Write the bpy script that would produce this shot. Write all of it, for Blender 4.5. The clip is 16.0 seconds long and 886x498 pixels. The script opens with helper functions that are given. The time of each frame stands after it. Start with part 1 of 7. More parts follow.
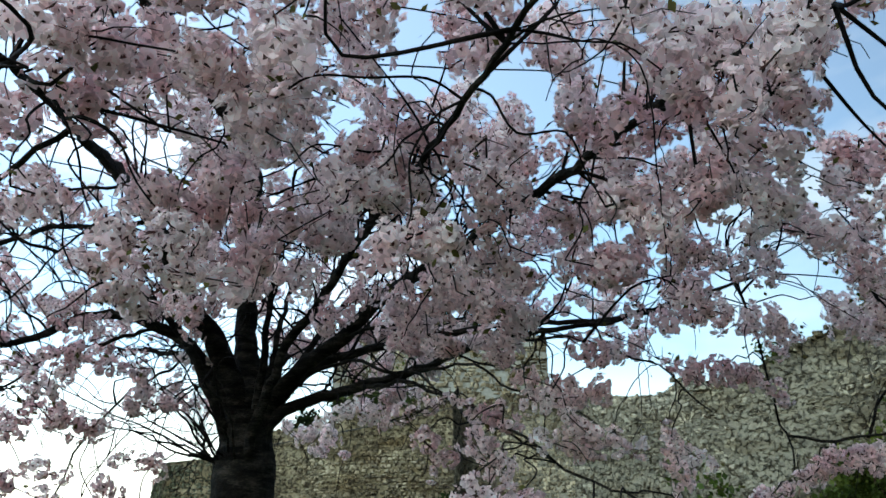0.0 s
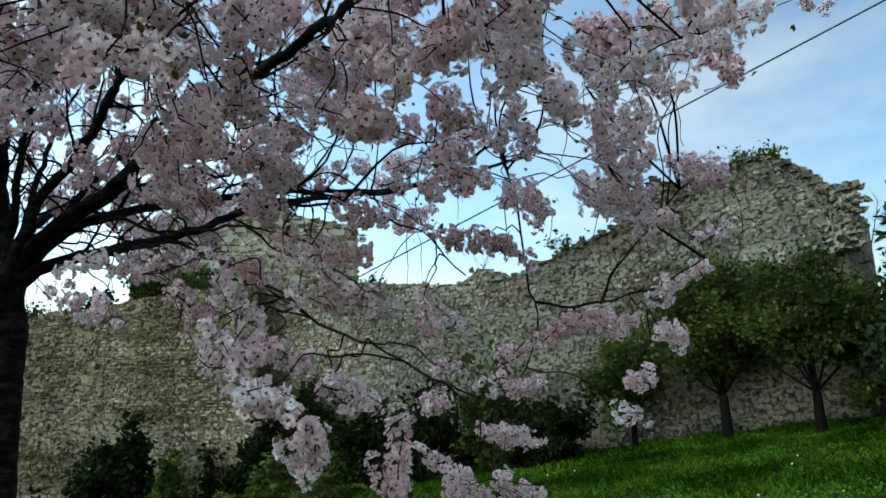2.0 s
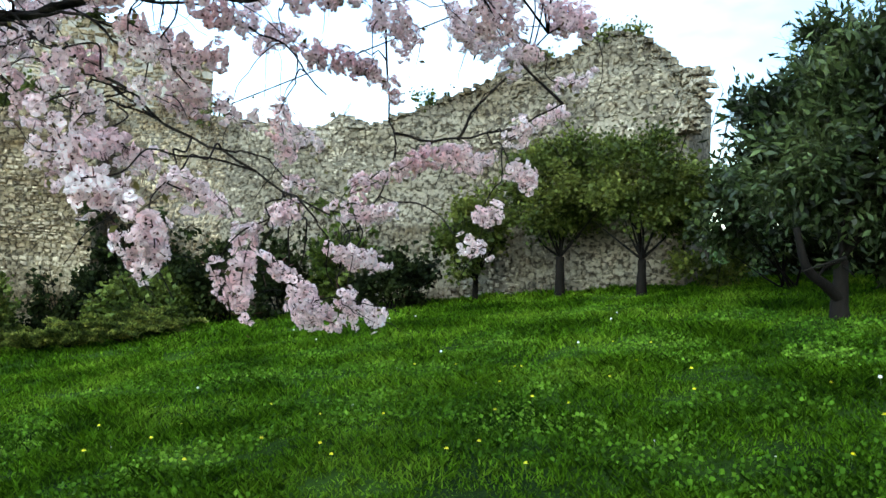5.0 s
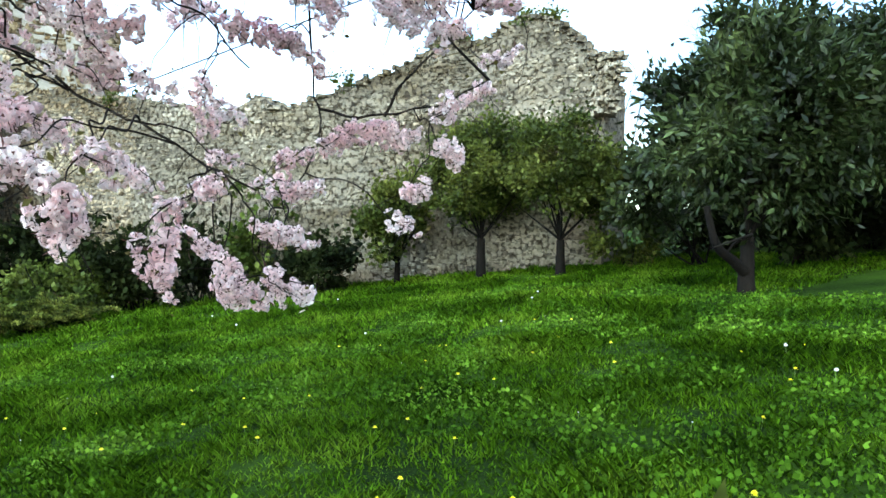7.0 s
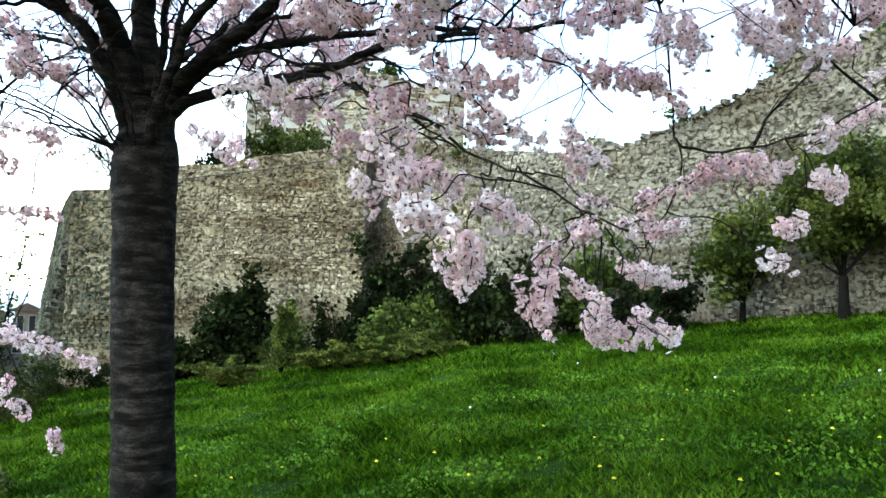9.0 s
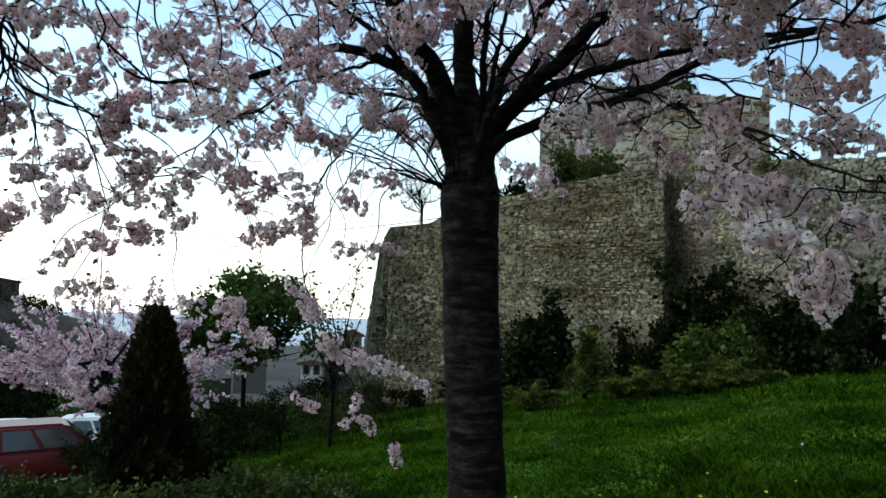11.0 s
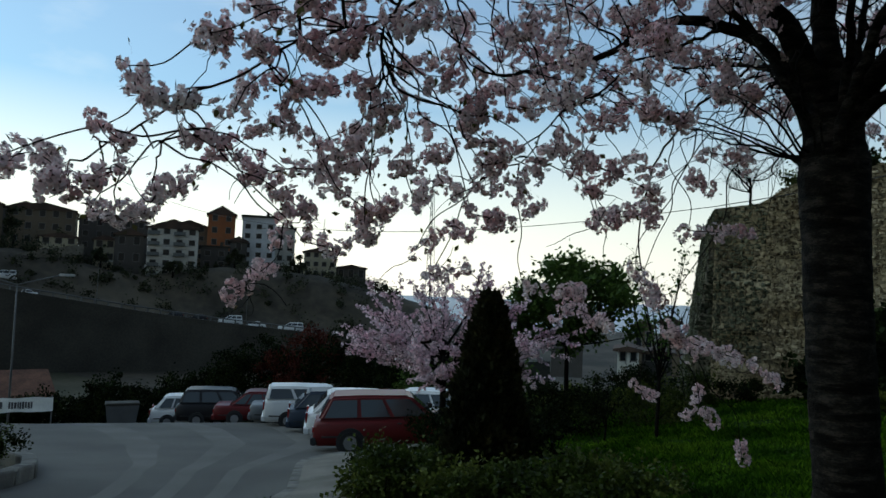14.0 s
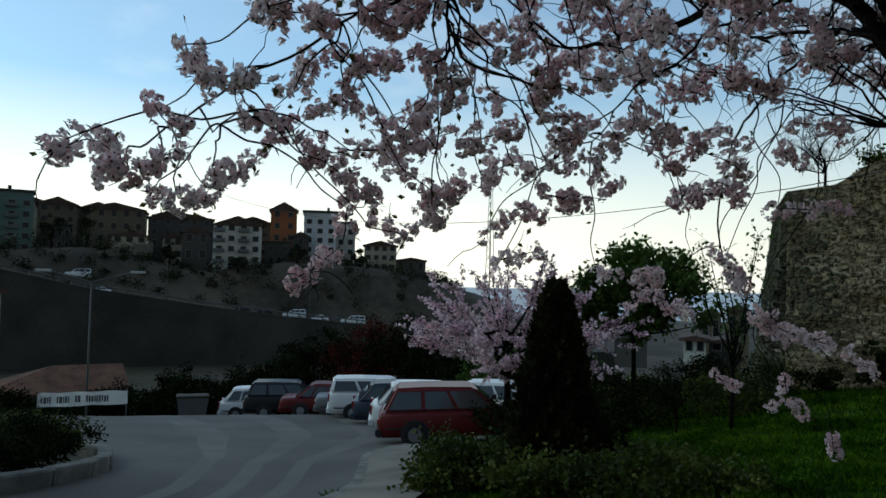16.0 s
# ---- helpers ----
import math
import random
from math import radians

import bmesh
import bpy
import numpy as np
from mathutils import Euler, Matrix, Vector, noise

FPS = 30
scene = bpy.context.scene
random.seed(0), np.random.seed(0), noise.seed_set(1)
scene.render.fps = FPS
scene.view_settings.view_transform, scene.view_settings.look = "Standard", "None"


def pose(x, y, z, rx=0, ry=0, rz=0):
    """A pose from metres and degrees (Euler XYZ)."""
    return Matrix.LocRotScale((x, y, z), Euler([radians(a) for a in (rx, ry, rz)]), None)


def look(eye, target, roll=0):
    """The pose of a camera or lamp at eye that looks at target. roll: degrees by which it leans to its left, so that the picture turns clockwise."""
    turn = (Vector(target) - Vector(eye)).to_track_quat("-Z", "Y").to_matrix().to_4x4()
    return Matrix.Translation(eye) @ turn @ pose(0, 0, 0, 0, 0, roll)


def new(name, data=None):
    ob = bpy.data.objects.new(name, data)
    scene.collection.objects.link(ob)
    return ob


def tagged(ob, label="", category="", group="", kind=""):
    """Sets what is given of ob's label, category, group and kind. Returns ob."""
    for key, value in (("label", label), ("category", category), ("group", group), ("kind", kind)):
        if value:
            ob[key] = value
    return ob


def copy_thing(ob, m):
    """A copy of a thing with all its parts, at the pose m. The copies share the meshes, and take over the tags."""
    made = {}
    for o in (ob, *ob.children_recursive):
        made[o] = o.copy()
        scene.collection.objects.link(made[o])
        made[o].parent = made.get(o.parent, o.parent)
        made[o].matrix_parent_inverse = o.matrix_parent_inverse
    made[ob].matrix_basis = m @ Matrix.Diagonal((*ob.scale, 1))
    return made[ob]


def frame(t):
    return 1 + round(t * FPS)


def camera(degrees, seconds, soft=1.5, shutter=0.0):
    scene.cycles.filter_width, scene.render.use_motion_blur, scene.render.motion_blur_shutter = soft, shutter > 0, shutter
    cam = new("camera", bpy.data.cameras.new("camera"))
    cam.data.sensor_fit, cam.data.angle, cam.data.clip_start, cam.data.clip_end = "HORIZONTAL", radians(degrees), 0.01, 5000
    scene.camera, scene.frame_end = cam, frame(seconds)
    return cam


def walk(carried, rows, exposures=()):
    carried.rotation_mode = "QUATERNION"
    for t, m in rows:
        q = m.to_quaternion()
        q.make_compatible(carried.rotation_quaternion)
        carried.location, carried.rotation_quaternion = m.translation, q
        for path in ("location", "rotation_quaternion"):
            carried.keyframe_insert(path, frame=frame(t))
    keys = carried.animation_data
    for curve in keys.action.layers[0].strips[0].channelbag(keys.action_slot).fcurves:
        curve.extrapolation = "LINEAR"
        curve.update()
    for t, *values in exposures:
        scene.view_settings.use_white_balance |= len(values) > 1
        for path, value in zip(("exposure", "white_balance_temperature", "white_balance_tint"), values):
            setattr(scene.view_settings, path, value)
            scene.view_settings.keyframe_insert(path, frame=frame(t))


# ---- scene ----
cam = camera(60.2, 16.0)
METRES, EYE, TILT, LEAN, TURN = 1.2, 1.55, 21.0, 2.0, 0.0
PATH = [
    (0, (0.212, -0.414, 1.501), (0.169, 1.446, 2.234), -0.8),
    (0.5, (0.273, -0.389, 1.468), (0.312, 1.489, 2.154), -1.0),
    (1, (0.344, -0.39, 1.431), (0.441, 1.511, 2.045), -1.2),
    (1.5, (0.422, -0.39, 1.379), (0.71, 1.511, 1.927), -1.7),
    (2, (0.467, -0.382, 1.348), (0.889, 1.518, 1.806), -1.7),
    (2.5, (0.483, -0.394, 1.309), (0.973, 1.509, 1.682), -0.3),
    (3, (0.481, -0.378, 1.28), (1.01, 1.532, 1.55), 1.3),
    (3.5, (0.479, -0.365, 1.249), (0.99, 1.559, 1.445), 1.9),
    (4, (0.481, -0.35, 1.227), (1.0, 1.578, 1.35), 2.6),
    (4.5, (0.486, -0.344, 1.214), (1.151, 1.54, 1.308), 2.6),
    (5, (0.483, -0.348, 1.204), (1.273, 1.487, 1.291), 2.2),
    (5.2, (0.484, -0.339, 1.202), (1.325, 1.474, 1.278), 2.1),
    (7.3, (0.434, -0.32, 1.16), (1.415, 1.423, 1.213), 1.3),
    (7.5, (0.422, -0.325, 1.164), (1.328, 1.457, 1.228), 1.3),
    (8, (0.356, -0.342, 1.152), (1.006, 1.547, 1.226), 1.1),
    (8.5, (0.312, -0.323, 1.155), (0.707, 1.635, 1.248), 1.5),
    (9, (0.265, -0.303, 1.162), (0.441, 1.685, 1.294), 1.7),
    (9.5, (0.211, -0.343, 1.164), (0.168, 1.65, 1.33), 1.7),
    (10, (0.172, -0.331, 1.158), (-0.072, 1.647, 1.319), 1.8),
    (10.2, (0.148, -0.327, 1.162), (-0.16, 1.642, 1.33), 1.7),
    (12.3, (-0.03, -0.324, 1.16), (-0.99, 1.424, 1.308), 2.3),
    (12.5, (-0.073, -0.334, 1.146), (-1.079, 1.388, 1.289), 2.6),
    (13, (-0.047, -0.355, 1.169), (-1.147, 1.309, 1.319), 2.2),
    (13.5, (-0.108, -0.34, 1.142), (-1.28, 1.275, 1.284), 2.5),
    (14, (-0.078, -0.348, 1.155), (-1.356, 1.185, 1.271), 2.1),
    (14.5, (-0.125, -0.307, 1.157), (-1.468, 1.171, 1.274), 1.9),
    (15, (-0.136, -0.302, 1.155), (-1.532, 1.127, 1.255), 1.7),
    (15.5, (-0.183, -0.29, 1.134), (-1.614, 1.104, 1.231), 1.5),
    (16, (-0.245, -0.235, 1.13), (-1.639, 1.197, 1.22), 1.2),
]
walk(cam, [(t, look(eye, target, roll)) for t, eye, target, roll in PATH], exposures=[(0.0, -2.5, 8000, 7), (1.5, -2.6, 7900, 6), (2.5, -2.8, 7700, 4), (3.5, -2.4, 7700, 6), (4.5, -1.65, 8000, 11), (5.2, -1.4, 8100, 13), (8.0, -1.05, 8100, 14), (9.2, -1.4, 8100, 14), (10.2, -2.05, 8100, 12), (12.3, -4.15, 7800, 7), (16.0, -4.15, 7800, 7)])

# ---- daylight: thin bright cloud, soft sun from the west, over the road ----
SUN_AZ, SUN_EL = radians(-138), radians(38)
WEST_AZ, WEST_EL = radians(-80), radians(12)
world = bpy.data.worlds.new("sky")
scene.world = world
world.use_nodes = True
wn, wl = world.node_tree.nodes, world.node_tree.links
wn.clear()
w_out, w_bg = wn.new("ShaderNodeOutputWorld"), wn.new("ShaderNodeBackground")
w_sky, w_co = wn.new("ShaderNodeTexSky"), wn.new("ShaderNodeTexCoord")
w_sky.sky_type, w_sky.sun_disc = "NISHITA", False
w_sky.sun_elevation, w_sky.sun_rotation = SUN_EL, SUN_AZ
w_sky.air_density, w_sky.dust_density, w_sky.ozone_density = 1.2, 1.0, 2.5
w_noise, w_ramp, w_mix = wn.new("ShaderNodeTexNoise"), wn.new("ShaderNodeValToRGB"), wn.new("ShaderNodeMix")
w_map = wn.new("ShaderNodeMapping")
w_map.inputs["Scale"].default_value = (1.0, 1.0, 2.6)
w_noise.inputs["Scale"].default_value, w_noise.inputs["Detail"].default_value = 1.6, 7.0
w_noise.inputs["Roughness"].default_value = 0.58
w_ramp.color_ramp.elements[0].position, w_ramp.color_ramp.elements[1].position = 0.46, 0.78
w_sep, w_low, w_max = wn.new("ShaderNodeSeparateXYZ"), wn.new("ShaderNodeMapRange"), wn.new("ShaderNodeMath")
w_low.inputs["From Min"].default_value, w_low.inputs["From Max"].default_value = 0.24, 0.015
w_low.inputs["To Min"].default_value = 0.1
w_max.operation = "MAXIMUM"
w_mix.data_type = "RGBA"
# cloud is brightest round the sun and duller away from it
w_dot, w_side, w_cloud = wn.new("ShaderNodeVectorMath"), wn.new("ShaderNodeMapRange"), wn.new("ShaderNodeMix")
w_dot.operation, w_cloud.data_type = "DOT_PRODUCT", "RGBA"
w_dot.inputs[1].default_value = (math.sin(SUN_AZ) * math.cos(SUN_EL), math.cos(SUN_AZ) * math.cos(SUN_EL), math.sin(SUN_EL))
w_side.inputs["From Min"].default_value, w_side.inputs["From Max"].default_value = -0.5, 0.85
w_cloud.inputs["A"].default_value, w_cloud.inputs["B"].default_value = (30.0, 33.0, 35.0, 1), (34.0, 34.0, 32.5, 1)
wl.new(w_co.outputs["Generated"], w_dot.inputs[0])
wl.new(w_dot.outputs["Value"], w_side.inputs["Value"])
wl.new(w_side.outputs["Result"], w_cloud.inputs["Factor"])
wl.new(w_cloud.outputs["Result"], w_mix.inputs["B"])
w_blue = wn.new("ShaderNodeMix")
w_blue.data_type, w_blue.blend_type = "RGBA", "MULTIPLY"
w_blue.inputs["Factor"].default_value = 1.0
w_blue.inputs["B"].default_value = (2.3, 3.95, 5.0, 1)
w_soft = wn.new("ShaderNodeMath")
w_soft.operation = "MULTIPLY"
w_soft.inputs[1].default_value = 0.48
wl.new(w_co.outputs["Generated"], w_map.inputs["Vector"])
wl.new(w_map.outputs["Vector"], w_noise.inputs["Vector"])
wl.new(w_noise.outputs["Fac"], w_ramp.inputs["Fac"])
wl.new(w_co.outputs["Generated"], w_sep.inputs["Vector"])
wl.new(w_sep.outputs["Z"], w_low.inputs["Value"])
wl.new(w_ramp.outputs["Color"], w_soft.inputs[0])
wl.new(w_soft.outputs["Value"], w_max.inputs[0])
wl.new(w_low.outputs["Result"], w_max.inputs[1])
wl.new(w_sky.outputs["Color"], w_blue.inputs["A"])
wl.new(w_blue.outputs["Result"], w_mix.inputs["A"])
wl.new(w_max.outputs["Value"], w_mix.inputs["Factor"])
# the whole sky brightens towards the west
w_west, w_glow, w_lit = wn.new("ShaderNodeVectorMath"), wn.new("ShaderNodeMapRange"), wn.new("ShaderNodeVectorMath")
w_west.operation, w_lit.operation = "DOT_PRODUCT", "SCALE"
w_west.inputs[1].default_value = (math.sin(WEST_AZ) * math.cos(WEST_EL), math.cos(WEST_AZ) * math.cos(WEST_EL), math.sin(WEST_EL))
w_glow.inputs["From Min"].default_value, w_glow.inputs["From Max"].default_value = -0.25, 0.95
w_glow.inputs["To Min"].default_value, w_glow.inputs["To Max"].default_value = 2.0, 5.8
wl.new(w_co.outputs["Generated"], w_west.inputs[0])
wl.new(w_west.outputs["Value"], w_glow.inputs["Value"])
wl.new(w_glow.outputs["Result"], w_lit.inputs["Scale"])
wl.new(w_mix.outputs["Result"], w_lit.inputs[0])
wl.new(w_lit.outputs["Vector"], w_bg.inputs["Color"])
wl.new(w_bg.outputs["Background"], w_out.inputs["Surface"])
w_bg.inputs["Strength"].default_value = 0.13

sun = new("sun", bpy.data.lights.new("sun", "SUN"))
sun.data.energy, sun.data.angle, sun.data.color = 2.0, radians(20), (1.0, 0.85, 0.66)
sun.matrix_world = look((0, 0, 0), (-math.sin(SUN_AZ) * math.cos(SUN_EL), -math.cos(SUN_AZ) * math.cos(SUN_EL), -math.sin(SUN_EL)))


# ---- materials ----
def material(name, colours, scale=4.0, fine=40.0, rough=0.8, bump=0.3, bump_scale=None, metal=0.0, vary=0.0, island=False, translucent=0.0, spec=0.4, stretch=(1, 1, 1), coat=0.0, detail=6.0, through_tint=(1, 1, 1), stain=None, pits=0.0):
    """colours: two or three base colours mixed by a coarse noise; fine: scale of the grain; vary: brightness spread from piece to piece."""
    m = bpy.data.materials.new(name)
    m.use_nodes = True
    n, l = m.node_tree.nodes, m.node_tree.links
    b = n["Principled BSDF"]
    co, mp, n1, n2 = n.new("ShaderNodeTexCoord"), n.new("ShaderNodeMapping"), n.new("ShaderNodeTexNoise"), n.new("ShaderNodeTexNoise")
    geo, hsv, ramp, add = n.new("ShaderNodeNewGeometry"), n.new("ShaderNodeHueSaturation"), n.new("ShaderNodeValToRGB"), n.new("ShaderNodeMath")
    mp.inputs["Scale"].default_value = stretch
    l.new(geo.outputs["Position"], mp.inputs["Vector"])
    for x, s in ((n1, scale), (n2, fine)):
        l.new(mp.outputs["Vector"], x.inputs["Vector"])
        x.inputs["Scale"].default_value, x.inputs["Detail"].default_value = s, detail
    add.operation, add.use_clamp = "MULTIPLY_ADD", True
    l.new(n2.outputs["Fac"], add.inputs[0])
    add.inputs[1].default_value = 0.55
    l.new(n1.outputs["Fac"], add.inputs[2])
    e = ramp.color_ramp.elements
    e[0].position, e[1].position = 0.58, 0.98
    e[0].color, e[1].color = (*colours[0], 1), (*colours[-1], 1)
    if len(colours) > 2:
        e.new(0.78).color = (*colours[1], 1)
    l.new(add.outputs["Value"], ramp.inputs["Fac"])
    base = ramp.outputs["Color"]
    if stain:
        st_map, st_noise, st_ramp, st_mix = n.new("ShaderNodeMapping"), n.new("ShaderNodeTexNoise"), n.new("ShaderNodeMapRange"), n.new("ShaderNodeMix")
        st_map.inputs["Scale"].default_value = (0.17, 0.17, 0.80)
        st_noise.inputs["Scale"].default_value, st_noise.inputs["Detail"].default_value, st_noise.inputs["Roughness"].default_value = 1.6, 6.0, 0.62
        st_ramp.inputs["From Min"].default_value, st_ramp.inputs["From Max"].default_value = 0.47, 0.66
        st_mix.data_type, st_mix.blend_type = "RGBA", "MULTIPLY"
        st_mix.inputs["B"].default_value = (*stain, 1)
        l.new(geo.outputs["Position"], st_map.inputs["Vector"])
        l.new(st_map.outputs["Vector"], st_noise.inputs["Vector"])
        l.new(st_noise.outputs["Fac"], st_ramp.inputs["Value"])
        l.new(st_ramp.outputs["Result"], st_mix.inputs["Factor"])
        l.new(base, st_mix.inputs["A"])
        base = st_mix.outputs["Result"]
    crevice = None
    # dirt and the dark of holes between stones, multiplied into the base colour
    if pits:
        warp, cell, crevice, dark_pits = n.new("ShaderNodeVectorMath"), n.new("ShaderNodeTexVoronoi"), n.new("ShaderNodeMapRange"), n.new("ShaderNodeMix")
        warp.operation = "MULTIPLY_ADD"
        warp.inputs[1].default_value = (0.09, 0.09, 0.09)
        cell.feature = "F1"
        cell.inputs["Scale"].default_value = pits
        crevice.inputs["From Min"].default_value, crevice.inputs["From Max"].default_value = 0.80, 0.56
        dark_pits.data_type = "RGBA"
        dark_pits.blend_type = "MULTIPLY"
        dark_pits.inputs["Factor"].default_value = 1.0
        pale = n.new("ShaderNodeMix")
        pale.data_type = "RGBA"
        pale.inputs["A"].default_value, pale.inputs["B"].default_value = (0.32, 0.29, 0.25, 1), (1.1, 1.1, 1.1, 1)
        l.new(n2.outputs["Color"], warp.inputs[0])
        l.new(geo.outputs["Position"], warp.inputs[2])
        l.new(warp.outputs["Vector"], cell.inputs["Vector"])
        l.new(cell.outputs["Distance"], crevice.inputs["Value"])
        l.new(crevice.outputs["Result"], pale.inputs["Factor"])
        l.new(base, dark_pits.inputs["A"])
        l.new(pale.outputs["Result"], dark_pits.inputs["B"])
        base = dark_pits.outputs["Result"]
    l.new(base, hsv.inputs["Color"])
    if vary:
        r = n.new("ShaderNodeMapRange")
        r.inputs["To Min"].default_value, r.inputs["To Max"].default_value = 1 - vary, 1 + vary
        if island:
            l.new(geo.outputs["Random Per Island"], r.inputs["Value"])
        else:
            l.new(n.new("ShaderNodeObjectInfo").outputs["Random"], r.inputs["Value"])
        l.new(r.outputs["Result"], hsv.inputs["Value"])
    l.new(hsv.outputs["Color"], b.inputs["Base Color"])
    b.inputs["Roughness"].default_value, b.inputs["Metallic"].default_value = rough, metal
    b.inputs["Specular IOR Level"].default_value, b.inputs["Coat Weight"].default_value = spec * (0.28 if island else 1), coat
    if bump:
        bm_, n3 = n.new("ShaderNodeBump"), n.new("ShaderNodeTexNoise")
        n3.inputs["Scale"].default_value, n3.inputs["Detail"].default_value = bump_scale or fine, 8.0
        l.new(mp.outputs["Vector"], n3.inputs["Vector"])
        if crevice:
            deep = n.new("ShaderNodeMath")
            deep.operation = "MULTIPLY_ADD"
            deep.inputs[1].default_value = 1.6
            l.new(crevice.outputs["Result"], deep.inputs[0])
            l.new(n3.outputs["Fac"], deep.inputs[2])
            l.new(deep.outputs["Value"], bm_.inputs["Height"])
        else:
            l.new(n3.outputs["Fac"], bm_.inputs["Height"])
        bm_.inputs["Strength"].default_value, bm_.inputs["Distance"].default_value = bump, 0.02
        l.new(bm_.outputs["Normal"], b.inputs["Normal"])
    if translucent:
        tr, mix = n.new("ShaderNodeBsdfTranslucent"), n.new("ShaderNodeMixShader")
        warm = n.new("ShaderNodeMix")
        warm.data_type, warm.blend_type = "RGBA", "MULTIPLY"
        warm.inputs["Factor"].default_value = 1.0
        warm.inputs["B"].default_value = (*through_tint, 1)
        l.new(hsv.outputs["Color"], warm.inputs["A"])
        l.new(warm.outputs["Result"], tr.inputs["Color"])
        mix.inputs["Fac"].default_value = translucent
        l.new(b.outputs["BSDF"], mix.inputs[1])
        l.new(tr.outputs["BSDF"], mix.inputs[2])
        l.new(mix.outputs["Shader"], n["Material Output"].inputs["Surface"])
    return m


M = {}
M["lawn"] = material("lawn soil and moss", [(0.006, 0.016, 0.003), (0.015, 0.038, 0.005), (0.028, 0.066, 0.008)], 0.9, 30, 1.0, 0.8, spec=0.03)
M["grass"] = material("grass blades", [(0.013, 0.042, 0.003), (0.045, 0.120, 0.006), (0.115, 0.215, 0.018)], 0.7, 9, 0.6, 0, vary=0.75, island=True, translucent=0.25, spec=0.08)
M["far_ground"] = material("rough ground", [(0.028, 0.034, 0.014), (0.055, 0.052, 0.028), (0.085, 0.075, 0.047)], 0.08, 0.9, 0.95, 0.5)
M["rock"] = material("bare hillside", [(0.022, 0.019, 0.013), (0.05, 0.042, 0.029), (0.085, 0.07, 0.048)], 0.05, 0.5, 0.95, 0.6)
M["asphalt"] = material("grey asphalt", [(0.080, 0.073, 0.062), (0.130, 0.121, 0.104)], 0.35, 60, 0.85, 0.5)
M["paving"] = material("worn paving", [(0.13, 0.115, 0.09), (0.24, 0.215, 0.175)], 1.5, 40, 0.9, 0.4)
M["kerb"] = material("concrete kerb", [(0.12, 0.112, 0.095), (0.25, 0.235, 0.20)], 3, 50, 0.9, 0.5, vary=0.12)
M["concrete"] = material("grey concrete", [(0.036, 0.032, 0.025), (0.075, 0.067, 0.053)], 0.12, 3.0, 0.9, 0.3)
M["mortar"] = material("old lime mortar", [(0.08, 0.068, 0.048), (0.23, 0.198, 0.142)], 0.8, 14, 0.95, 0.9, stain=(0.5, 0.45, 0.36), pits=11)
M["mortar_light"] = material("pale lime mortar", [(0.09, 0.07, 0.042), (0.24, 0.19, 0.112), (0.36, 0.295, 0.19)], 0.8, 14, 0.95, 0.9, stain=(0.42, 0.36, 0.26), pits=11)
M["stone_warm"] = material("warm limestone", [(0.095, 0.074, 0.047), (0.255, 0.202, 0.132), (0.42, 0.35, 0.24)], 0.45, 10, 0.95, 0.9, vary=0.45, island=True, stain=(0.45, 0.38, 0.28), pits=9.5)
M["stone_grey"] = material("weathered grey stone", [(0.075, 0.065, 0.047), (0.185, 0.16, 0.115), (0.33, 0.29, 0.218)], 0.45, 10, 0.95, 0.9, vary=0.42, island=True, stain=(0.5, 0.45, 0.36), pits=11)
# moss colour, darkened further for the shade on the bastion's west end
M["stone_moss_shaded"] = material("mossy stone darkened for shade", [(0.03, 0.03, 0.018), (0.085, 0.085, 0.055), (0.20, 0.19, 0.14)], 0.45, 10, 0.95, 0.9, vary=0.42, island=True, stain=(0.5, 0.5, 0.36), pits=11)
M["stone_piece"] = material("weathered building stone", [(0.075, 0.065, 0.047), (0.185, 0.16, 0.115), (0.33, 0.29, 0.218)], 0.45, 10, 0.95, 0.9, vary=0.42, stain=(0.5, 0.45, 0.36), pits=11)
M["stone_piece_warm"] = material("warm building stone", [(0.095, 0.074, 0.047), (0.255, 0.202, 0.132), (0.42, 0.35, 0.24)], 0.45, 10, 0.95, 0.9, vary=0.45, stain=(0.45, 0.38, 0.28), pits=9.5)
M["plaster"] = material("chalky plaster", [(0.26, 0.24, 0.195), (0.42, 0.40, 0.34)], 0.6, 9, 0.9, 0.3)
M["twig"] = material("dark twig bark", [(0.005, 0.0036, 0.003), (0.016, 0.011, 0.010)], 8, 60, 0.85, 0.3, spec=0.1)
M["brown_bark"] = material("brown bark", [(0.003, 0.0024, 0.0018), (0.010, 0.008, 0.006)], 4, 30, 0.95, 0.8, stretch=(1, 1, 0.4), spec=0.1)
M["petal"] = material("pale pink petals", [(0.84, 0.625, 0.635), (0.905, 0.79, 0.78), (0.95, 0.905, 0.885)], 2.2, 18, 0.6, 0, vary=0.3, island=True, translucent=0.48, spec=0.2, through_tint=(1.0, 0.86, 0.87))
M["petal_piece"] = material("pale pink petals of a cluster", [(0.84, 0.625, 0.635), (0.905, 0.79, 0.78), (0.95, 0.905, 0.885)], 2.2, 18, 0.6, 0, vary=0.3, island=True, translucent=0.48, spec=0.2, through_tint=(1.0, 0.86, 0.87))
M["pink_petal"] = material("deeper pink petals", [(0.66, 0.38, 0.44), (0.80, 0.585, 0.62), (0.90, 0.77, 0.78)], 2.2, 18, 0.6, 0, vary=0.45, island=True, translucent=0.35, spec=0.2)
M["calyx"] = material("reddish flower centres", [(0.05, 0.016, 0.018), (0.13, 0.045, 0.04)], 6, 60, 0.7, 0)
M["young_leaf"] = material("young bronze green leaves", [(0.07, 0.05, 0.018), (0.13, 0.125, 0.035)], 3, 30, 0.5, 0, vary=0.3, island=True, translucent=0.4)
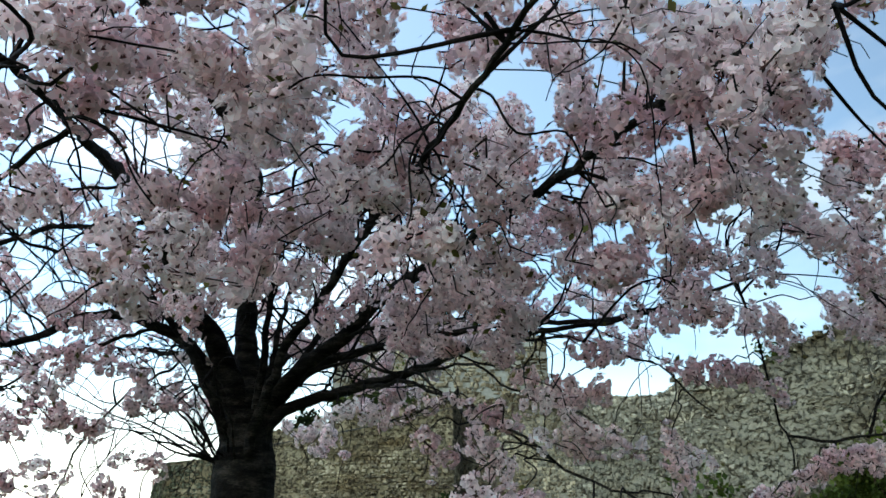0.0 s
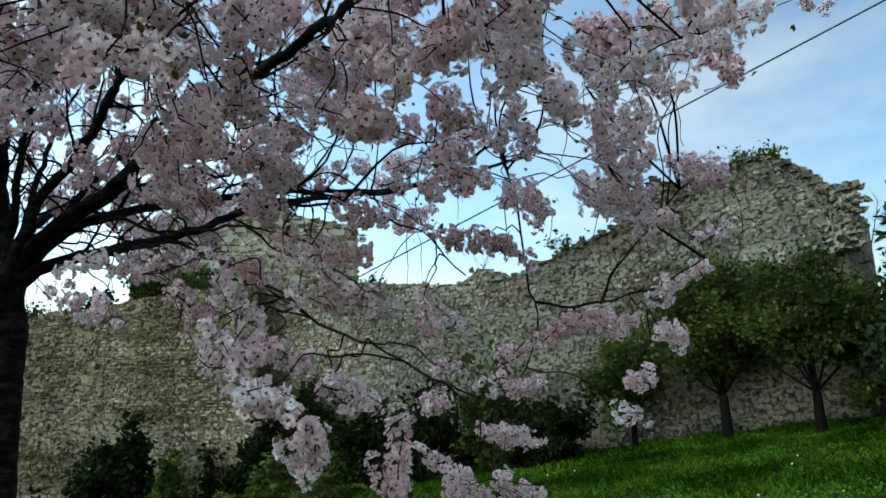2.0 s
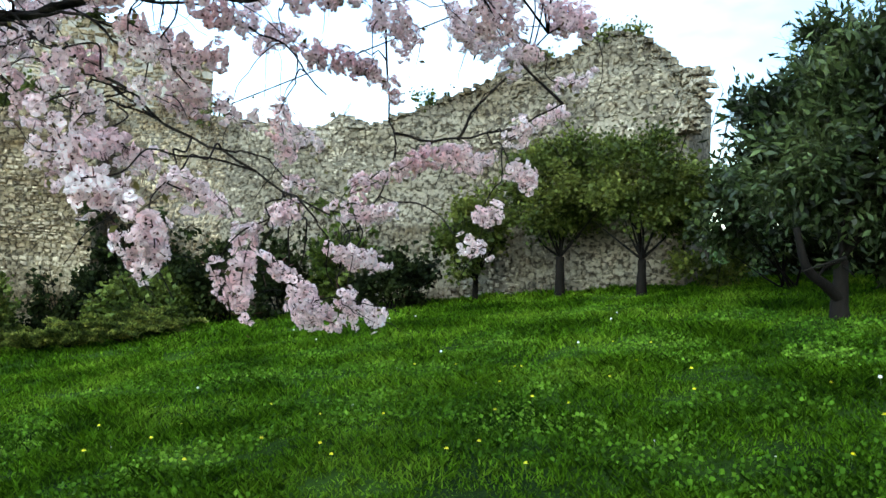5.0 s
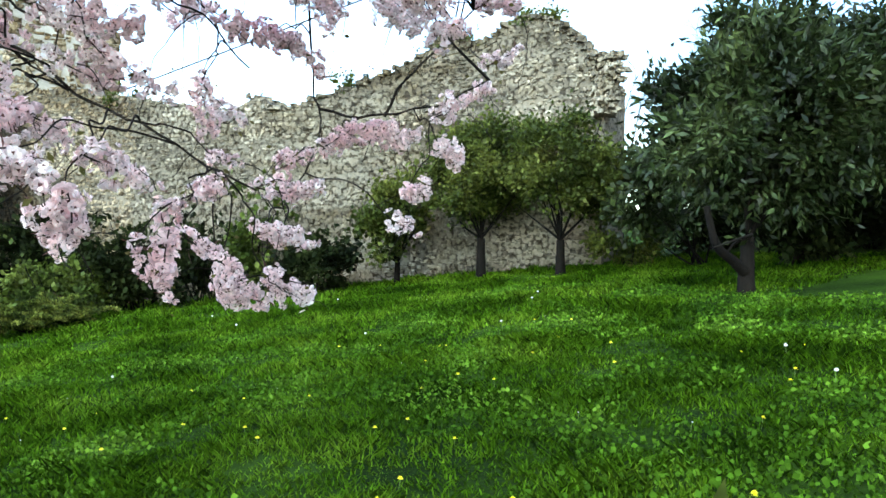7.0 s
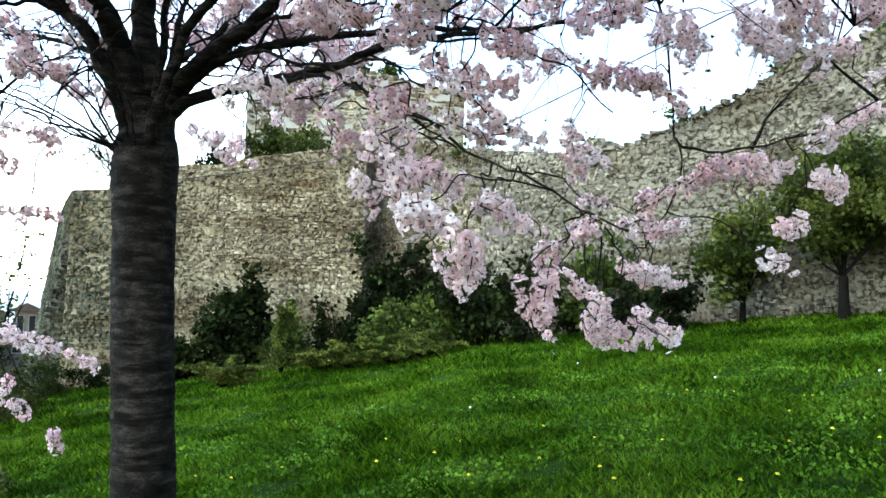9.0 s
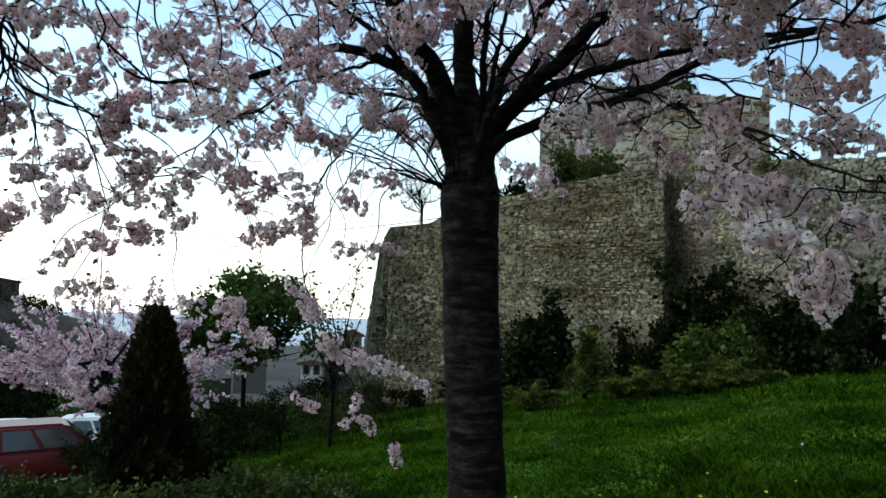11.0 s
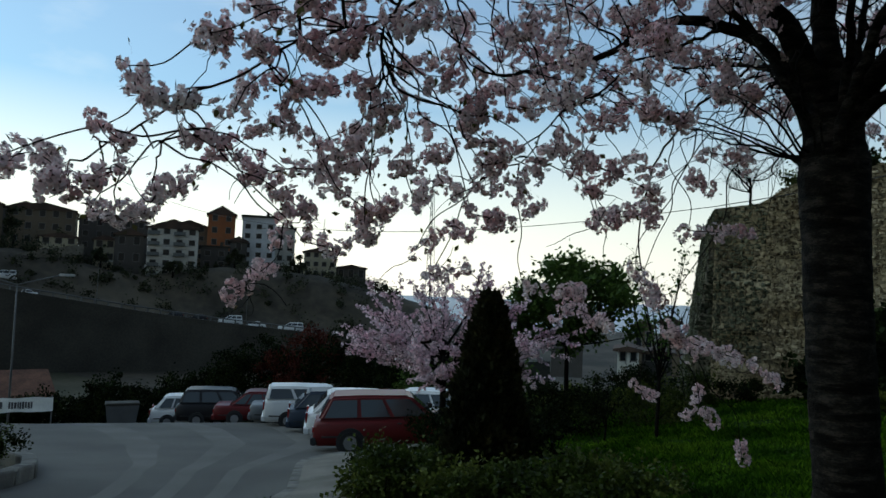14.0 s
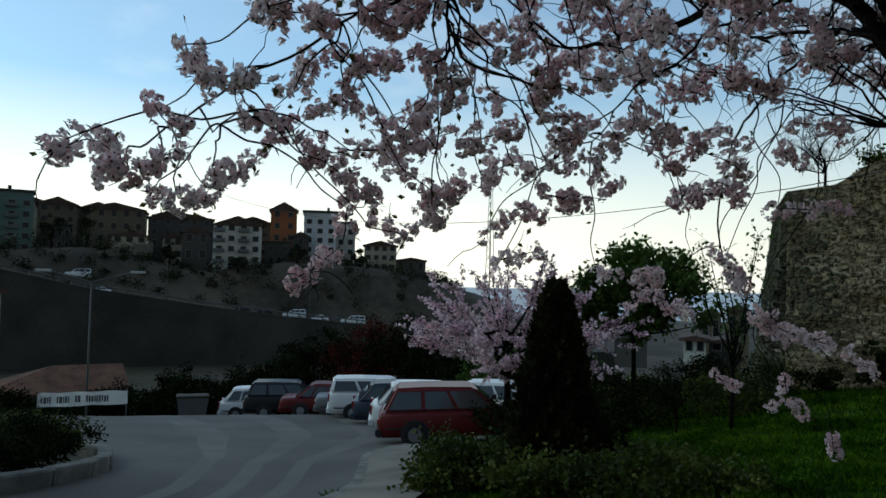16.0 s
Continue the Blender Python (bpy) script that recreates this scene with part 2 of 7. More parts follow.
M["laurel"] = material("glossy laurel leaves", [(0.008, 0.015, 0.005), (0.024, 0.040, 0.012), (0.072, 0.100, 0.034)], 0.9, 6, 0.40, 0, vary=0.7, island=True, translucent=0.2, spec=0.7)
M["olive_leaf"] = material("yellowish green leaves", [(0.014, 0.024, 0.004), (0.045, 0.064, 0.011), (0.125, 0.142, 0.030)], 1.1, 6, 0.5, 0, vary=0.45, island=True, translucent=0.3)
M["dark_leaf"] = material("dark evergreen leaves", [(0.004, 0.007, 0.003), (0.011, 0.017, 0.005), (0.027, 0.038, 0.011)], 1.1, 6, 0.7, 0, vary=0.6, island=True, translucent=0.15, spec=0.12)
M["juniper"] = material("juniper needles", [(0.016, 0.028, 0.006), (0.065, 0.09, 0.015), (0.22, 0.235, 0.05)], 2.6, 14, 0.7, 0, vary=0.65, island=True, translucent=0.2)
M["cypress"] = material("cypress scales", [(0.008, 0.010, 0.004), (0.02, 0.021, 0.007), (0.05, 0.038, 0.012)], 1.2, 7, 0.8, 0, vary=0.5, island=True, translucent=0.15)
M["bright_leaf"] = material("bright yellow-green leaves", [(0.016, 0.030, 0.005), (0.048, 0.074, 0.012), (0.118, 0.148, 0.030)], 1.6, 9, 0.5, 0, vary=0.6, island=True, translucent=0.3)
M["green_leaf"] = material("fresh green leaves", [(0.028, 0.056, 0.012), (0.058, 0.105, 0.022), (0.10, 0.16, 0.036)], 0.8, 6, 0.5, 0, vary=0.45, island=True, translucent=0.35)
M["red_leaf"] = material("copper leaves", [(0.05, 0.012, 0.008), (0.11, 0.025, 0.015)], 1.1, 6, 0.6, 0, vary=0.4, island=True, translucent=0.25)
M["clover"] = material("clover leaves", [(0.012, 0.040, 0.004), (0.042, 0.112, 0.009), (0.10, 0.20, 0.022)], 0.9, 8, 0.6, 0, vary=0.6, island=True, translucent=0.25, spec=0.08)
M["far_leaf"] = material("distant scrub", [(0.022, 0.028, 0.014), (0.05, 0.055, 0.028)], 0.3, 3, 0.8, 0, vary=0.5, island=True)
M["sea"] = material("hazy sea", [(0.10, 0.20, 0.30), (0.14, 0.25, 0.35)], 0.002, 0.02, 0.35, 0)


def plain(name, colour, rough=0.5, metal=0.0, coat=0.0, spec=0.5, bump=0.08):
    c2 = tuple(min(1, c * 1.18 + 0.004) for c in colour)
    return material(name, [tuple(c * 0.86 for c in colour), c2], 1.3, 30, rough, bump, metal=metal, coat=coat, spec=spec)


def banded_bark():
    """Cherry bark: grey-brown rings of uneven height round the stem, split by dark cracks."""
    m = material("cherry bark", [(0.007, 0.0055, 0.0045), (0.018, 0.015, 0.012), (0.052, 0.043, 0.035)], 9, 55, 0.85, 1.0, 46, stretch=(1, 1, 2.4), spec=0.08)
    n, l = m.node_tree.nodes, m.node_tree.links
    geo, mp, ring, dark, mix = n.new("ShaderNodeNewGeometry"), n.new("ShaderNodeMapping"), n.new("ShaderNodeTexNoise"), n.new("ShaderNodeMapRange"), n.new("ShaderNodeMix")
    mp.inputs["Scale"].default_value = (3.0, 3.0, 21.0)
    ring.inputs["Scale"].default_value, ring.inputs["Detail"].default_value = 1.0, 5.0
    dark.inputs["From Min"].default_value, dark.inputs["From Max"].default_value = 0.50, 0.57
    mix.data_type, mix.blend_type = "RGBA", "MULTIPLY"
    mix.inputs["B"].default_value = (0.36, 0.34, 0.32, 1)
    l.new(geo.outputs["Position"], mp.inputs["Vector"])
    l.new(mp.outputs["Vector"], ring.inputs["Vector"])
    l.new(ring.outputs["Fac"], dark.inputs["Value"])
    l.new(dark.outputs["Result"], mix.inputs["Factor"])
    b = n["Principled BSDF"]
    l.new(b.inputs["Base Color"].links[0].from_socket, mix.inputs["A"])
    l.new(mix.outputs["Result"], b.inputs["Base Color"])
    return m


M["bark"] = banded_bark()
M["yellow"] = plain("dandelion yellow", (0.78, 0.70, 0.03), 0.7)
M["seed"] = plain("white flower heads", (0.55, 0.55, 0.50), 0.9)
M["stem"] = plain("green stems", (0.08, 0.16, 0.03), 0.7)
M["rubber"] = plain("tyre rubber", (0.018, 0.018, 0.018), 0.85)
M["rim"] = plain("dull wheel metal", (0.35, 0.35, 0.36), 0.4, 0.7)
M["black_trim"] = plain("black plastic trim", (0.02, 0.02, 0.022), 0.6)
M["lamp_red"] = plain("red lamp lens", (0.30, 0.02, 0.02), 0.25)
M["plate"] = plain("white plate", (0.6, 0.6, 0.58), 0.5)
M["steel"] = plain("galvanised steel", (0.13, 0.13, 0.128), 0.6, 0.4)
M["cloth"] = plain("white banner cloth", (0.70, 0.69, 0.66), 0.9)
M["ink"] = plain("dark lettering", (0.08, 0.075, 0.08), 0.8)
M["cable"] = plain("black cable", (0.02, 0.02, 0.02), 0.6)
M["roof_tile"] = material("faded clay roof tiles", [(0.05, 0.034, 0.027), (0.11, 0.065, 0.046)], 0.4, 6, 0.9, 0.5)
M["pane"] = plain("dark window glass", (0.012, 0.013, 0.015), 0.25, 0.0, 0.0, 0.25, 0)
g = bpy.data.materials.new("car glass")
g.use_nodes = True
gb = g.node_tree.nodes["Principled BSDF"]
gb.inputs["Base Color"].default_value, gb.inputs["Roughness"].default_value = (0.05, 0.055, 0.058, 1), 0.04
gb.inputs["Specular IOR Level"].default_value = 0.9
M["glass"] = g


# ---- mesh helpers ----
def mesh(name, verts, faces, mats, index=None, smooth=False):
    me = bpy.data.meshes.new(name)
    me.from_pydata(verts, [], faces)
    for m in mats if isinstance(mats, (list, tuple)) else [mats]:
        me.materials.append(m)
    if index is not None:
        me.polygons.foreach_set("material_index", np.asarray(index, np.int32))
    if smooth:
        me.polygons.foreach_set("use_smooth", np.ones(len(me.polygons), bool))
    me.update()
    return me


def quads(name, v, mats, index=None, smooth=False):
    """A mesh of loose quads or triangles from an array of n x k x 3 corners."""
    n, k = v.shape[:2]
    me = bpy.data.meshes.new(name)
    me.vertices.add(n * k)
    me.vertices.foreach_set("co", np.ascontiguousarray(v, np.float32).ravel())
    me.loops.add(n * k)
    me.loops.foreach_set("vertex_index", np.arange(n * k, dtype=np.int32))
    me.polygons.add(n)
    me.polygons.foreach_set("loop_start", np.arange(0, n * k, k, dtype=np.int32))
    for m in mats if isinstance(mats, (list, tuple)) else [mats]:
        me.materials.append(m)
    if index is not None:
        me.polygons.foreach_set("material_index", np.asarray(index, np.int32))
    if smooth:
        me.polygons.foreach_set("use_smooth", np.ones(n, bool))
    me.update(calc_edges=True)
    return me


def child(name, me, parent, label="", kind=""):
    ob = new(name, me)
    ob.parent = parent
    return tagged(ob, label, kind=kind)


def part(name, bm, mat, parent, label=""):
    me = bpy.data.meshes.new(name)
    bm.to_mesh(me)
    bm.free()
    me.materials.append(mat)
    return child(name, me, parent, label)


def thing(name, at, label, category, group="", rz=0.0):
    ob = new(name)
    ob.empty_display_size = 0.1
    ob.matrix_world = pose(*at, 0, 0, rz)
    return tagged(ob, label, category, group)


def box(x0, x1, y0, y1, z0, z1, bevel=0.0, bm=None):
    own = bmesh.new()
    m = Matrix.LocRotScale(((x0 + x1) / 2, (y0 + y1) / 2, (z0 + z1) / 2), None, (abs(x1 - x0), abs(y1 - y0), abs(z1 - z0)))
    bmesh.ops.create_cube(own, size=1, matrix=m)
    if bevel:
        bmesh.ops.bevel(own, geom=own.edges[:], offset=bevel, segments=2, affect="EDGES")
    return own


def extrude_profile(pts, y0, y1, bevel=0.0):
    """A plate of outline pts (x, z), from y0 to y1."""
    bm = bmesh.new()
    a = [bm.verts.new((x, y0, z)) for x, z in pts]
    b = [bm.verts.new((x, y1, z)) for x, z in pts]
    bm.faces.new(a)
    bm.faces.new(b[::-1])
    for i in range(len(pts)):
        j = (i + 1) % len(pts)
        bm.faces.new((a[j], a[i], b[i], b[j]))
    bmesh.ops.recalc_face_normals(bm, faces=bm.faces[:])
    if bevel:
        bmesh.ops.bevel(bm, geom=bm.edges[:], offset=bevel, segments=2, affect="EDGES")
    return bm


def smooth_path(pts, step=0.08):
    """Catmull-Rom through the points, resampled about every step."""
    p = np.array(pts, float)
    p = np.vstack([2 * p[0] - p[1], p, 2 * p[-1] - p[-2]])
    out = []
    for i in range(1, len(p) - 2):
        n = max(2, int(np.linalg.norm(p[i + 1] - p[i]) / step))
        for s in np.linspace(0, 1, n, endpoint=False):
            a, b, c, d = p[i - 1], p[i], p[i + 1], p[i + 2]
            out.append(0.5 * (2 * b + (c - a) * s + (2 * a - 5 * b + 4 * c - d) * s * s + (3 * b - a - 3 * c + d) * s**3))
    out.append(p[-2])
    return np.array(out)


def tube(path, radii, sides=6, rough=0.0, rng=None):
    """Verts and faces of a tube along a path."""
    path = np.asarray(path, float)
    r = np.interp(np.linspace(0, 1, len(path)), np.linspace(0, 1, len(radii)), radii)
    t = np.gradient(path, axis=0)
    t /= np.linalg.norm(t, axis=1)[:, None] + 1e-9
    up = np.array([0.3, 0.2, 0.93]) if abs(t[0][2]) < 0.8 else np.array([1.0, 0.1, 0])
    verts, faces = [], []
    ang = np.linspace(0, 2 * np.pi, sides, endpoint=False)
    for i, p in enumerate(path):
        u = np.cross(t[i], up)
        u /= np.linalg.norm(u) + 1e-9
        w = np.cross(t[i], u)
        rr = r[i] * (1 + (rng.normal(0, rough, sides) if rough else 0))
        verts += (p + (np.cos(ang) * rr)[:, None] * u + (np.sin(ang) * rr)[:, None] * w).tolist()
    for i in range(len(path) - 1):
        for k in range(sides):
            a, b = i * sides + k, i * sides + (k + 1) % sides
            faces.append((a, b, b + sides, a + sides))
    faces.append(tuple(range(sides))[::-1])
    faces.append(tuple(len(verts) - sides + k for k in range(sides)))
    return verts, faces


class Pile:
    """Gathers tubes into one mesh."""

    def __init__(self):
        self.v, self.f = [], []

    def add(self, vf):
        o = len(self.v)
        self.v += vf[0]
        self.f += [tuple(i + o for i in f) for f in vf[1]]

    def mesh(self, name, mat, smooth=True):
        return mesh(name, self.v, self.f, mat, smooth=smooth)


def unit(v):
    return v / (np.linalg.norm(v, axis=-1, keepdims=True) + 1e-9)


def leaf_quads(centres, size, rng, aspect=0.45, normals=None, droop=0.25, spread=1.0):
    """Bent four-cornered leaves at the centres: n x 4 x 3."""
    n = len(centres)
    d = unit(rng.normal(size=(n, 3)))
    if normals is not None:
        d = unit(d * spread + normals)
    d[:, 2] -= droop
    d = unit(d)
    s = unit(np.cross(d, unit(rng.normal(size=(n, 3)))))
    up = np.cross(s, d)
    ln = size * rng.uniform(0.65, 1.3, (n, 1))
    a, tip = centres, centres + d * ln
    mid = centres + d * ln * 0.5 + up * ln * 0.06
    return np.stack([a, mid + s * ln * aspect, tip - up * ln * 0.05, mid - s * ln * aspect], 1)


# ---- the lie of the land ----
def smoothstep(a, b, x):
    t = np.clip((x - a) / (b - a), 0, 1)
    return t * t * (3 - 2 * t)


def road_height(x, y):
    lin = -0.28 + 0.105 * x - 0.085 * y
    return np.where(lin > -3, lin, -3 + 0.85 * (lin + 3))


def height(x, y):
    """Ground height: a lawn that climbs to the east, a road that falls to the north-west, a valley and a hillside beyond."""
    x, y = np.asarray(x, float), np.asarray(y, float)
    lawn = -0.43 + 0.155 * np.clip(x, -60, 40)
    w = smoothstep(-0.5, 3.0, -(x + 8) - 0.3 * np.clip(y, -20, 9) + 0.1 * np.clip(y - 9, 0, 30))
    h = lawn * (1 - w) + road_height(np.clip(x, -45, 60), np.clip(y, -20, 40)) * w
    h = h - 9.0 * smoothstep(30, 90, np.hypot(x, y)) * smoothstep(8, -20, x)
    far = np.hypot(x, y)
    az = np.degrees(np.arctan2(x, y))
    sea = smoothstep(400, 900, far) * smoothstep(-60, -42, az) * smoothstep(60, 40, az)
    return h * (1 - sea) + sea * -40.0


def on_ground(x, y):
    return float(height(x, y))


def sheet(xs, ys, lift=0.0):
    gx, gy = np.meshgrid(xs, ys)
    z = height(gx, gy) + lift
    v = np.stack([gx, gy, z], -1).reshape(-1, 3)
    nx, ny = len(xs), len(ys)
    i = (np.arange(ny - 1)[:, None] * nx + np.arange(nx - 1)[None]).ravel()
    f = np.stack([i, i + 1, i + nx + 1, i + nx], 1)
    return v.tolist(), f.tolist()


def graded(a, b, fine_a, fine_b, step):
    out = list(np.arange(fine_a, fine_b + 1e-6, step))
    s, p = step, fine_b
    while p < b:
        s *= 1.35
        p += s
        out.append(p)
    s, p = step, fine_a
    while p > a:
        s *= 1.35
        p -= s
        out.insert(0, p)
    return out


v, f = sheet(graded(-4000, 4000, -24, 16, 0.5), graded(-3000, 4500, -6, 30, 0.5))
mid = np.array([np.mean([v[i] for i in q], 0) for q in f])
on_lawn = (np.hypot(mid[:, 0], mid[:, 1]) < 60) & (mid[:, 0] + 0.3 * mid[:, 1] > -8.0)
ground = new("ground", mesh("ground", v, f, [M["far_ground"], M["lawn"], M["rock"]], np.where(on_lawn, 1, np.where(np.hypot(mid[:, 0], mid[:, 1]) > 150, 2, 0)), smooth=True))
tagged(ground, "green sloping lawn with rough ground and hillside beyond", "ground", kind="structure")
v = [(-4800, 300, -20), (4800, 300, -20), (4800, 4950, -20), (-4800, 4950, -20)]
tagged(new("water", mesh("water", v, [(0, 1, 2, 3)], M["sea"])), "hazy blue sea on the far horizon", "sea", kind="structure")


# ---- the old fortress wall: rubble core, mortar and face stones ----
def profile_top(pairs):
    s, z = zip(*pairs)
    return lambda u: np.interp(u, s, z)


def wall_core(name, a, b, base, top, depth, mat, parent, batter=0.0):
    """A solid slab from a to b in plan, with an uneven top edge, going back from the face by depth."""
    a, b = np.array(a, float), np.array(b, float)
    ln = np.linalg.norm(b - a)
    t = (b - a) / ln
    n = np.array([t[1], -t[0]])
    us = np.arange(0, ln + 0.01, ln / max(2, int(ln / 0.25)))
    rows = 4
    verts, faces = [], []
    for u in us:
        zt = float(top(u)) + 0.05 * noise.noise((u * 2.3, a[0], a[1]))
        for back in (0, 1):
            for k in range(rows + 1):
                s = k / rows
                z = base + (zt - base) * s
                lean = batter * (1 - s)
                p = a + t * u - n * depth * back + n * (lean if not back else -lean * 0)
                verts.append((p[0], p[1], z))
    c = 2 * (rows + 1)
    for i in range(len(us) - 1):
        for k in range(rows):
            q = i * c + k
            faces.append((q, q + c, q + c + 1, q + 1))
            q += rows + 1
            faces.append((q, q + 1, q + c + 1, q + c))
        q = i * c + rows
        faces.append((q, q + c, q + c + rows + 1, q + rows + 1))
    for i in (0, len(us) - 1):
        for k in range(rows):
            q = i * c + k
            faces.append((q, q + 1, q + rows + 2, q + rows + 1))
    return child(name, mesh(name, verts, faces, mat), parent)



def face_stones(a, b, base, top, rng, course=0.19, long=0.34, rough=0.25, batter=0.0, gap=0.02, skip=0.03, proud=0.035):
    """Chamfered face stones of a slab, laid in rough courses: an array of n x 5 x 4 x 3 face corners."""
    a, b = np.array(a, float), np.array(b, float)
    ln = np.linalg.norm(b - a)
    t = (b - a) / ln
    n = np.array([t[1], -t[0]])
    out = []
    z = base
    while z < base + 12:
        h = course * rng.uniform(1 - rough, 1 + rough)
        u = -rng.uniform(0, long)
        while u < ln:
            w = long * rng.uniform(0.4, 1.55)
            u0, u1 = max(u, 0.0) + gap / 2, min(u + w, ln) - gap / 2
            mid = (u0 + u1) / 2
            u += w
            if u1 - u0 < 0.06 or rng.random() < skip:
                continue
            wob = 0.05 * np.sin(mid * 1.7 + z)
            tall = h * (1 + max(0.0, rough - 0.35) * rng.uniform(-1.6, 1.9))
            rise = wob * rough + rng.normal(0, 0.9 * h * max(0.0, rough - 0.35))
            z0, z1 = z + gap / 2 + rise, z + tall - gap / 2 + rise
            limit = float(top(mid)) + 0.02
            if z0 > limit - 0.05:
                continue
            z1 = min(z1, limit)
            j = rng.normal(0, 0.42 * rough * min(h, 0.3), (4, 2))
            corner = np.array([(u0, z0), (u1, z0), (u1, z1), (u0, z1)]) + j
            cen = corner.mean(0)
            out_by = proud * rng.uniform(0.3, 1.5)
            total = max(float(top(mid)) - base, 0.1)

            def lift(uz, off):
                lean = batter * (1 - min(1.0, (uz[1] - base) / total))
                p = a + t * uz[0] + n * (off + lean)
                return (p[0], p[1], uz[1])

            back = [lift(q, -0.05) for q in corner]
            rim = [lift(q, out_by * 0.55) for q in corner]
            front = [lift(cen + (q - cen) * rng.uniform(0.5, 0.78), out_by * rng.uniform(0.75, 1.2)) for q in corner]
            fs = [front]
            for k in range(4):
                m = (k + 1) % 4
                fs.append([rim[k], rim[m], front[m], front[k]])
                fs.append([back[k], back[m], rim[m], rim[k]])
            out.append(fs)
        z += h
    return np.array(out, float)


def stones_mesh(name, arr, mat):
    """One mesh of stones whose faces are joined stone by stone."""
    n = len(arr)
    front, rim, back = arr[:, 0], arr[:, 1::2, 0], arr[:, 2::2, 0]
    v = np.concatenate([back, rim, front], 1).reshape(-1, 3)
    base = np.array([(8, 9, 10, 11)] + [(4 + k, 4 + (k + 1) % 4, 8 + (k + 1) % 4, 8 + k) for k in range(4)] + [(k, (k + 1) % 4, 4 + (k + 1) % 4, 4 + k) for k in range(4)])
    f = (base[None] + 12 * np.arange(n)[:, None, None]).reshape(-1, 4)
    return mesh(name, v.tolist(), f.tolist(), mat)


wrng = np.random.default_rng(5)
bastion = thing("wall_bastion", (-4, 23.5, -1.6), "weathered warm limestone bastion wall with mossy patches", "wall")
bastion["kind"] = "structure"
BA, BB = (-8.45, 22.4), (-0.1, 22.6)
b_top = profile_top([(0, 4.0), (1.35, 4.1), (1.95, 4.5), (2.75, 4.85), (4.05, 4.95), (4.85, 5.15), (6.15, 5.4), (7.45, 5.6), (8.35, 5.65)])
curtain = thing("wall_curtain", (6, 18, 0), "ruined grey rubble curtain wall with a broken, climbing top", "wall")
curtain["kind"] = "structure"
keep = thing("wall_tower", (-1, 29.5, 0), "square old tower with patches of white plaster", "tower")
keep["kind"] = "structure"
for o, ps in ((bastion, ()), (curtain, ())):
    o.matrix_world = Matrix()
keep.matrix_world = Matrix()

wall_core("core", BA, BB, -2.2, b_top, 2.4, M["mortar_light"], bastion, 0.25)
front = face_stones(BA, BB, -2.2, b_top, wrng, 0.102, 0.128, 0.40, 0.25, 0.028, 0.09, 0.04)
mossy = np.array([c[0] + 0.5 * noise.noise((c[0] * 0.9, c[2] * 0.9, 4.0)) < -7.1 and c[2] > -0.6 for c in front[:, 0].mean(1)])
pieces = [("stone_warm", bastion, front[~mossy]), ("stone_moss_shaded", bastion, front[mossy])]
# the end of the bastion that turns away to the west, with a strong batter
BC = (-10.6, 27.0)
e_top = profile_top([(0, 3.7), (2.6, 3.9), (5.2, 4.0)])
# darker mortar and mossy stone carry this west face's shade in their colour
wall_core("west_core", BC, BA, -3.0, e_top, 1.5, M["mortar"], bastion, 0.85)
pieces.append(("stone_moss_shaded", bastion, face_stones(BC, BA, -3.0, e_top, wrng, 0.12, 0.17, 0.45, 0.85)))
wdir = unit(np.array(BA) - np.array(BC))
foot = tuple(np.array(BA) + np.array([wdir[1], -wdir[0]]) * 0.85)
pieces.append(("stone_moss_shaded", bastion, face_stones(foot, BA, -3.0, profile_top([(0, -3.0), (0.85, 3.7)]), wrng, 0.15, 0.2, 0.4, 0.0, 0.02, 0.0)))
# the return of the bastion at its east corner
BD = (0.25, 24.4)
r_top = profile_top([(0, 5.6), (2, 5.7)])
wall_core("return_core", BB, BD, -1.5, r_top, 0.8, M["mortar"], bastion, 0.1)
pieces.append(("stone_grey", bastion, face_stones(BB, BD, -1.5, r_top, wrng, 0.115, 0.155, 0.4, 0.1)))

C = [(-0.2, 24.2), (3.2, 21.0), (5.8, 18.6), (8.9, 15.9), (11.3, 12.1)]
c_tops = [
    profile_top([(0, 5.9), (1.2, 5.7), (2.4, 5.85), (4.7, 5.45)]),
    profile_top([(0, 5.45), (1.5, 5.25), (2.5, 5.1), (2.55, 5.1), (3.0, 5.15), (3.1, 5.45), (3.54, 5.4)]),
    profile_top([(0, 5.4), (0.12, 5.1), (0.6, 5.05), (1.4, 5.3), (2.6, 5.65), (3.3, 5.9), (4.11, 6.3)]),
    profile_top([(0, 6.3), (0.3, 6.55), (0.42, 7.05), (0.75, 6.75), (1.1, 6.35), (1.7, 6.45), (2.3, 6.8), (2.6, 6.9), (3.3, 6.72), (3.6, 6.5), (3.95, 6.15), (4.25, 5.75), (4.49, 5.3)]),
]
for i in range(4):
    bas = (-1.2, -0.6, -0.2, 0.4)[i]
    wall_core("core", C[i], C[i + 1], bas, c_tops[i], 1.6, M["mortar"], curtain, 0.12)
    big = i >= 2
    pieces.append(("stone_grey" if i else "stone_warm", curtain, face_stones(C[i], C[i + 1], bas, c_tops[i], wrng, 0.092 if big else 0.105, 0.125 if big else 0.135, 0.55 if big else 0.42, 0.12, 0.028, 0.16 if big else 0.08, 0.032 if big else 0.032)))
# broken end of the curtain wall
CE = (12.6, 13.6)
ce_top = profile_top([(0, 5.4), (0.6, 5.2), (2, 4.6)])
wall_core("broken_end", C[4], CE, 0.6, ce_top, 0.1, M["mortar"], curtain, -0.25)
pieces.append(("stone_grey", curtain, face_stones(C[4], CE, 0.6, ce_top, wrng, 0.10, 0.13, 0.55, -0.25, 0.03, 0.12, 0.055)))

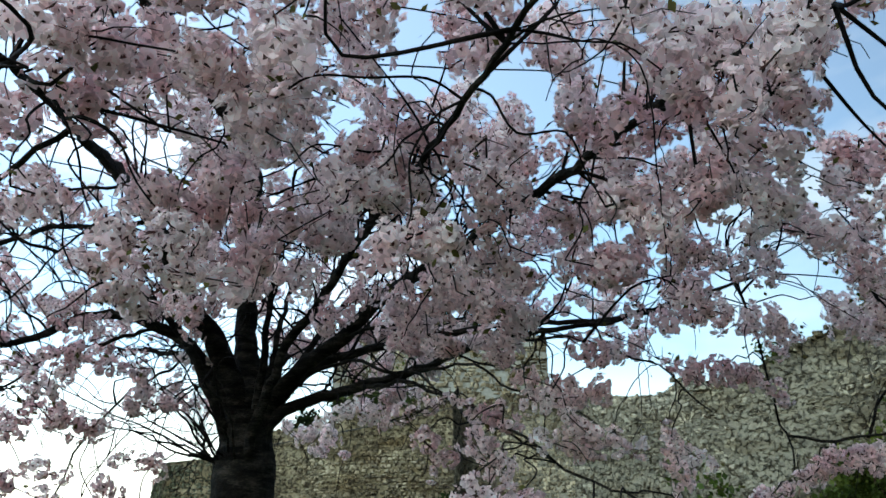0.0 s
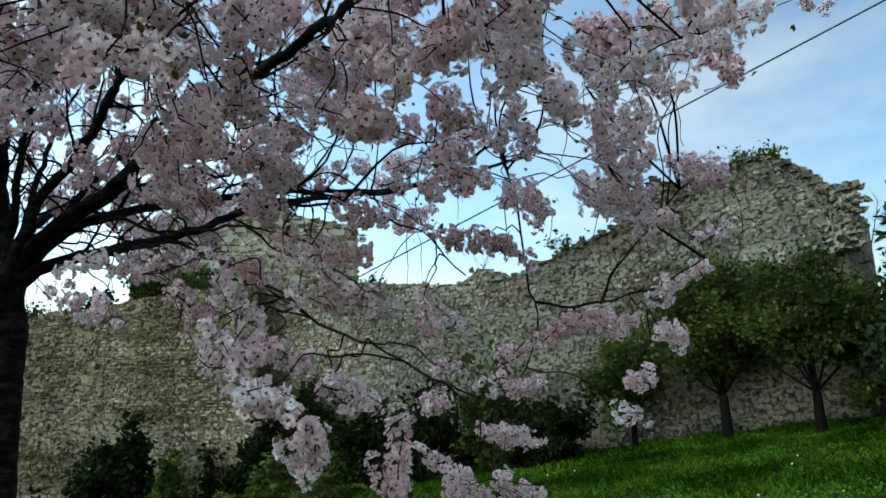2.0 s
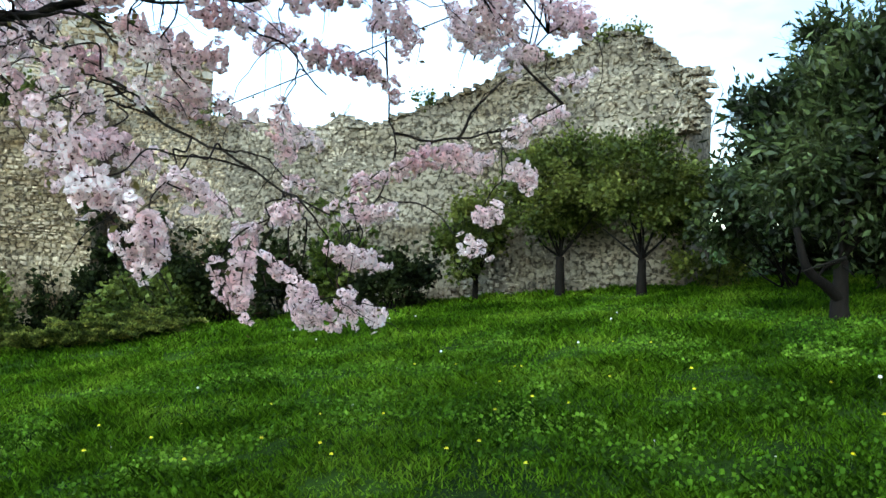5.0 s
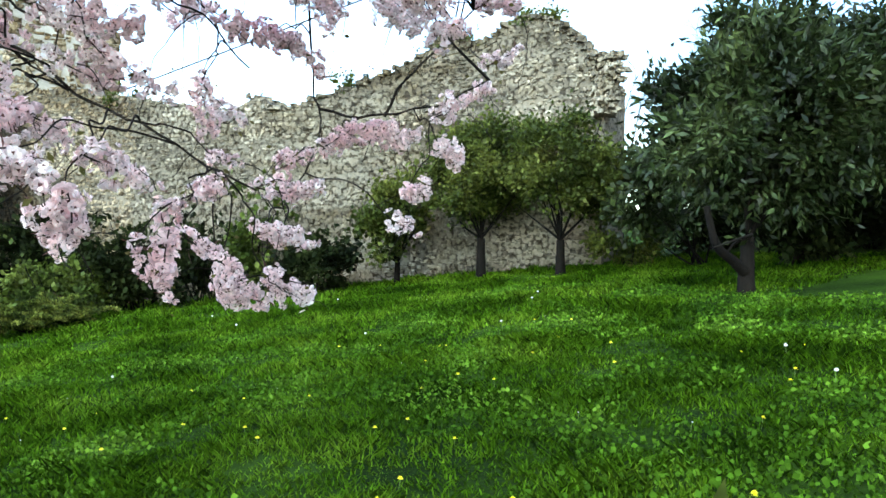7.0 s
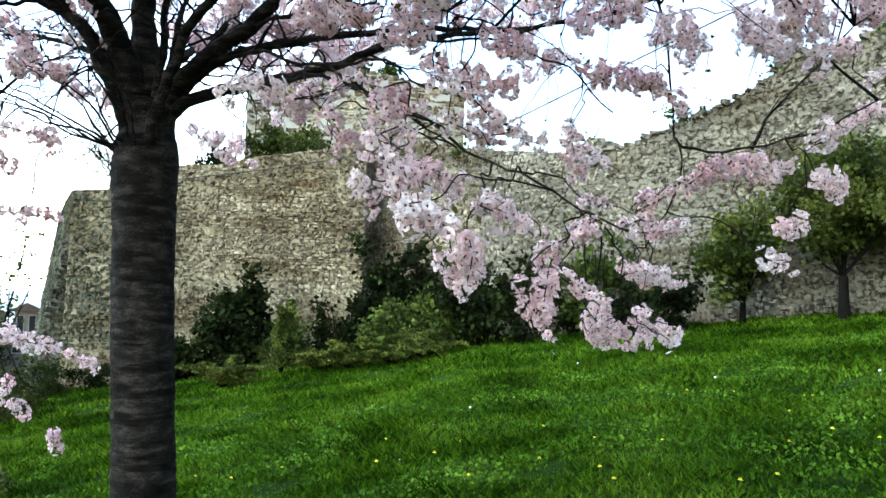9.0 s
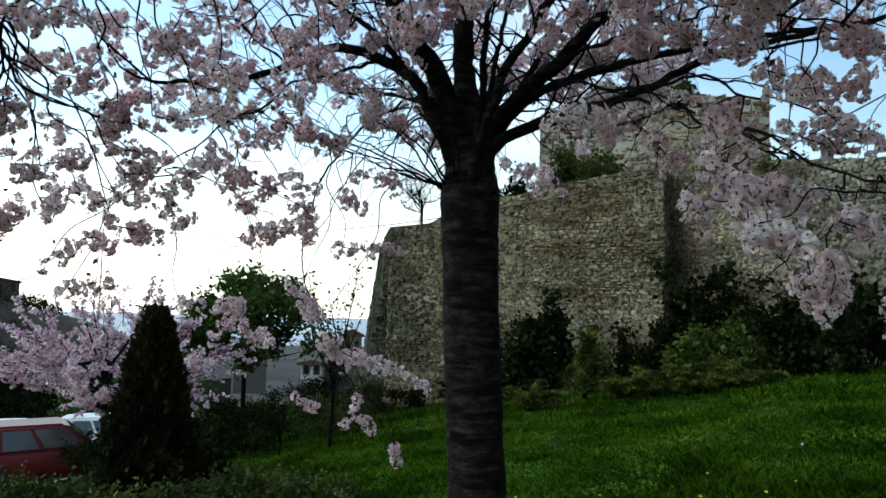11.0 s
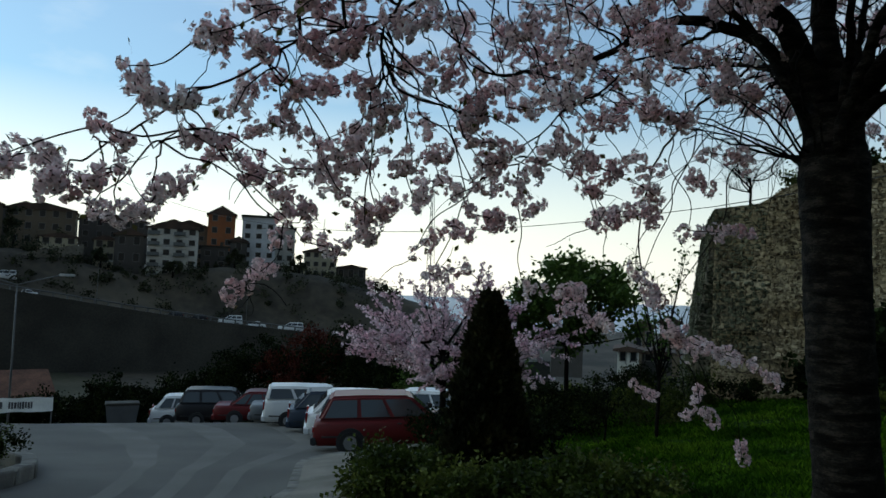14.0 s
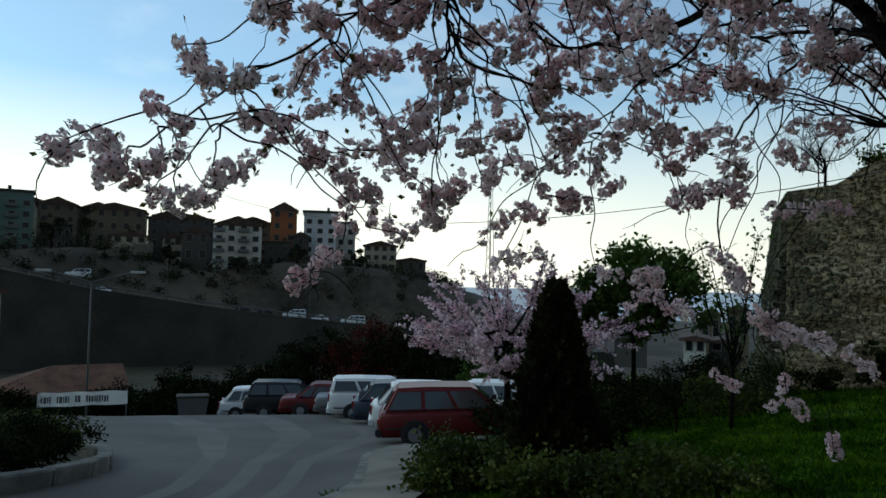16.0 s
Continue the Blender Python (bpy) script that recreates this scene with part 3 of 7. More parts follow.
KA, KB, KC = (-4.7, 28.3), (3.5, 28.6), (-4.9, 34.0)
k_top = profile_top([(0, 9.0), (1.0, 9.3), (2.4, 10.0), (4.5, 9.8), (6.5, 9.4), (8.2, 9.2)])
wall_core("core", KA, KB, -1, k_top, 5.5, M["plaster"], keep, 0.1)
pieces.append(("stone_warm", keep, face_stones(KA, KB, 4.5, k_top, wrng, 0.17, 0.26, 0.4, 0.1, 0.03, 0.2)))

near_stones = {bastion: [], curtain: [], keep: []}
for mat_name, owner, arr in pieces:
    cen = arr[:, 0].mean(1)
    if owner is curtain:
        near = (cen[:, 0] > 8.2) & (cen[:, 2] < 3.0) & (cen[:, 1] > 12)
    elif owner is bastion and mat_name == "stone_warm":
        near = (cen[:, 0] > -2.6) & (cen[:, 2] > 2.0) & (cen[:, 2] < 4.2)
    else:
        near = np.zeros(len(arr), bool)
    idx = np.flatnonzero(near)[: 300 - len(near_stones[owner])]
    near_stones[owner] += [arr[i] for i in idx]
    rest = np.delete(arr, idx, 0)
    if len(rest):
        child("stones", stones_mesh("stones", rest, M[mat_name]), owner, kind="stuff")


def stone_block(rng, mat):
    """A chamfered, slightly skewed block that fills the unit cube from x, z = -0.5 to 0.5 and stands proud along -y."""
    c = np.array([(-0.5, -0.5), (0.5, -0.5), (0.5, 0.5), (-0.5, 0.5)]) + rng.normal(0, 0.05, (4, 2))
    v = [(x, 0.6, z) for x, z in c] + [(x, -0.2, z) for x, z in c] + [(x * 0.72, -0.6, z * 0.72) for x, z in c]
    f = [(8, 9, 10, 11)] + [(4 + k, 4 + (k + 1) % 4, 8 + (k + 1) % 4, 8 + k) for k in range(4)] + [(k, (k + 1) % 4, 4 + (k + 1) % 4, 4 + k) for k in range(4)]
    return mesh("stone", v, f, mat)


for owner, mat in ((curtain, M["stone_piece"]), (bastion, M["stone_piece_warm"])):
    BLOCKS = [stone_block(wrng, mat) for _ in range(8)]
    for fs in near_stones[owner]:
        rim = fs[1::2, 0]
        cen, side, rise = rim.mean(0), (rim[1] - rim[0] + rim[2] - rim[3]) / 2, (rim[3] - rim[0] + rim[2] - rim[1]) / 2
        ob = child("stone", BLOCKS[wrng.integers(8)], owner)
        ob.matrix_basis = pose(*cen, 0, 0, math.degrees(math.atan2(side[1], side[0]))) @ Matrix.Diagonal((np.linalg.norm(side), 0.09, np.linalg.norm(rise), 1))

# loose rubble on the broken crest
crest = []
for i in (2, 3):
    a, b = np.array(C[i]), np.array(C[i + 1])
    ln = np.linalg.norm(b - a)
    t = (b - a) / ln
    n = np.array([t[1], -t[0]])
    for _ in range(420):
        u, d = wrng.uniform(0, ln), wrng.uniform(-1.3, 0.1)
        s = wrng.uniform(0.03, 0.085)
        p = np.array([*(a + t * u + n * d), float(c_tops[i](u)) + s * 0.25])
        base = wrng.normal(0, 1, (8, 3)) * 0.26 + np.array([(x, y, z) for z in (-1, 1) for x, y in ((-1, -1), (1, -1), (1, 1), (-1, 1))])
        crest.append(base * s * (1.2, 0.9, 0.7) + p)
for _ in range(420):
    s = wrng.uniform(0.035, 0.075)
    p = np.array([11.28, 12.1, 0]) + np.array([wrng.normal(0.0, 0.12), wrng.normal(0.0, 0.18), wrng.uniform(4.5, 5.8)])
    base = wrng.normal(0, 1, (8, 3)) * 0.26 + np.array([(x, y, z) for z in (-1, 1) for x, y in ((-1, -1), (1, -1), (1, 1), (-1, 1))])
    crest.append(base * s * (1.2, 0.9, 0.7) + p)
fb = [(0, 3, 2, 1), (4, 5, 6, 7), (0, 1, 5, 4), (1, 2, 6, 5), (2, 3, 7, 6), (3, 0, 4, 7)]
cv = np.concatenate(crest).tolist()
child("rubble", mesh("rubble", cv, [tuple(8 * k + i for i in q) for k in range(len(crest)) for q in fb], M["stone_grey"]), curtain, kind="stuff")


# ---- plants ----
def crown_points(blobs, n, rng, shell=0.55):
    """Points in a union of ellipsoids, gathered in leafy clumps of uneven size with gaps between them."""
    blobs = np.array(blobs, float)
    size = np.prod(blobs[:, 3:6], 1) ** 0.67
    k = int(np.clip(n / 16, 14, 300))
    pick = rng.choice(len(blobs), k, p=size / size.sum())
    bl = blobs[pick]
    d = unit(rng.normal(size=(k, 3)) + np.array([0, 0, 0.12]))
    r = rng.uniform(shell**2, 1, k) ** 0.5
    lump = np.array([noise.noise((x * 2.2 + q, y * 2.2, z * 2.2)) for (x, y, z), q in zip(d, pick * 7.3)])
    cen = bl[:, :3] + d * bl[:, 3:6] * (0.88 * r * (1 + 0.4 * lump))[:, None]
    rad = rng.uniform(0.11, 0.27, k) * bl[:, 3:6].mean(1)
    who = rng.choice(k, n, p=rad**2 / (rad**2).sum())
    off = unit(rng.normal(size=(n, 3)) + d[who] * 0.6 + np.array([0, 0, 0.35]))
    p = cen[who] + off * (rad[who] * rng.uniform(0.25, 1, n) ** 0.5)[:, None] * np.array([1.1, 1.1, 0.75])
    return p, unit(d[who] + 0.9 * off)


def woody(name, pts_list, mat, parent, sides=6):
    pile = Pile()
    for pts, r0, r1 in pts_list:
        path = smooth_path(pts, 0.12)
        pile.add(tube(path, [r0, r1], sides))
    return child(name, pile.mesh(name, mat), parent)


def bush(name, at, blobs, n, leaf, mat, label, category="shrub", group="", seed=0, aspect=0.4, stems=5, trunk=None, bark="brown_bark", clump=0.10, shell=0.5, droop=0.15, rz=0.0):
    """A shrub or small tree: stems or one trunk with limbs, and a crown of many small leaves in clumps. blobs are relative to the base."""
    rng = np.random.default_rng(seed)
    ob = thing(name, at, label, category, group, rz)
    lines = []
    mids = [np.array(b[:3]) for b in blobs]
    if trunk:
        th, tr = trunk
        tip = np.array([rng.normal(0, 0.03), rng.normal(0, 0.03), th])
        child("trunk", (lambda p: (p.add(tube(smooth_path([(0, 0, -0.15), (tip[0] * 0.5, tip[1] * 0.4, th * 0.5), tip], 0.1), [tr * 1.25, tr, tr * 0.85], 9, 0.05, rng)), p.mesh("trunk", M[bark]))[1])(Pile()), ob)
        start = tip
    else:
        start = np.array([0, 0, -0.05])
    for _ in range(stems):
        m = mids[rng.integers(len(mids))] + rng.normal(0, 0.35, 3) * np.array(blobs[0][3:6])
        s = start + (0 if trunk else 1) * np.array([*rng.normal(0, 0.12, 2), 0])
        lines.append(([s, s * 0.6 + m * 0.4 + rng.normal(0, 0.06, 3), m], 0.03 if trunk else 0.022, 0.006))
    woody("branchwork", lines, M[bark], ob, 5)
    n = int(n * 1.8)
    p, d = crown_points(blobs, max(n // 7, 1), rng, shell)
    # leaves sit along short shoots that point outwards and up
    along = unit(d * 0.8 + rng.normal(0, 0.55, p.shape) + np.array([0, 0, 0.55]))
    far = min(leaf, 0.09) * rng.uniform(1.0, 4.2, len(p)) * (1 + 0.9 * (rng.random(len(p)) < 0.10))
    k7 = np.tile(np.linspace(-0.3, 1.0, 7), len(p))[:, None]
    p = np.repeat(p, 7, 0) + np.repeat(along * far[:, None], 7, 0) * k7 + rng.normal(0, leaf * 0.35 + clump * 0.18, (len(p) * 7, 3))
    nd = np.repeat(unit(d + along * 0.5), 7, 0)
    q = leaf_quads(p, leaf, rng, aspect, nd, droop)
    child("crown", quads("crown", q, mat), ob)
    return ob


def G(x, y, up=0.0):
    return (x, y, on_ground(x, y) + up)


# ---- the large cherry tree in blossom ----
crng = np.random.default_rng(11)
TREE = (-1.11, 4.65)
cherry = thing("cherry_tree", (TREE[0], TREE[1], on_ground(*TREE)), "large cherry tree full of pale pink double blossom on the lawn", "tree")
c_off = Vector(cherry.matrix_world.translation)


def cherry_part(name, me, label="", kind=""):
    ob = child(name, me, cherry, label, kind)
    ob.matrix_parent_inverse = Matrix.Translation(-c_off)
    return ob


def limb(pts, r0, r1, sides=10, name="limb"):
    path = smooth_path(pts, 0.07)
    path[1:-1] += crng.normal(0, 0.006, (len(path) - 2, 3))
    if r0 < 0.03:
        u_ = np.linspace(0, 1, len(path))[:, None] * len(path) * 0.07
        path += 0.022 * np.sin(u_ * np.array([9.0, 7.0, 11.0]) + crng.uniform(0, 6.3, 3)) * np.sin(math.pi * np.linspace(0, 1, len(path)))[:, None]
    pile = Pile()
    pile.add(tube(path, [r0, r0 * 0.72 + r1 * 0.28, r0 * 0.4 + r1 * 0.6, r0 * 0.15 + r1 * 0.85, r1], sides, 0.04, crng))
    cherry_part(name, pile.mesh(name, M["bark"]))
    return path


base_z = on_ground(*TREE)
tp = smooth_path([(-1.105, 4.65, base_z - 0.1), (-1.115, 4.65, 0.0), (-1.17, 4.65, 1.0), (-1.20, 4.65, 1.8), (-1.21, 4.65, 2.15), (-1.21, 4.65, 2.36)], 0.05)
pile = Pile()
pile.add(tube(tp, [0.222, 0.204, 0.197, 0.193, 0.190, 0.188, 0.187, 0.187, 0.187, 0.187, 0.188, 0.188, 0.190, 0.196, 0.202, 0.172, 0.168], 26, 0.016, crng))
cherry_part("trunk", pile.mesh("trunk", M["bark"]), "grey-brown banded bark")

BOUGHS = []
BOUGHS.append(limb([(-1.24, 4.65, 2.0), (-1.32, 4.62, 2.35), (-1.43, 4.55, 2.6), (-1.59, 4.45, 2.78), (-1.74, 4.35, 2.87), (-1.92, 4.2, 2.91), (-2.12, 4.05, 2.86), (-2.3, 3.9, 2.70), (-2.55, 3.6, 2.55), (-2.6, 3.1, 2.4)], 0.062, 0.010))
BOUGHS.append(limb([(-1.23, 4.63, 2.05), (-1.28, 4.62, 2.43), (-1.38, 4.45, 2.74), (-1.5, 4.2, 2.95), (-1.52, 3.95, 3.1), (-1.5, 3.5, 3.22), (-1.3, 2.6, 3.08), (-1.08, 1.8, 2.85), (-1.0, 1.3, 2.75)], 0.09, 0.012))
BOUGHS.append(limb([(-1.21, 4.66, 2.05), (-1.22, 4.65, 2.46), (-1.26, 4.63, 2.9), (-1.24, 4.5, 3.25), (-1.15, 4.2, 3.5), (-0.95, 3.4, 3.55), (-0.82, 2.3, 3.3), (-0.81, 1.3, 3.15)], 0.09, 0.012))
BOUGHS.append(limb([(-1.14, 4.49, 2.05), (-1.12, 4.47, 2.22), (-1.01, 4.38, 2.47), (-0.89, 4.28, 2.73), (-0.68, 4.1, 2.92), (-0.45, 3.7, 3.06), (-0.2, 2.9, 2.95), (0.1, 1.9, 2.75), (0.43, 1.07, 2.75)], 0.036, 0.009))
BOUGHS.append(limb([(-1.15, 4.62, 2.05), (-1.05, 4.6, 2.42), (-0.85, 4.5, 2.6), (-0.56, 4.35, 2.78), (-0.25, 4.1, 2.98), (0.1, 3.5, 2.98), (0.45, 2.6, 2.86), (0.9, 1.8, 2.88), (1.29, 1.38, 2.93)], 0.06, 0.012))
BOUGHS.append(limb([(-1.14, 4.60, 2.03), (-1.02, 4.6, 2.32), (-0.72, 4.55, 2.43), (-0.45, 4.5, 2.49), (-0.08, 4.4, 2.57), (0.4, 4.2, 2.7), (1.12, 4.0, 2.76), (1.48, 3.9, 2.82)], 0.046, 0.011))
BOUGHS.append(limb([(-1.15, 4.66, 2.1), (-1.0, 4.65, 2.44), (-0.77, 4.65, 2.66), (-0.47, 4.6, 2.75), (-0.1, 4.5, 2.8), (0.41, 4.4, 2.85), (1.1, 4.2, 2.83), (1.54, 4.1, 2.9), (2.0, 3.9, 3.0)], 0.038, 0.009))
BOUGHS.append(limb([(-1.17, 4.7, 2.1), (-1.12, 4.72, 2.5), (-1.07, 4.74, 2.9), (-1.0, 4.85, 3.4), (-0.9, 5.1, 3.9)], 0.032, 0.009, 8))
BOUGHS.append(limb([(-1.16, 4.6, 2.1), (-1.1, 4.5, 2.55), (-1.04, 4.35, 2.95), (-0.93, 4.1, 3.35), (-0.75, 3.6, 3.6)], 0.034, 0.009, 8))
BOUGHS.append(limb([(-1.12, 4.66, 2.1), (-0.98, 4.7, 2.55), (-0.75, 4.75, 2.95), (-0.45, 4.75, 3.3), (-0.1, 4.7, 3.6)], 0.04, 0.009, 8))
BOUGHS.append(limb([(-1.28, 4.7, 2.1), (-1.5, 5.0, 2.6), (-1.9, 5.3, 2.9), (-2.6, 5.5, 3.05)], 0.05, 0.011, 8))
BOUGHS.append(limb([(-1.21, 4.74, 2.1), (-1.15, 5.0, 2.7), (-0.95, 5.6, 3.1), (-0.6, 6.3, 3.3)], 0.05, 0.011, 8))
BOUGHS.append(limb([(-1.28, 4.58, 2.1), (-1.42, 4.4, 2.5), (-1.62, 4.3, 2.85), (-1.95, 4.1, 3.15), (-2.4, 3.7, 3.25)], 0.04, 0.01, 8))
# longer bearing branches that leave the limbs
SUB = []
SUB.append(limb([(-1.08, 1.8, 2.85), (-1.5, 1.95, 2.66), (-1.97, 1.85, 2.38), (-2.11, 1.79, 2.30), (-2.19, 1.78, 2.22), (-2.20, 1.77, 2.11), (-2.21, 1.83, 2.03), (-2.17, 1.87, 1.96)], 0.012, 0.006, 7, "branch"))
SUB.append(limb([(-1.49, 3.4, 3.2), (-1.72, 2.7, 2.85), (-2.0, 2.1, 2.45), (-2.28, 1.64, 2.18), (-2.47, 1.50, 2.07), (-2.62, 1.38, 1.97), (-2.74, 1.28, 1.90), (-2.92, 1.17, 1.78), (-3.09, 1.06, 1.65)], 0.016, 0.004, 7, "branch"))
SUB.append(limb([(-2.92, 1.17, 1.78), (-2.89, 1.23, 1.70), (-2.80, 1.27, 1.76)], 0.005, 0.003, 5, "branch"))
SUB.append(limb([(1.48, 3.9, 2.82), (1.7, 3.75, 2.98), (1.76, 3.63, 2.8), (1.79, 3.61, 2.47), (1.89, 3.68, 2.03), (1.84, 3.59, 1.8), (1.66, 3.55, 1.46)], 0.011, 0.004, 6, "branch"))
SUB.append(limb([(1.89, 3.68, 2.03), (2.18, 3.44, 1.98), (2.33, 3.24, 2.02), (2.55, 2.98, 2.14)], 0.008, 0.004, 6, "branch"))
SUB.append(limb([(2.18, 3.44, 1.98), (2.32, 3.36, 2.25), (2.52, 3.24, 2.49), (2.64, 3.16, 2.61)], 0.008, 0.004, 6, "branch"))
SUB.append(limb([(-0.45, 4.5, 2.49), (-0.05, 4.0, 2.4), (0.33, 3.3, 2.06), (0.7, 2.97, 1.8), (0.93, 2.83, 1.65), (1.32, 2.82, 1.47)], 0.014, 0.004, 6, "branch"))
SUB.append(limb([(-0.85, 4.5, 2.6), (-0.4, 4.2, 2.58), (0.0, 3.85, 2.38), (0.35, 3.45, 2.1), (0.62, 3.15, 1.86)], 0.014, 0.004, 6, "branch"))
SUB.append(limb([(-0.25, 4.45, 2.55), (0.15, 4.0, 2.5), (0.55, 3.7, 2.3), (0.95, 3.4, 2.02)], 0.012, 0.004, 6, "branch"))
SUB.append(limb([(-0.56, 4.35, 2.78), (-0.15, 3.9, 2.75), (0.3, 3.3, 2.6), (0.75, 2.9, 2.35)], 0.014, 0.004, 6, "branch"))
SUB.append(limb([(0.4, 4.2, 2.7), (0.8, 3.85, 2.62), (1.15, 3.5, 2.4), (1.4, 3.3, 2.1)], 0.011, 0.004, 6, "branch"))
SUB.append(limb([(-1.74, 4.35, 2.87), (-2.0, 3.95, 2.65), (-2.3, 3.5, 2.3), (-2.5, 3.2, 1.9)], 0.014, 0.004, 6, "branch"))
SUB.append(limb([(-1.9, 5.3, 2.9), (-2.4, 5.2, 2.5), (-2.6, 5.0, 1.9), (-2.6, 5.1, 1.3), (-2.45, 5.4, 0.75)], 0.012, 0.004, 6, "branch"))

# thin shoots that fan out of the collar below the fork
for k in range(10):
    a, up = radians(168 + 11 * k), 0.24 + 0.10 * ((k * 3) % 5)
    reach = 0.7 + 0.12 * ((k * 5) % 7)
    d2 = np.array([math.cos(a), math.sin(a) * 0.8])
    pts = [(-1.21 + d2[0] * 0.15, 4.65 + d2[1] * 0.15, 1.99 + 0.03 * (k % 3))]
    for q in (0.3, 0.65, 1.0):
        w = 0.15 + reach * q
        pts.append((-1.21 + d2[0] * w + 0.03 * math.sin(7 * k + 5 * q), 4.65 + d2[1] * w, 2.0 + up * 1.3 * q ** 0.85))
    SUB.append(limb(pts, 0.009, 0.003, 6, "branch"))


def flower(rng, petals=6):
    """Petals of one double flower of width 1, facing +z: n x 4 x 3, and a small centre."""
    out = []
    for ring, (k, r, lift) in enumerate(((petals, 0.52, 0.08), (petals - 2, 0.36, 0.24))):
        for i in range(k):
            a = 2 * math.pi * (i + 0.5 * ring + rng.uniform(-0.35, 0.35)) / k
            d, s = np.array([math.cos(a), math.sin(a), 0]), np.array([-math.sin(a), math.cos(a), 0])
            w = r * rng.uniform(0.46, 0.62)
            z = lift + rng.uniform(-0.16, 0.16)
            r = r * rng.uniform(0.82, 1.12)
            out.append([d * 0.05, d * r * 0.72 + s * w + (0, 0, z * 0.8), d * r * 1.05 + (0, 0, z), d * r * 0.72 - s * w + (0, 0, z * 0.8)])
    return np.array(out)


def cluster(rng, count, size):
    """A ball of flowers of about the given radius: petals (n x 4 x 3) and centres (m x 3 x 3)."""
    pet, cen = [], []
    for i in range(count):
        d = unit(rng.normal(size=3) + np.array([0, 0, -0.15]))
        u = unit(np.cross(d, rng.normal(size=3)))
        w = np.cross(d, u)
        m = np.stack([u, w, d], 1)
        s = 0.041 * rng.uniform(0.85, 1.15)
        at = d * size * rng.uniform(0.6, 1.25) * np.array([1.35, 0.95, 0.85])
        pet.append(flower(rng) * s @ m.T + at)
        tri = np.array([(0.16, 0, 0.34), (-0.085, 0.14, 0.34), (-0.085, -0.14, 0.34)]) * s
        cen.append(tri @ m.T + at)
    for i in range(7):
        d = unit(rng.normal(size=3))
        s_ = unit(np.cross(d, rng.normal(size=3)))
        a = d * size * rng.uniform(0.3, 0.9)
        cen.append(np.array([a, a + d * 0.022 + s_ * 0.006, a + d * rng.uniform(0.03, 0.05)]))
    return np.concatenate(pet), np.array(cen)


VARIANTS = [cluster(crng, n, r) for n, r in ((10, 0.034), (14, 0.042), (18, 0.048), (6, 0.026), (12, 0.038), (16, 0.046))]
BIG = [cluster(crng, n, r) for n, r in ((20, 0.050), (26, 0.058), (23, 0.054), (16, 0.044))]
TWIGS = Pile()
SPOTS = []


def twig_from(p, d, length, droop, every=0.085, first=0.12, r=0.0045, wander=0.25, dense=1.0):
    """A drooping twig from p along d that bears clusters."""
    n = max(5, int(length / 0.045))
    pts, q, v = [p], np.array(p, float), unit(np.array(d, float))
    droop, wander = droop * 0.64, wander * 0.8
    since = -first
    for i in range(n):
        v = unit(v + crng.normal(0, wander, 3) * 0.35 + np.array([0, 0, -droop * 0.07]))
        q = q + v * length / n
        pts.append(q.copy())
        since += length / n
        if since > every:
            since = 0
            if crng.random() < dense:
                SPOTS.append(q + crng.normal(0, 0.02, 3))
    if dense > 0:
        SPOTS.append(q.copy())
    TWIGS.add(tube(np.array(pts), [r, r * 0.45], 4))
    return pts


NODES = np.concatenate([np.array(p)[3:] for p in BOUGHS + SUB])


def spray(*pts):
    """A bearing shoot through the points, crowded with clusters and tied back to the nearest branch by a bent twig."""
    path = smooth_path([np.array(p) for p in pts], 0.03)
    TWIGS.add(tube(path, [0.0036, 0.002], 4))
    step = np.r_[0, np.cumsum(np.linalg.norm(np.diff(path, axis=0), axis=1))]
    for s in np.arange(0, step[-1] + 0.03, 0.075):
        p = np.array([np.interp(s, step, path[:, k]) for k in range(3)])
        SPOTS.append(p + crng.normal(0, 0.012, 3))
        if crng.random() < 0.2:
            SPOTS.append(p + crng.normal(0, 0.035, 3))
    start = path[0]
    gap = NODES - start
    cost = np.linalg.norm(gap, axis=1) + np.where(gap[:, 2] < 0.05, 1.5, 0)
    best = np.argsort(cost)[: 7]
    root = NODES[best[crng.integers(len(best))]]
    ln = np.linalg.norm(root - start)
    if ln > 0.05:
        line = [root]
        for k in (0.2, 0.42, 0.62, 0.82):
            bow = math.sin(math.pi * k) * ln
            line.append(root + (start - root) * k + np.array([0, 0, 0.10 * bow]) + crng.normal(0, 0.028, 3) * min(1.0, ln + 0.3))
        TWIGS.add(tube(smooth_path(line + [start], 0.03), [0.0048, 0.0026], 5))


spray((0.37, 2.34, 1.49), (0.45, 2.46, 1.47), (0.51, 2.39, 1.42), (0.53, 2.33, 1.32), (0.57, 2.44, 1.23))
spray((0.60, 2.32, 1.33), (0.61, 2.44, 1.28), (0.59, 2.38, 1.22))
spray((0.64, 2.46, 1.51), (0.78, 2.56, 1.47), (0.86, 2.48, 1.40))
spray((1.12, 2.66, 1.48), (1.06, 2.80, 1.43), (0.98, 2.76, 1.33), (0.95, 2.71, 1.22), (0.96, 2.83, 1.10), (1.00, 2.76, 1.03))
spray((1.01, 2.69, 1.26), (1.12, 2.79, 1.21), (1.18, 2.71, 1.15))
spray((0.85, 2.73, 1.20), (0.90, 2.84, 1.11))
spray((1.32, 3.23, 1.12), (1.43, 3.32, 1.01))
spray((1.48, 3.17, 1.11), (1.62, 3.25, 1.02))
spray((1.44, 3.19, 1.34), (1.64, 3.24, 1.29))
spray((1.15, 2.97, 1.63), (1.29, 3.05, 1.60))
spray((1.47, 3.39, 1.54), (1.66, 3.45, 1.53), (1.77, 3.34, 1.57))
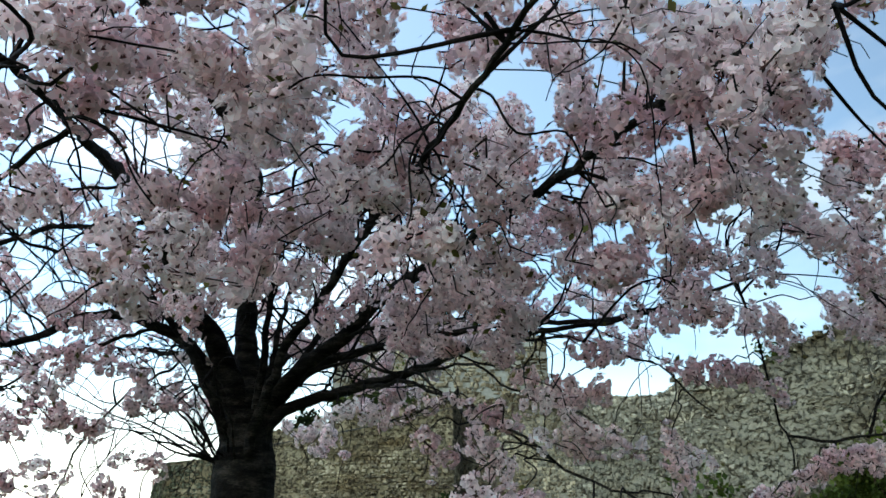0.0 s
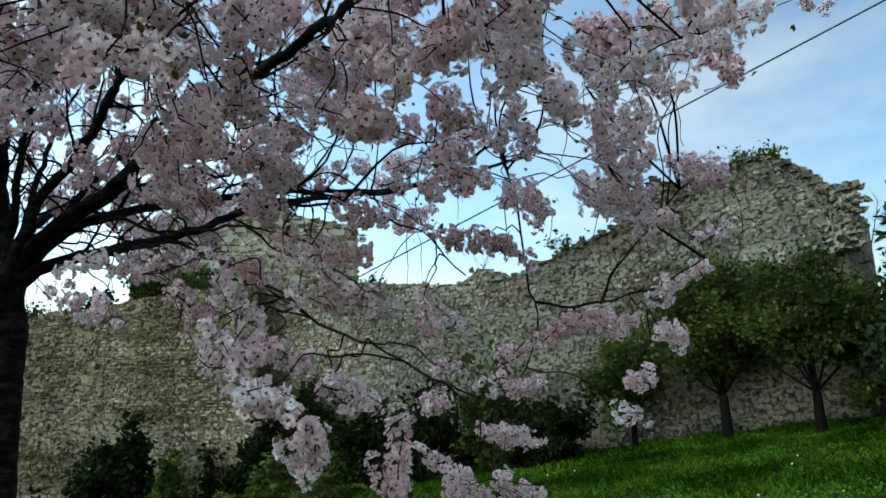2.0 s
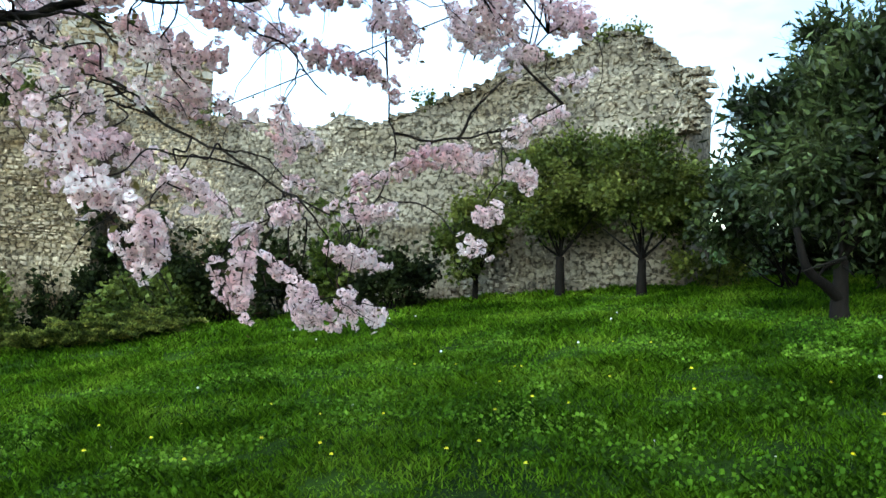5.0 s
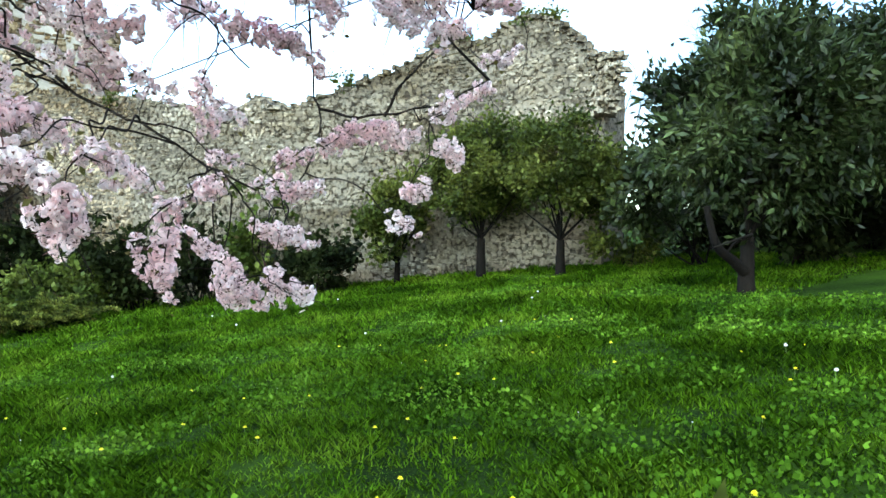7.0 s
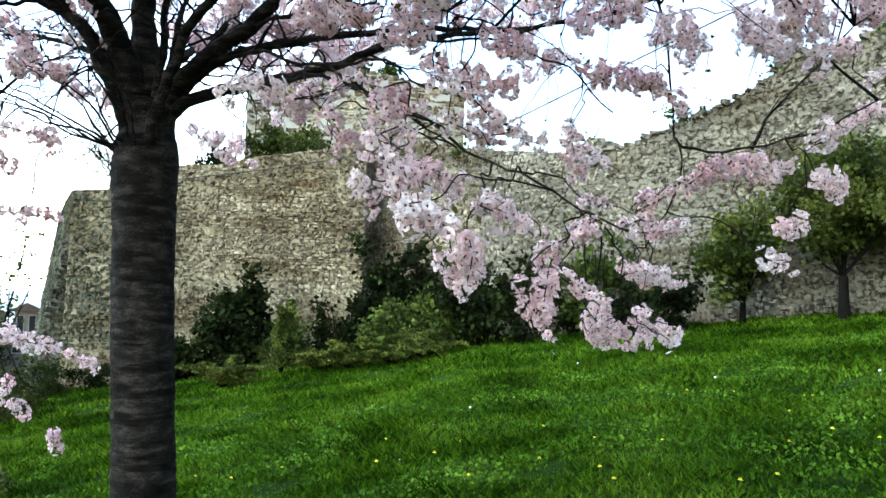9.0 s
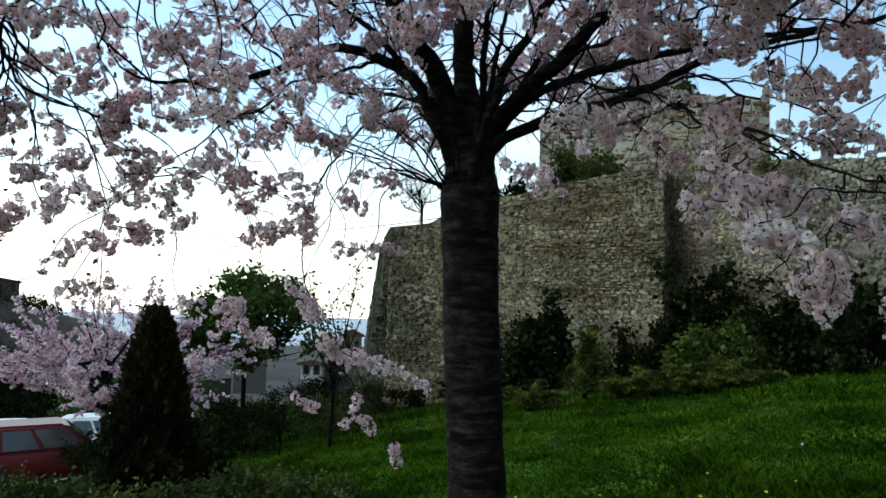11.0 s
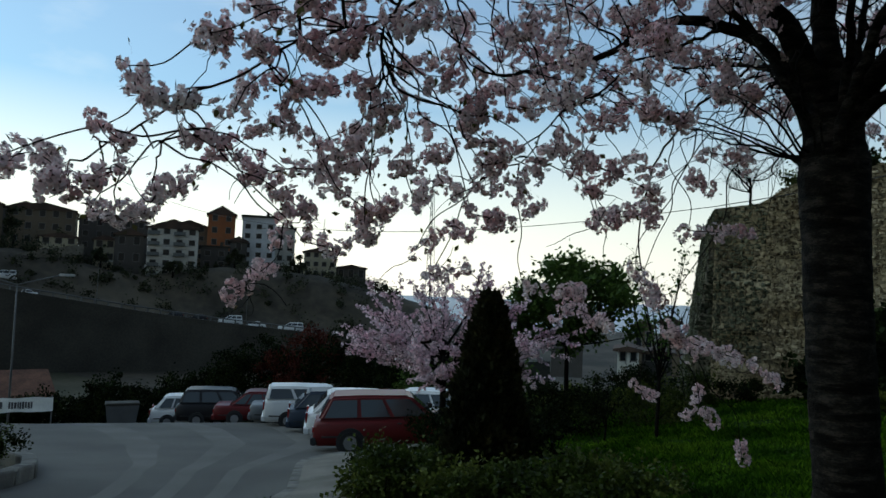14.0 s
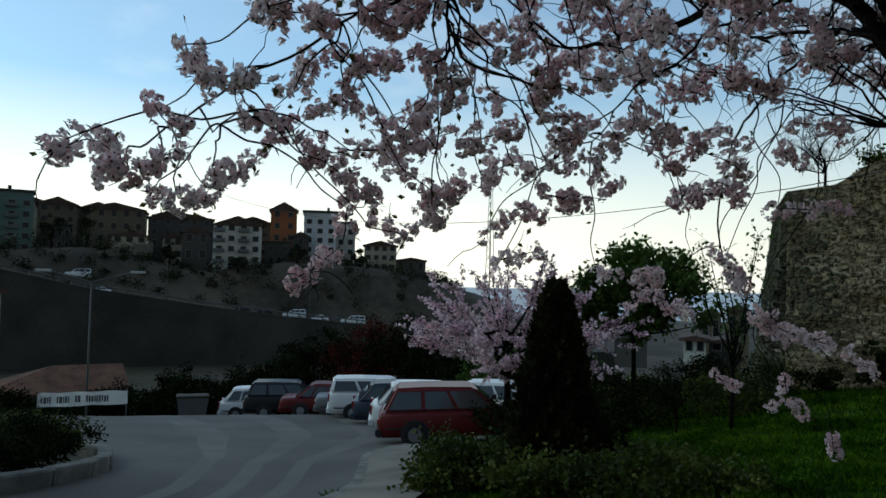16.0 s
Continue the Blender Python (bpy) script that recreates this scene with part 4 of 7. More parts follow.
spray((1.61, 3.55, 1.65), (1.90, 3.57, 1.80), (2.06, 3.43, 1.87), (2.21, 3.29, 1.81))
spray((1.21, 3.47, 2.41), (1.43, 3.53, 2.30))
spray((1.53, 3.48, 2.36), (1.73, 3.53, 2.28))
spray((1.69, 3.53, 2.65), (1.92, 3.56, 2.44))
spray((1.26, 3.35, 2.57), (1.57, 3.38, 2.66))
spray((2.07, 3.36, 2.68), (2.28, 3.38, 2.50))
spray((0.16, 3.10, 2.13), (0.43, 3.21, 2.05))
spray((0.22, 3.00, 1.91), (0.39, 3.11, 1.81))
spray((0.29, 2.90, 1.71), (0.57, 3.00, 1.63))
spray((0.56, 2.98, 1.94), (0.79, 3.07, 1.87))
spray((0.69, 3.17, 2.11), (0.87, 3.26, 2.19))
spray((0.49, 3.09, 2.24), (0.70, 3.18, 2.19))
spray((0.77, 3.15, 2.40), (0.95, 3.24, 2.37))
spray((0.96, 3.22, 2.53), (1.15, 3.30, 2.62))
spray((1.13, 3.07, 1.93), (1.20, 3.18, 1.77))
spray((0.91, 3.23, 1.94), (1.08, 3.32, 1.92))
spray((0.16, 3.10, 1.74), (0.27, 3.22, 1.56))
spray((0.30, 3.10, 2.49), (0.43, 3.21, 2.38))
spray((0.00, 3.19, 1.99), (0.14, 3.32, 1.88))
spray((-0.14, 3.28, 2.08), (0.04, 3.41, 2.16))
spray((-0.12, 3.18, 2.50), (0.04, 3.31, 2.47))
spray((-1.94, 3.19, 2.09), (-1.92, 3.35, 2.17))
spray((-1.52, 3.20, 2.34), (-1.38, 3.39, 2.32), (-1.43, 3.31, 2.17))
spray((-1.77, 3.29, 2.15), (-1.73, 3.45, 2.15))
spray((-1.97, 3.41, 1.92), (-1.88, 3.60, 1.88))
spray((-1.67, 3.79, 1.99), (-1.50, 3.99, 1.97))
spray((-1.71, 3.77, 1.84), (-1.68, 3.92, 1.80))
spray((-2.13, 3.55, 1.63), (-2.00, 3.76, 1.69), (-1.93, 3.73, 1.61))
spray((-1.81, 3.94, 1.57), (-1.55, 4.19, 1.56))
spray((-2.21, 4.19, 1.31), (-2.16, 4.35, 1.13))
spray((-1.56, 3.06, 2.39), (-1.69, 3.13, 2.27))
spray((-1.45, 3.45, 2.22), (-1.35, 3.62, 2.24))
spray((-1.66, 3.35, 2.03), (-1.63, 3.50, 2.13))
spray((-1.98, 4.08, 0.98), (-1.89, 4.26, 0.81))
spray((-1.93, 4.33, 0.90), (-1.65, 4.58, 0.79))
spray((-2.90, 4.30, 1.02), (-2.84, 4.48, 1.08), (-2.63, 4.54, 0.97))
spray((-2.70, 5.11, 0.51), (-2.57, 5.31, 0.39))
spray((-2.41, 5.47, 0.29), (-2.40, 5.61, 0.45))
spray((-2.29, 5.53, 0.31), (-2.26, 5.67, 0.22))
spray((-2.12, 5.81, 0.06), (-2.14, 5.93, -0.09))
spray((-2.27, 5.10, 0.84), (-1.96, 5.35, 0.76))
spray((-1.97, 5.65, 0.67), (-1.84, 5.82, 0.57))
spray((-3.04, 0.68, 1.55), (-3.11, 0.85, 1.63), (-3.01, 0.92, 1.56))
spray((-2.97, 0.88, 1.49), (-3.04, 1.02, 1.55))
spray((-2.92, 0.99, 1.54), (-2.97, 1.16, 1.61))
spray((-2.82, 0.97, 1.72), (-2.89, 1.09, 1.69))
spray((-3.01, 1.03, 1.42), (-3.09, 1.14, 1.44))
spray((-2.96, 1.12, 1.43), (-3.02, 1.28, 1.45))
spray((-2.91, 1.22, 1.50), (-2.96, 1.38, 1.56), (-2.87, 1.41, 1.63))
spray((-2.69, 0.99, 1.93), (-2.78, 1.09, 1.86), (-2.68, 1.15, 1.83), (-2.55, 1.24, 1.82))
spray((-2.75, 1.30, 1.74), (-2.78, 1.47, 1.71), (-2.68, 1.51, 1.77), (-2.58, 1.55, 1.82))
spray((-2.59, 1.37, 1.83), (-2.66, 1.48, 1.95), (-2.54, 1.53, 1.97))
spray((-2.49, 1.15, 2.05), (-2.53, 1.31, 2.12), (-2.53, 1.21, 2.00))
spray((-2.40, 1.29, 2.18), (-2.44, 1.44, 2.19))
spray((-2.39, 1.30, 2.06), (-2.46, 1.41, 2.07))
spray((-2.31, 1.40, 2.15), (-2.32, 1.58, 2.26))
spray((-2.33, 1.54, 2.08), (-2.37, 1.67, 2.09))
spray((-2.46, 1.54, 1.92), (-2.43, 1.76, 2.00), (-2.30, 1.81, 2.05))
spray((-2.56, 1.57, 1.83), (-2.58, 1.74, 1.77))
spray((-2.62, 1.66, 1.65), (-2.59, 1.88, 1.68))
spray((-2.63, 1.64, 1.55), (-2.63, 1.84, 1.45))
spray((-2.79, 1.61, 1.62), (-2.81, 1.77, 1.67))
spray((-2.70, 1.72, 1.43), (-2.80, 1.78, 1.30), (-2.80, 1.69, 1.22), (-2.81, 1.58, 1.14))
spray((-2.72, 1.86, 1.36), (-2.70, 2.06, 1.34))
spray((-2.56, 1.89, 1.60), (-2.54, 2.08, 1.51))
spray((-2.54, 2.05, 1.43), (-2.54, 2.22, 1.57))
spray((-2.54, 1.91, 1.70), (-2.48, 2.15, 1.79))
spray((-2.48, 1.82, 1.74), (-2.52, 1.96, 1.85))
spray((-2.25, 1.77, 1.88), (-2.26, 1.94, 1.97))
spray((-2.27, 1.89, 1.85), (-2.43, 1.91, 1.81))
spray((-2.20, 1.54, 2.07), (-2.23, 1.69, 2.15), (-2.11, 1.72, 2.19))
spray((-2.10, 1.79, 2.19), (-2.11, 1.94, 2.30), (-1.98, 1.97, 2.23))
spray((-2.23, 1.94, 2.09), (-2.26, 2.07, 2.15))
spray((-2.17, 2.00, 1.99), (-2.15, 2.17, 2.09))
spray((-2.12, 2.04, 2.11), (-2.16, 2.16, 2.18))
spray((-2.36, 2.09, 1.91), (-2.33, 2.28, 1.90))
spray((-2.33, 2.12, 1.73), (-2.30, 2.30, 1.80))
spray((-2.45, 2.28, 1.58), (-2.46, 2.43, 1.67), (-2.35, 2.45, 1.66))
spray((-2.57, 2.17, 1.50), (-2.57, 2.33, 1.59))
spray((-2.15, 2.27, 2.04), (-2.23, 2.36, 1.87))
spray((-2.17, 2.38, 1.88), (-2.14, 2.55, 1.79), (-2.20, 2.44, 1.75))
spray((-2.13, 2.29, 1.94), (-2.11, 2.45, 2.12))
spray((-2.07, 2.45, 2.01), (-2.03, 2.63, 2.02))
spray((-2.23, 2.46, 1.65), (-2.21, 2.62, 1.71))
spray((-2.31, 2.53, 1.54), (-2.24, 2.72, 1.52))
spray((-2.14, 2.65, 1.69), (-2.14, 2.80, 1.57))
spray((-2.20, 2.49, 1.74), (-2.15, 2.67, 1.88))
spray((-2.05, 2.71, 1.80), (-1.99, 2.89, 1.90), (-1.87, 2.89, 1.80))
spray((-1.91, 2.20, 2.22), (-1.90, 2.36, 2.31), (-1.77, 2.37, 2.34))
spray((-1.97, 2.64, 2.12), (-1.93, 2.81, 2.09))
spray((-1.85, 2.60, 2.28), (-1.82, 2.76, 2.19))
spray((-1.89, 2.93, 2.03), (-1.81, 3.10, 2.02))
spray((-1.93, 3.02, 1.82), (-1.85, 3.19, 1.78))
spray((-1.97, 2.99, 1.70), (-1.95, 3.14, 1.70))
spray((-2.05, 3.29, 1.57), (-1.90, 3.50, 1.62))
spray((-1.85, 3.39, 1.76), (-1.82, 3.54, 1.71))
spray((-1.61, 2.73, 2.25), (-1.52, 2.90, 2.38))
spray((-1.75, 3.22, 2.10), (-1.64, 3.40, 2.09))
spray((-1.69, 2.91, 2.22), (-1.62, 3.08, 2.16))
spray((-2.58, 2.44, 1.36), (-2.52, 2.64, 1.50), (-2.40, 2.66, 1.41))
spray((-2.65, 2.64, 1.25), (-2.57, 2.86, 1.31))
spray((-2.82, 3.76, 1.21), (-2.58, 4.05, 1.19))
spray((-2.13, 3.93, 1.33), (-2.11, 4.06, 1.18))
spray((0.08, 1.52, 2.35), (0.11, 1.65, 2.37), (0.16, 1.59, 2.30))
spray((0.14, 1.73, 2.24), (0.21, 1.86, 2.27), (0.29, 1.81, 2.20))
spray((0.38, 1.96, 2.44), (0.54, 2.08, 2.42))
spray((0.69, 2.15, 2.50), (0.80, 2.26, 2.43))
spray((0.75, 2.14, 2.77), (0.90, 2.24, 2.72))
spray((1.33, 2.43, 2.91), (1.57, 2.47, 2.84))
spray((1.58, 2.56, 2.80), (1.77, 2.60, 2.70))
spray((1.78, 2.47, 3.03), (1.97, 2.51, 2.98))
spray((2.24, 2.57, 3.08), (2.51, 2.53, 2.92))
spray((2.36, 2.49, 3.16), (2.62, 2.45, 3.22))
spray((2.12, 2.63, 2.89), (2.30, 2.67, 2.88))
spray((1.95, 2.83, 2.82), (2.13, 2.88, 2.80))
spray((1.92, 2.96, 2.75), (2.11, 3.00, 2.61))
spray((1.98, 3.15, 2.58), (2.25, 3.16, 2.40))
spray((1.63, 3.28, 2.61), (1.91, 3.31, 2.46))
spray((2.34, 3.08, 2.71), (2.66, 3.03, 2.59))
spray((0.07, 2.73, 2.35), (0.16, 2.86, 2.32))
spray((0.33, 2.86, 2.52), (0.43, 2.98, 2.55))
spray((-0.02, 2.82, 2.46), (0.04, 2.95, 2.48))
spray((0.45, 2.86, 2.64), (0.55, 2.98, 2.65))
spray((-0.36, 3.06, 2.09), (-0.22, 3.21, 2.10))
spray((-0.41, 2.00, 2.50), (-0.33, 2.16, 2.53))
spray((0.60, 2.35, 2.75), (0.69, 2.47, 2.75))
spray((1.18, 3.08, 2.70), (1.40, 3.16, 2.65))
spray((1.48, 2.91, 2.73), (1.72, 2.95, 2.65))
spray((1.23, 2.77, 2.75), (1.41, 2.84, 2.70))
spray((-0.73, 1.40, 2.25), (-0.67, 1.56, 2.30), (-0.54, 1.55, 2.22), (-0.39, 1.53, 2.18))
spray((-0.75, 1.50, 2.18), (-0.66, 1.67, 2.17))
spray((-0.57, 1.47, 2.33), (-0.53, 1.62, 2.34))
spray((0.05, 1.42, 2.24), (0.15, 1.54, 2.33), (0.19, 1.49, 2.22))
spray((0.61, 1.48, 2.36), (0.73, 1.58, 2.43), (0.77, 1.50, 2.31))
spray((-0.43, 1.20, 2.66), (-0.39, 1.35, 2.71), (-0.29, 1.31, 2.61))
spray((-0.37, 1.23, 2.53), (-0.30, 1.37, 2.54))
spray((-0.30, 1.25, 2.78), (-0.21, 1.40, 2.81))
spray((-0.23, 1.48, 2.77), (-0.12, 1.62, 2.78))
spray((-0.17, 1.69, 3.11), (-0.04, 1.83, 3.10))
spray((-0.83, 1.10, 2.74), (-0.82, 1.25, 2.80))
spray((-0.97, 1.37, 2.41), (-0.96, 1.52, 2.45))
spray((-0.70, 1.52, 2.57), (-0.63, 1.68, 2.59))
spray((-0.70, 1.63, 2.49), (-0.62, 1.79, 2.51))
spray((-0.48, 1.72, 2.57), (-0.37, 1.87, 2.60))
spray((-0.27, 1.88, 2.72), (-0.13, 2.02, 2.75))
spray((-0.12, 1.70, 2.55), (0.01, 1.84, 2.57))
spray((0.08, 1.92, 2.65), (0.25, 2.05, 2.62))
spray((0.36, 1.92, 2.64), (0.58, 2.02, 2.58))
spray((0.79, 1.33, 2.81), (1.00, 1.38, 2.86))
spray((0.78, 1.34, 2.68), (0.91, 1.42, 2.79))
spray((0.56, 1.70, 2.81), (0.66, 1.80, 2.78))
spray((0.74, 1.66, 2.72), (0.91, 1.73, 2.72))
spray((1.10, 1.75, 2.72), (1.24, 1.82, 2.67))
spray((1.11, 1.85, 2.57), (1.28, 1.91, 2.57))
spray((1.21, 1.92, 2.48), (1.42, 1.96, 2.45))
spray((1.08, 2.39, 2.36), (1.25, 2.46, 2.33))
spray((0.58, 2.10, 2.44), (0.79, 2.18, 2.42))
spray((0.24, 2.13, 2.44), (0.52, 2.23, 2.49))
spray((-0.00, 2.52, 2.47), (0.18, 2.65, 2.48))
spray((0.32, 2.72, 2.48), (0.50, 2.83, 2.45))
spray((-0.29, 2.28, 2.62), (-0.14, 2.42, 2.73))
spray((-0.50, 2.23, 2.68), (-0.36, 2.39, 2.69))
spray((-0.45, 2.45, 2.55), (-0.34, 2.60, 2.50))
spray((0.50, 1.71, 3.06), (0.61, 1.81, 3.06))
spray((0.23, 1.93, 2.87), (0.40, 2.04, 2.86))
spray((-0.02, 1.91, 2.94), (0.11, 2.04, 2.92))
spray((1.28, 1.78, 2.86), (1.43, 1.84, 2.78))
spray((1.43, 1.93, 2.68), (1.61, 1.96, 2.63))
spray((-0.92, 1.40, 2.74), (-0.88, 1.56, 2.77))
spray((1.25, 1.57, 2.97), (1.43, 1.61, 2.91))
spray((-0.77, 1.26, 2.75), (-0.73, 1.42, 2.92))
spray((2.33, 3.12, 1.96), (2.50, 3.16, 2.06), (2.58, 3.04, 2.11))
spray((2.60, 3.08, 2.24), (2.82, 3.08, 2.37))
spray((2.40, 3.19, 1.80), (2.53, 3.26, 1.77))
spray((2.20, 3.19, 1.57), (2.30, 3.27, 1.55))
spray((2.15, 3.22, 1.40), (2.28, 3.29, 1.38))
spray((1.85, 3.45, 1.79), (2.06, 3.50, 1.91), (2.31, 3.31, 1.86))
spray((1.50, 3.26, 1.30), (1.72, 3.31, 1.29))
spray((1.27, 3.11, 1.09), (1.44, 3.19, 1.01))
spray((1.51, 3.25, 1.11), (1.70, 3.32, 0.99))
spray((2.15, 3.44, 2.64), (2.37, 3.46, 2.52))
spray((2.58, 3.20, 2.61), (2.88, 3.15, 2.69))
spray((1.18, 3.34, 2.37), (1.51, 3.38, 2.27))
spray((1.66, 3.41, 2.33), (1.83, 3.48, 2.19))
spray((1.20, 3.33, 1.99), (1.36, 3.42, 1.88))
spray((0.23, 2.61, 1.93), (0.41, 2.73, 1.81))
spray((0.41, 2.61, 1.68), (0.60, 2.73, 1.62))
spray((0.50, 2.91, 2.10), (0.73, 3.02, 2.13))
spray((0.66, 2.91, 2.03), (0.83, 3.01, 1.89))
spray((0.25, 2.41, 1.72), (0.35, 2.53, 1.55))
# the long western limb is thick with hanging shoots
for q in BOUGHS[0][len(BOUGHS[0]) // 3::2]:
    for _ in range(2):
        twig_from(q, unit(crng.normal(0, 0.8, 3) + np.array([0, 0, 0.15])), crng.uniform(0.25, 0.5), 1.6, every=0.075, first=0.02, dense=0.9, r=0.0038)
# dark side branches close to the fork
for path in BOUGHS:
    n = len(path)
    for i in range(int(n * 0.14), int(n * 0.65), 3):
        out = unit(path[i] - np.array([TREE[0], TREE[1], 1.9]))
        d = unit(out * 0.7 + crng.normal(0, 0.5, 3) + np.array([0, 0, 0.2]))
        line = twig_from(path[i], d, crng.uniform(0.5, 1.0), 1.0, r=0.009, wander=0.6, dense=0)
        for k in (len(line) // 3, len(line) // 2, 2 * len(line) // 3):
            twig_from(line[k], unit(d + crng.normal(0, 0.7, 3)), crng.uniform(0.2, 0.45), 1.4, r=0.0042, wander=0.8, dense=0)
# the dense roof of the crown
for path in BOUGHS:
    n = len(path)
    for i in range(int(n * 0.30), n, 2):
        if crng.random() < (0.34 if path[i][1] > 3.3 else 0.55):
            out = path[i] - np.array([TREE[0], TREE[1], path[i][2]])
            d = unit(unit(out) * 0.55 + crng.normal(0, 0.7, 3) + np.array([0, 0, 0.6]))
            twig_from(path[i], d, crng.uniform(0.3, 0.7), 0.8, dense=0.85)
for _ in range(300):
    r, a = 3.1 * math.sqrt(crng.random()), crng.uniform(0, 2 * math.pi)
    x, y = -0.45 + r * math.cos(a) * 0.9, 3.3 + r * math.sin(a) * 1.05
    if x > 2.0 or (x < -1.0 and y < 3.2 and crng.random() < 0.55) or (x > 0.3 and y > 3.6 and crng.random() < 0.6):
        continue
    z = 3.05 - 0.055 * r * r + crng.uniform(-0.25, 0.75)
    if math.hypot(x - 0.3, y + 0.4) < 1.25 or z < 2.45 or (y > 3.4 and crng.random() < 0.5):
        continue
    p = np.array([x, y, z])
    root = NODES[np.argmin(np.linalg.norm(NODES - p, axis=1))]
    TWIGS.add(tube(smooth_path([root, root * 0.5 + p * 0.5 + crng.normal(0, 0.08, 3), p], 0.08), [0.008, 0.004], 5))
    for _ in range(2):
        twig_from(p, unit(crng.normal(0, 1, 3) + np.array([0, 0, 0.1])), crng.uniform(0.2, 0.42), 0.8, every=0.075, first=0.0, dense=0.9, r=0.004)
# fine bare shoots among the blossom
for _ in range(640):
    p = SPOTS[crng.integers(len(SPOTS))]
    twig_from(p, unit(crng.normal(0, 1, 3)), crng.uniform(0.15, 0.34), 2.2, dense=0, r=0.0032, wander=1.0)

# long hanging whips, nearly bare
for _ in range(120):
    p = NODES[crng.integers(len(NODES))]
    if p[2] > 2.2 and math.hypot(p[0] - 0.3, p[1] + 0.4) > 1.6:
        d = unit(np.array([crng.normal(0, 1), crng.normal(0, 1), 0.1]))
        twig_from(p, d, crng.uniform(0.4, 0.95), 3.0, dense=0, r=0.0036, wander=0.7)
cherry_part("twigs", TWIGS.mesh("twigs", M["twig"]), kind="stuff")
SPOTS = np.array(SPOTS)
order = np.argsort(np.hypot(SPOTS[:, 0] - 0.4, SPOTS[:, 1] - 0.2))
# the shoots of the roof carry fuller clusters than the hanging ones
FULL = (SPOTS[:, 2] > 2.35) & (SPOTS[:, 0] > -1.5)
order = np.array([i for i in order if not FULL[i] or crng.random() < 0.62])
meshes = []
for pet, cen in VARIANTS + BIG:
    q = np.concatenate([pet, np.concatenate([cen, cen[:, 2:]], 1)])
    meshes.append(quads("blossom_cluster", q, [M["petal_piece"], M["calyx"]], [0] * len(pet) + [1] * len(cen)))
nv = len(VARIANTS)
for i in order[:300]:
    ob = cherry_part("blossom_cluster", meshes[nv + crng.integers(4)] if FULL[i] else meshes[crng.integers(nv)])
    ob.matrix_basis = Matrix.Translation(SPOTS[i]) @ pose(0, 0, 0, *crng.uniform(0, 360, 3)) @ Matrix.Scale(crng.uniform(1.0, 1.45) if FULL[i] else crng.uniform(0.8, 1.3), 4)
pets, cens = [], []
for i in order[300:]:
    pet, cen = BIG[crng.integers(4)] if FULL[i] else VARIANTS[crng.integers(nv)]
    m = np.array(Euler(crng.uniform(0, 6.3, 3)).to_matrix()) * (crng.uniform(1.0, 1.4) if FULL[i] else crng.uniform(0.8, 1.25))
    pets.append(pet @ m.T + SPOTS[i])
    cens.append(np.concatenate([cen, cen[:, 2:]], 1) @ m.T + SPOTS[i])
pets, cens = np.concatenate(pets), np.concatenate(cens)
cherry_part("blossoms", quads("blossoms", np.concatenate([pets, cens]), [M["petal"], M["calyx"]], np.r_[np.zeros(len(pets)), np.ones(len(cens))]), kind="stuff")

lc = SPOTS[crng.random(len(SPOTS)) < 0.45]
lc = np.repeat(lc, 2, 0) + crng.normal(0, 0.045, (len(lc) * 2, 3))
cherry_part("young_leaves", quads("young_leaves", leaf_quads(lc, 0.034, crng, 0.3), M["young_leaf"]), kind="stuff")


# ---- small trees and shrubs along the wall ----
bush("laurel_tree", G(9.1, 13.4), [(-0.25, 0, 2.25, 1.0, 1.0, 1.15), (0.35, 0, 2.85, 0.75, 0.8, 0.75), (-0.55, 0.1, 1.75, 0.75, 0.8, 0.7), (0.55, 0, 2.0, 0.6, 0.7, 0.7)], 8200, 0.088, M["olive_leaf"], "small yellow-green leafy tree with a short trunk before the wall", "tree", seed=21, trunk=(0.85, 0.10), stems=12, clump=0.09)
bush("laurel_tree", G(9.8, 11.6), [(0.0, 0, 2.15, 0.85, 0.9, 0.95), (0.65, -0.2, 1.9, 0.7, 0.7, 0.8), (-0.35, 0, 1.75, 0.7, 0.7, 0.65), (0.2, 0, 2.75, 0.6, 0.6, 0.5)], 7200, 0.088, M["olive_leaf"], "small rounded green tree with a forked trunk by the ruin", "tree", seed=22, trunk=(0.7, 0.09), stems=12, clump=0.09)
bush("round_shrub", G(7.9, 15.0), [(0, 0, 1.5, 0.85, 0.8, 0.8), (-0.4, 0, 1.1, 0.7, 0.7, 0.6), (0.3, 0, 2.2, 0.5, 0.5, 0.5)], 2900, 0.11, M["olive_leaf"], "rounded green shrub on a short stem before the wall", "shrub", seed=23, trunk=(0.5, 0.07), stems=8)
tree_r = bush("magnolia_tree", G(8.75, 6.4), [(0.35, -0.1, 2.2, 1.35, 1.4, 1.15), (0.5, 0.0, 3.0, 1.0, 1.0, 0.9), (1.35, -0.4, 2.4, 1.4, 1.3, 1.25), (-0.55, 0.3, 1.75, 0.75, 0.8, 0.6), (0.1, 0, 3.55, 0.35, 0.4, 0.5), (0, -0.05, 0.55, 0.22, 0.22, 0.4)], 25000, 0.15, M["laurel"], "evergreen tree with large dark glossy leaves on the lawn", "tree", seed=24, trunk=(0.75, 0.10), stems=16, aspect=0.17, clump=0.10, shell=0.5)
lim = Pile()
lim.add(tube(smooth_path([(0.02, 0, 0.25), (-0.3, -0.05, 0.42), (-0.62, -0.05, 0.62), (-0.75, 0, 1.1)], 0.08), [0.075, 0.04], 8))
child("low_limb", lim.mesh("low_limb", M["brown_bark"]), tree_r)
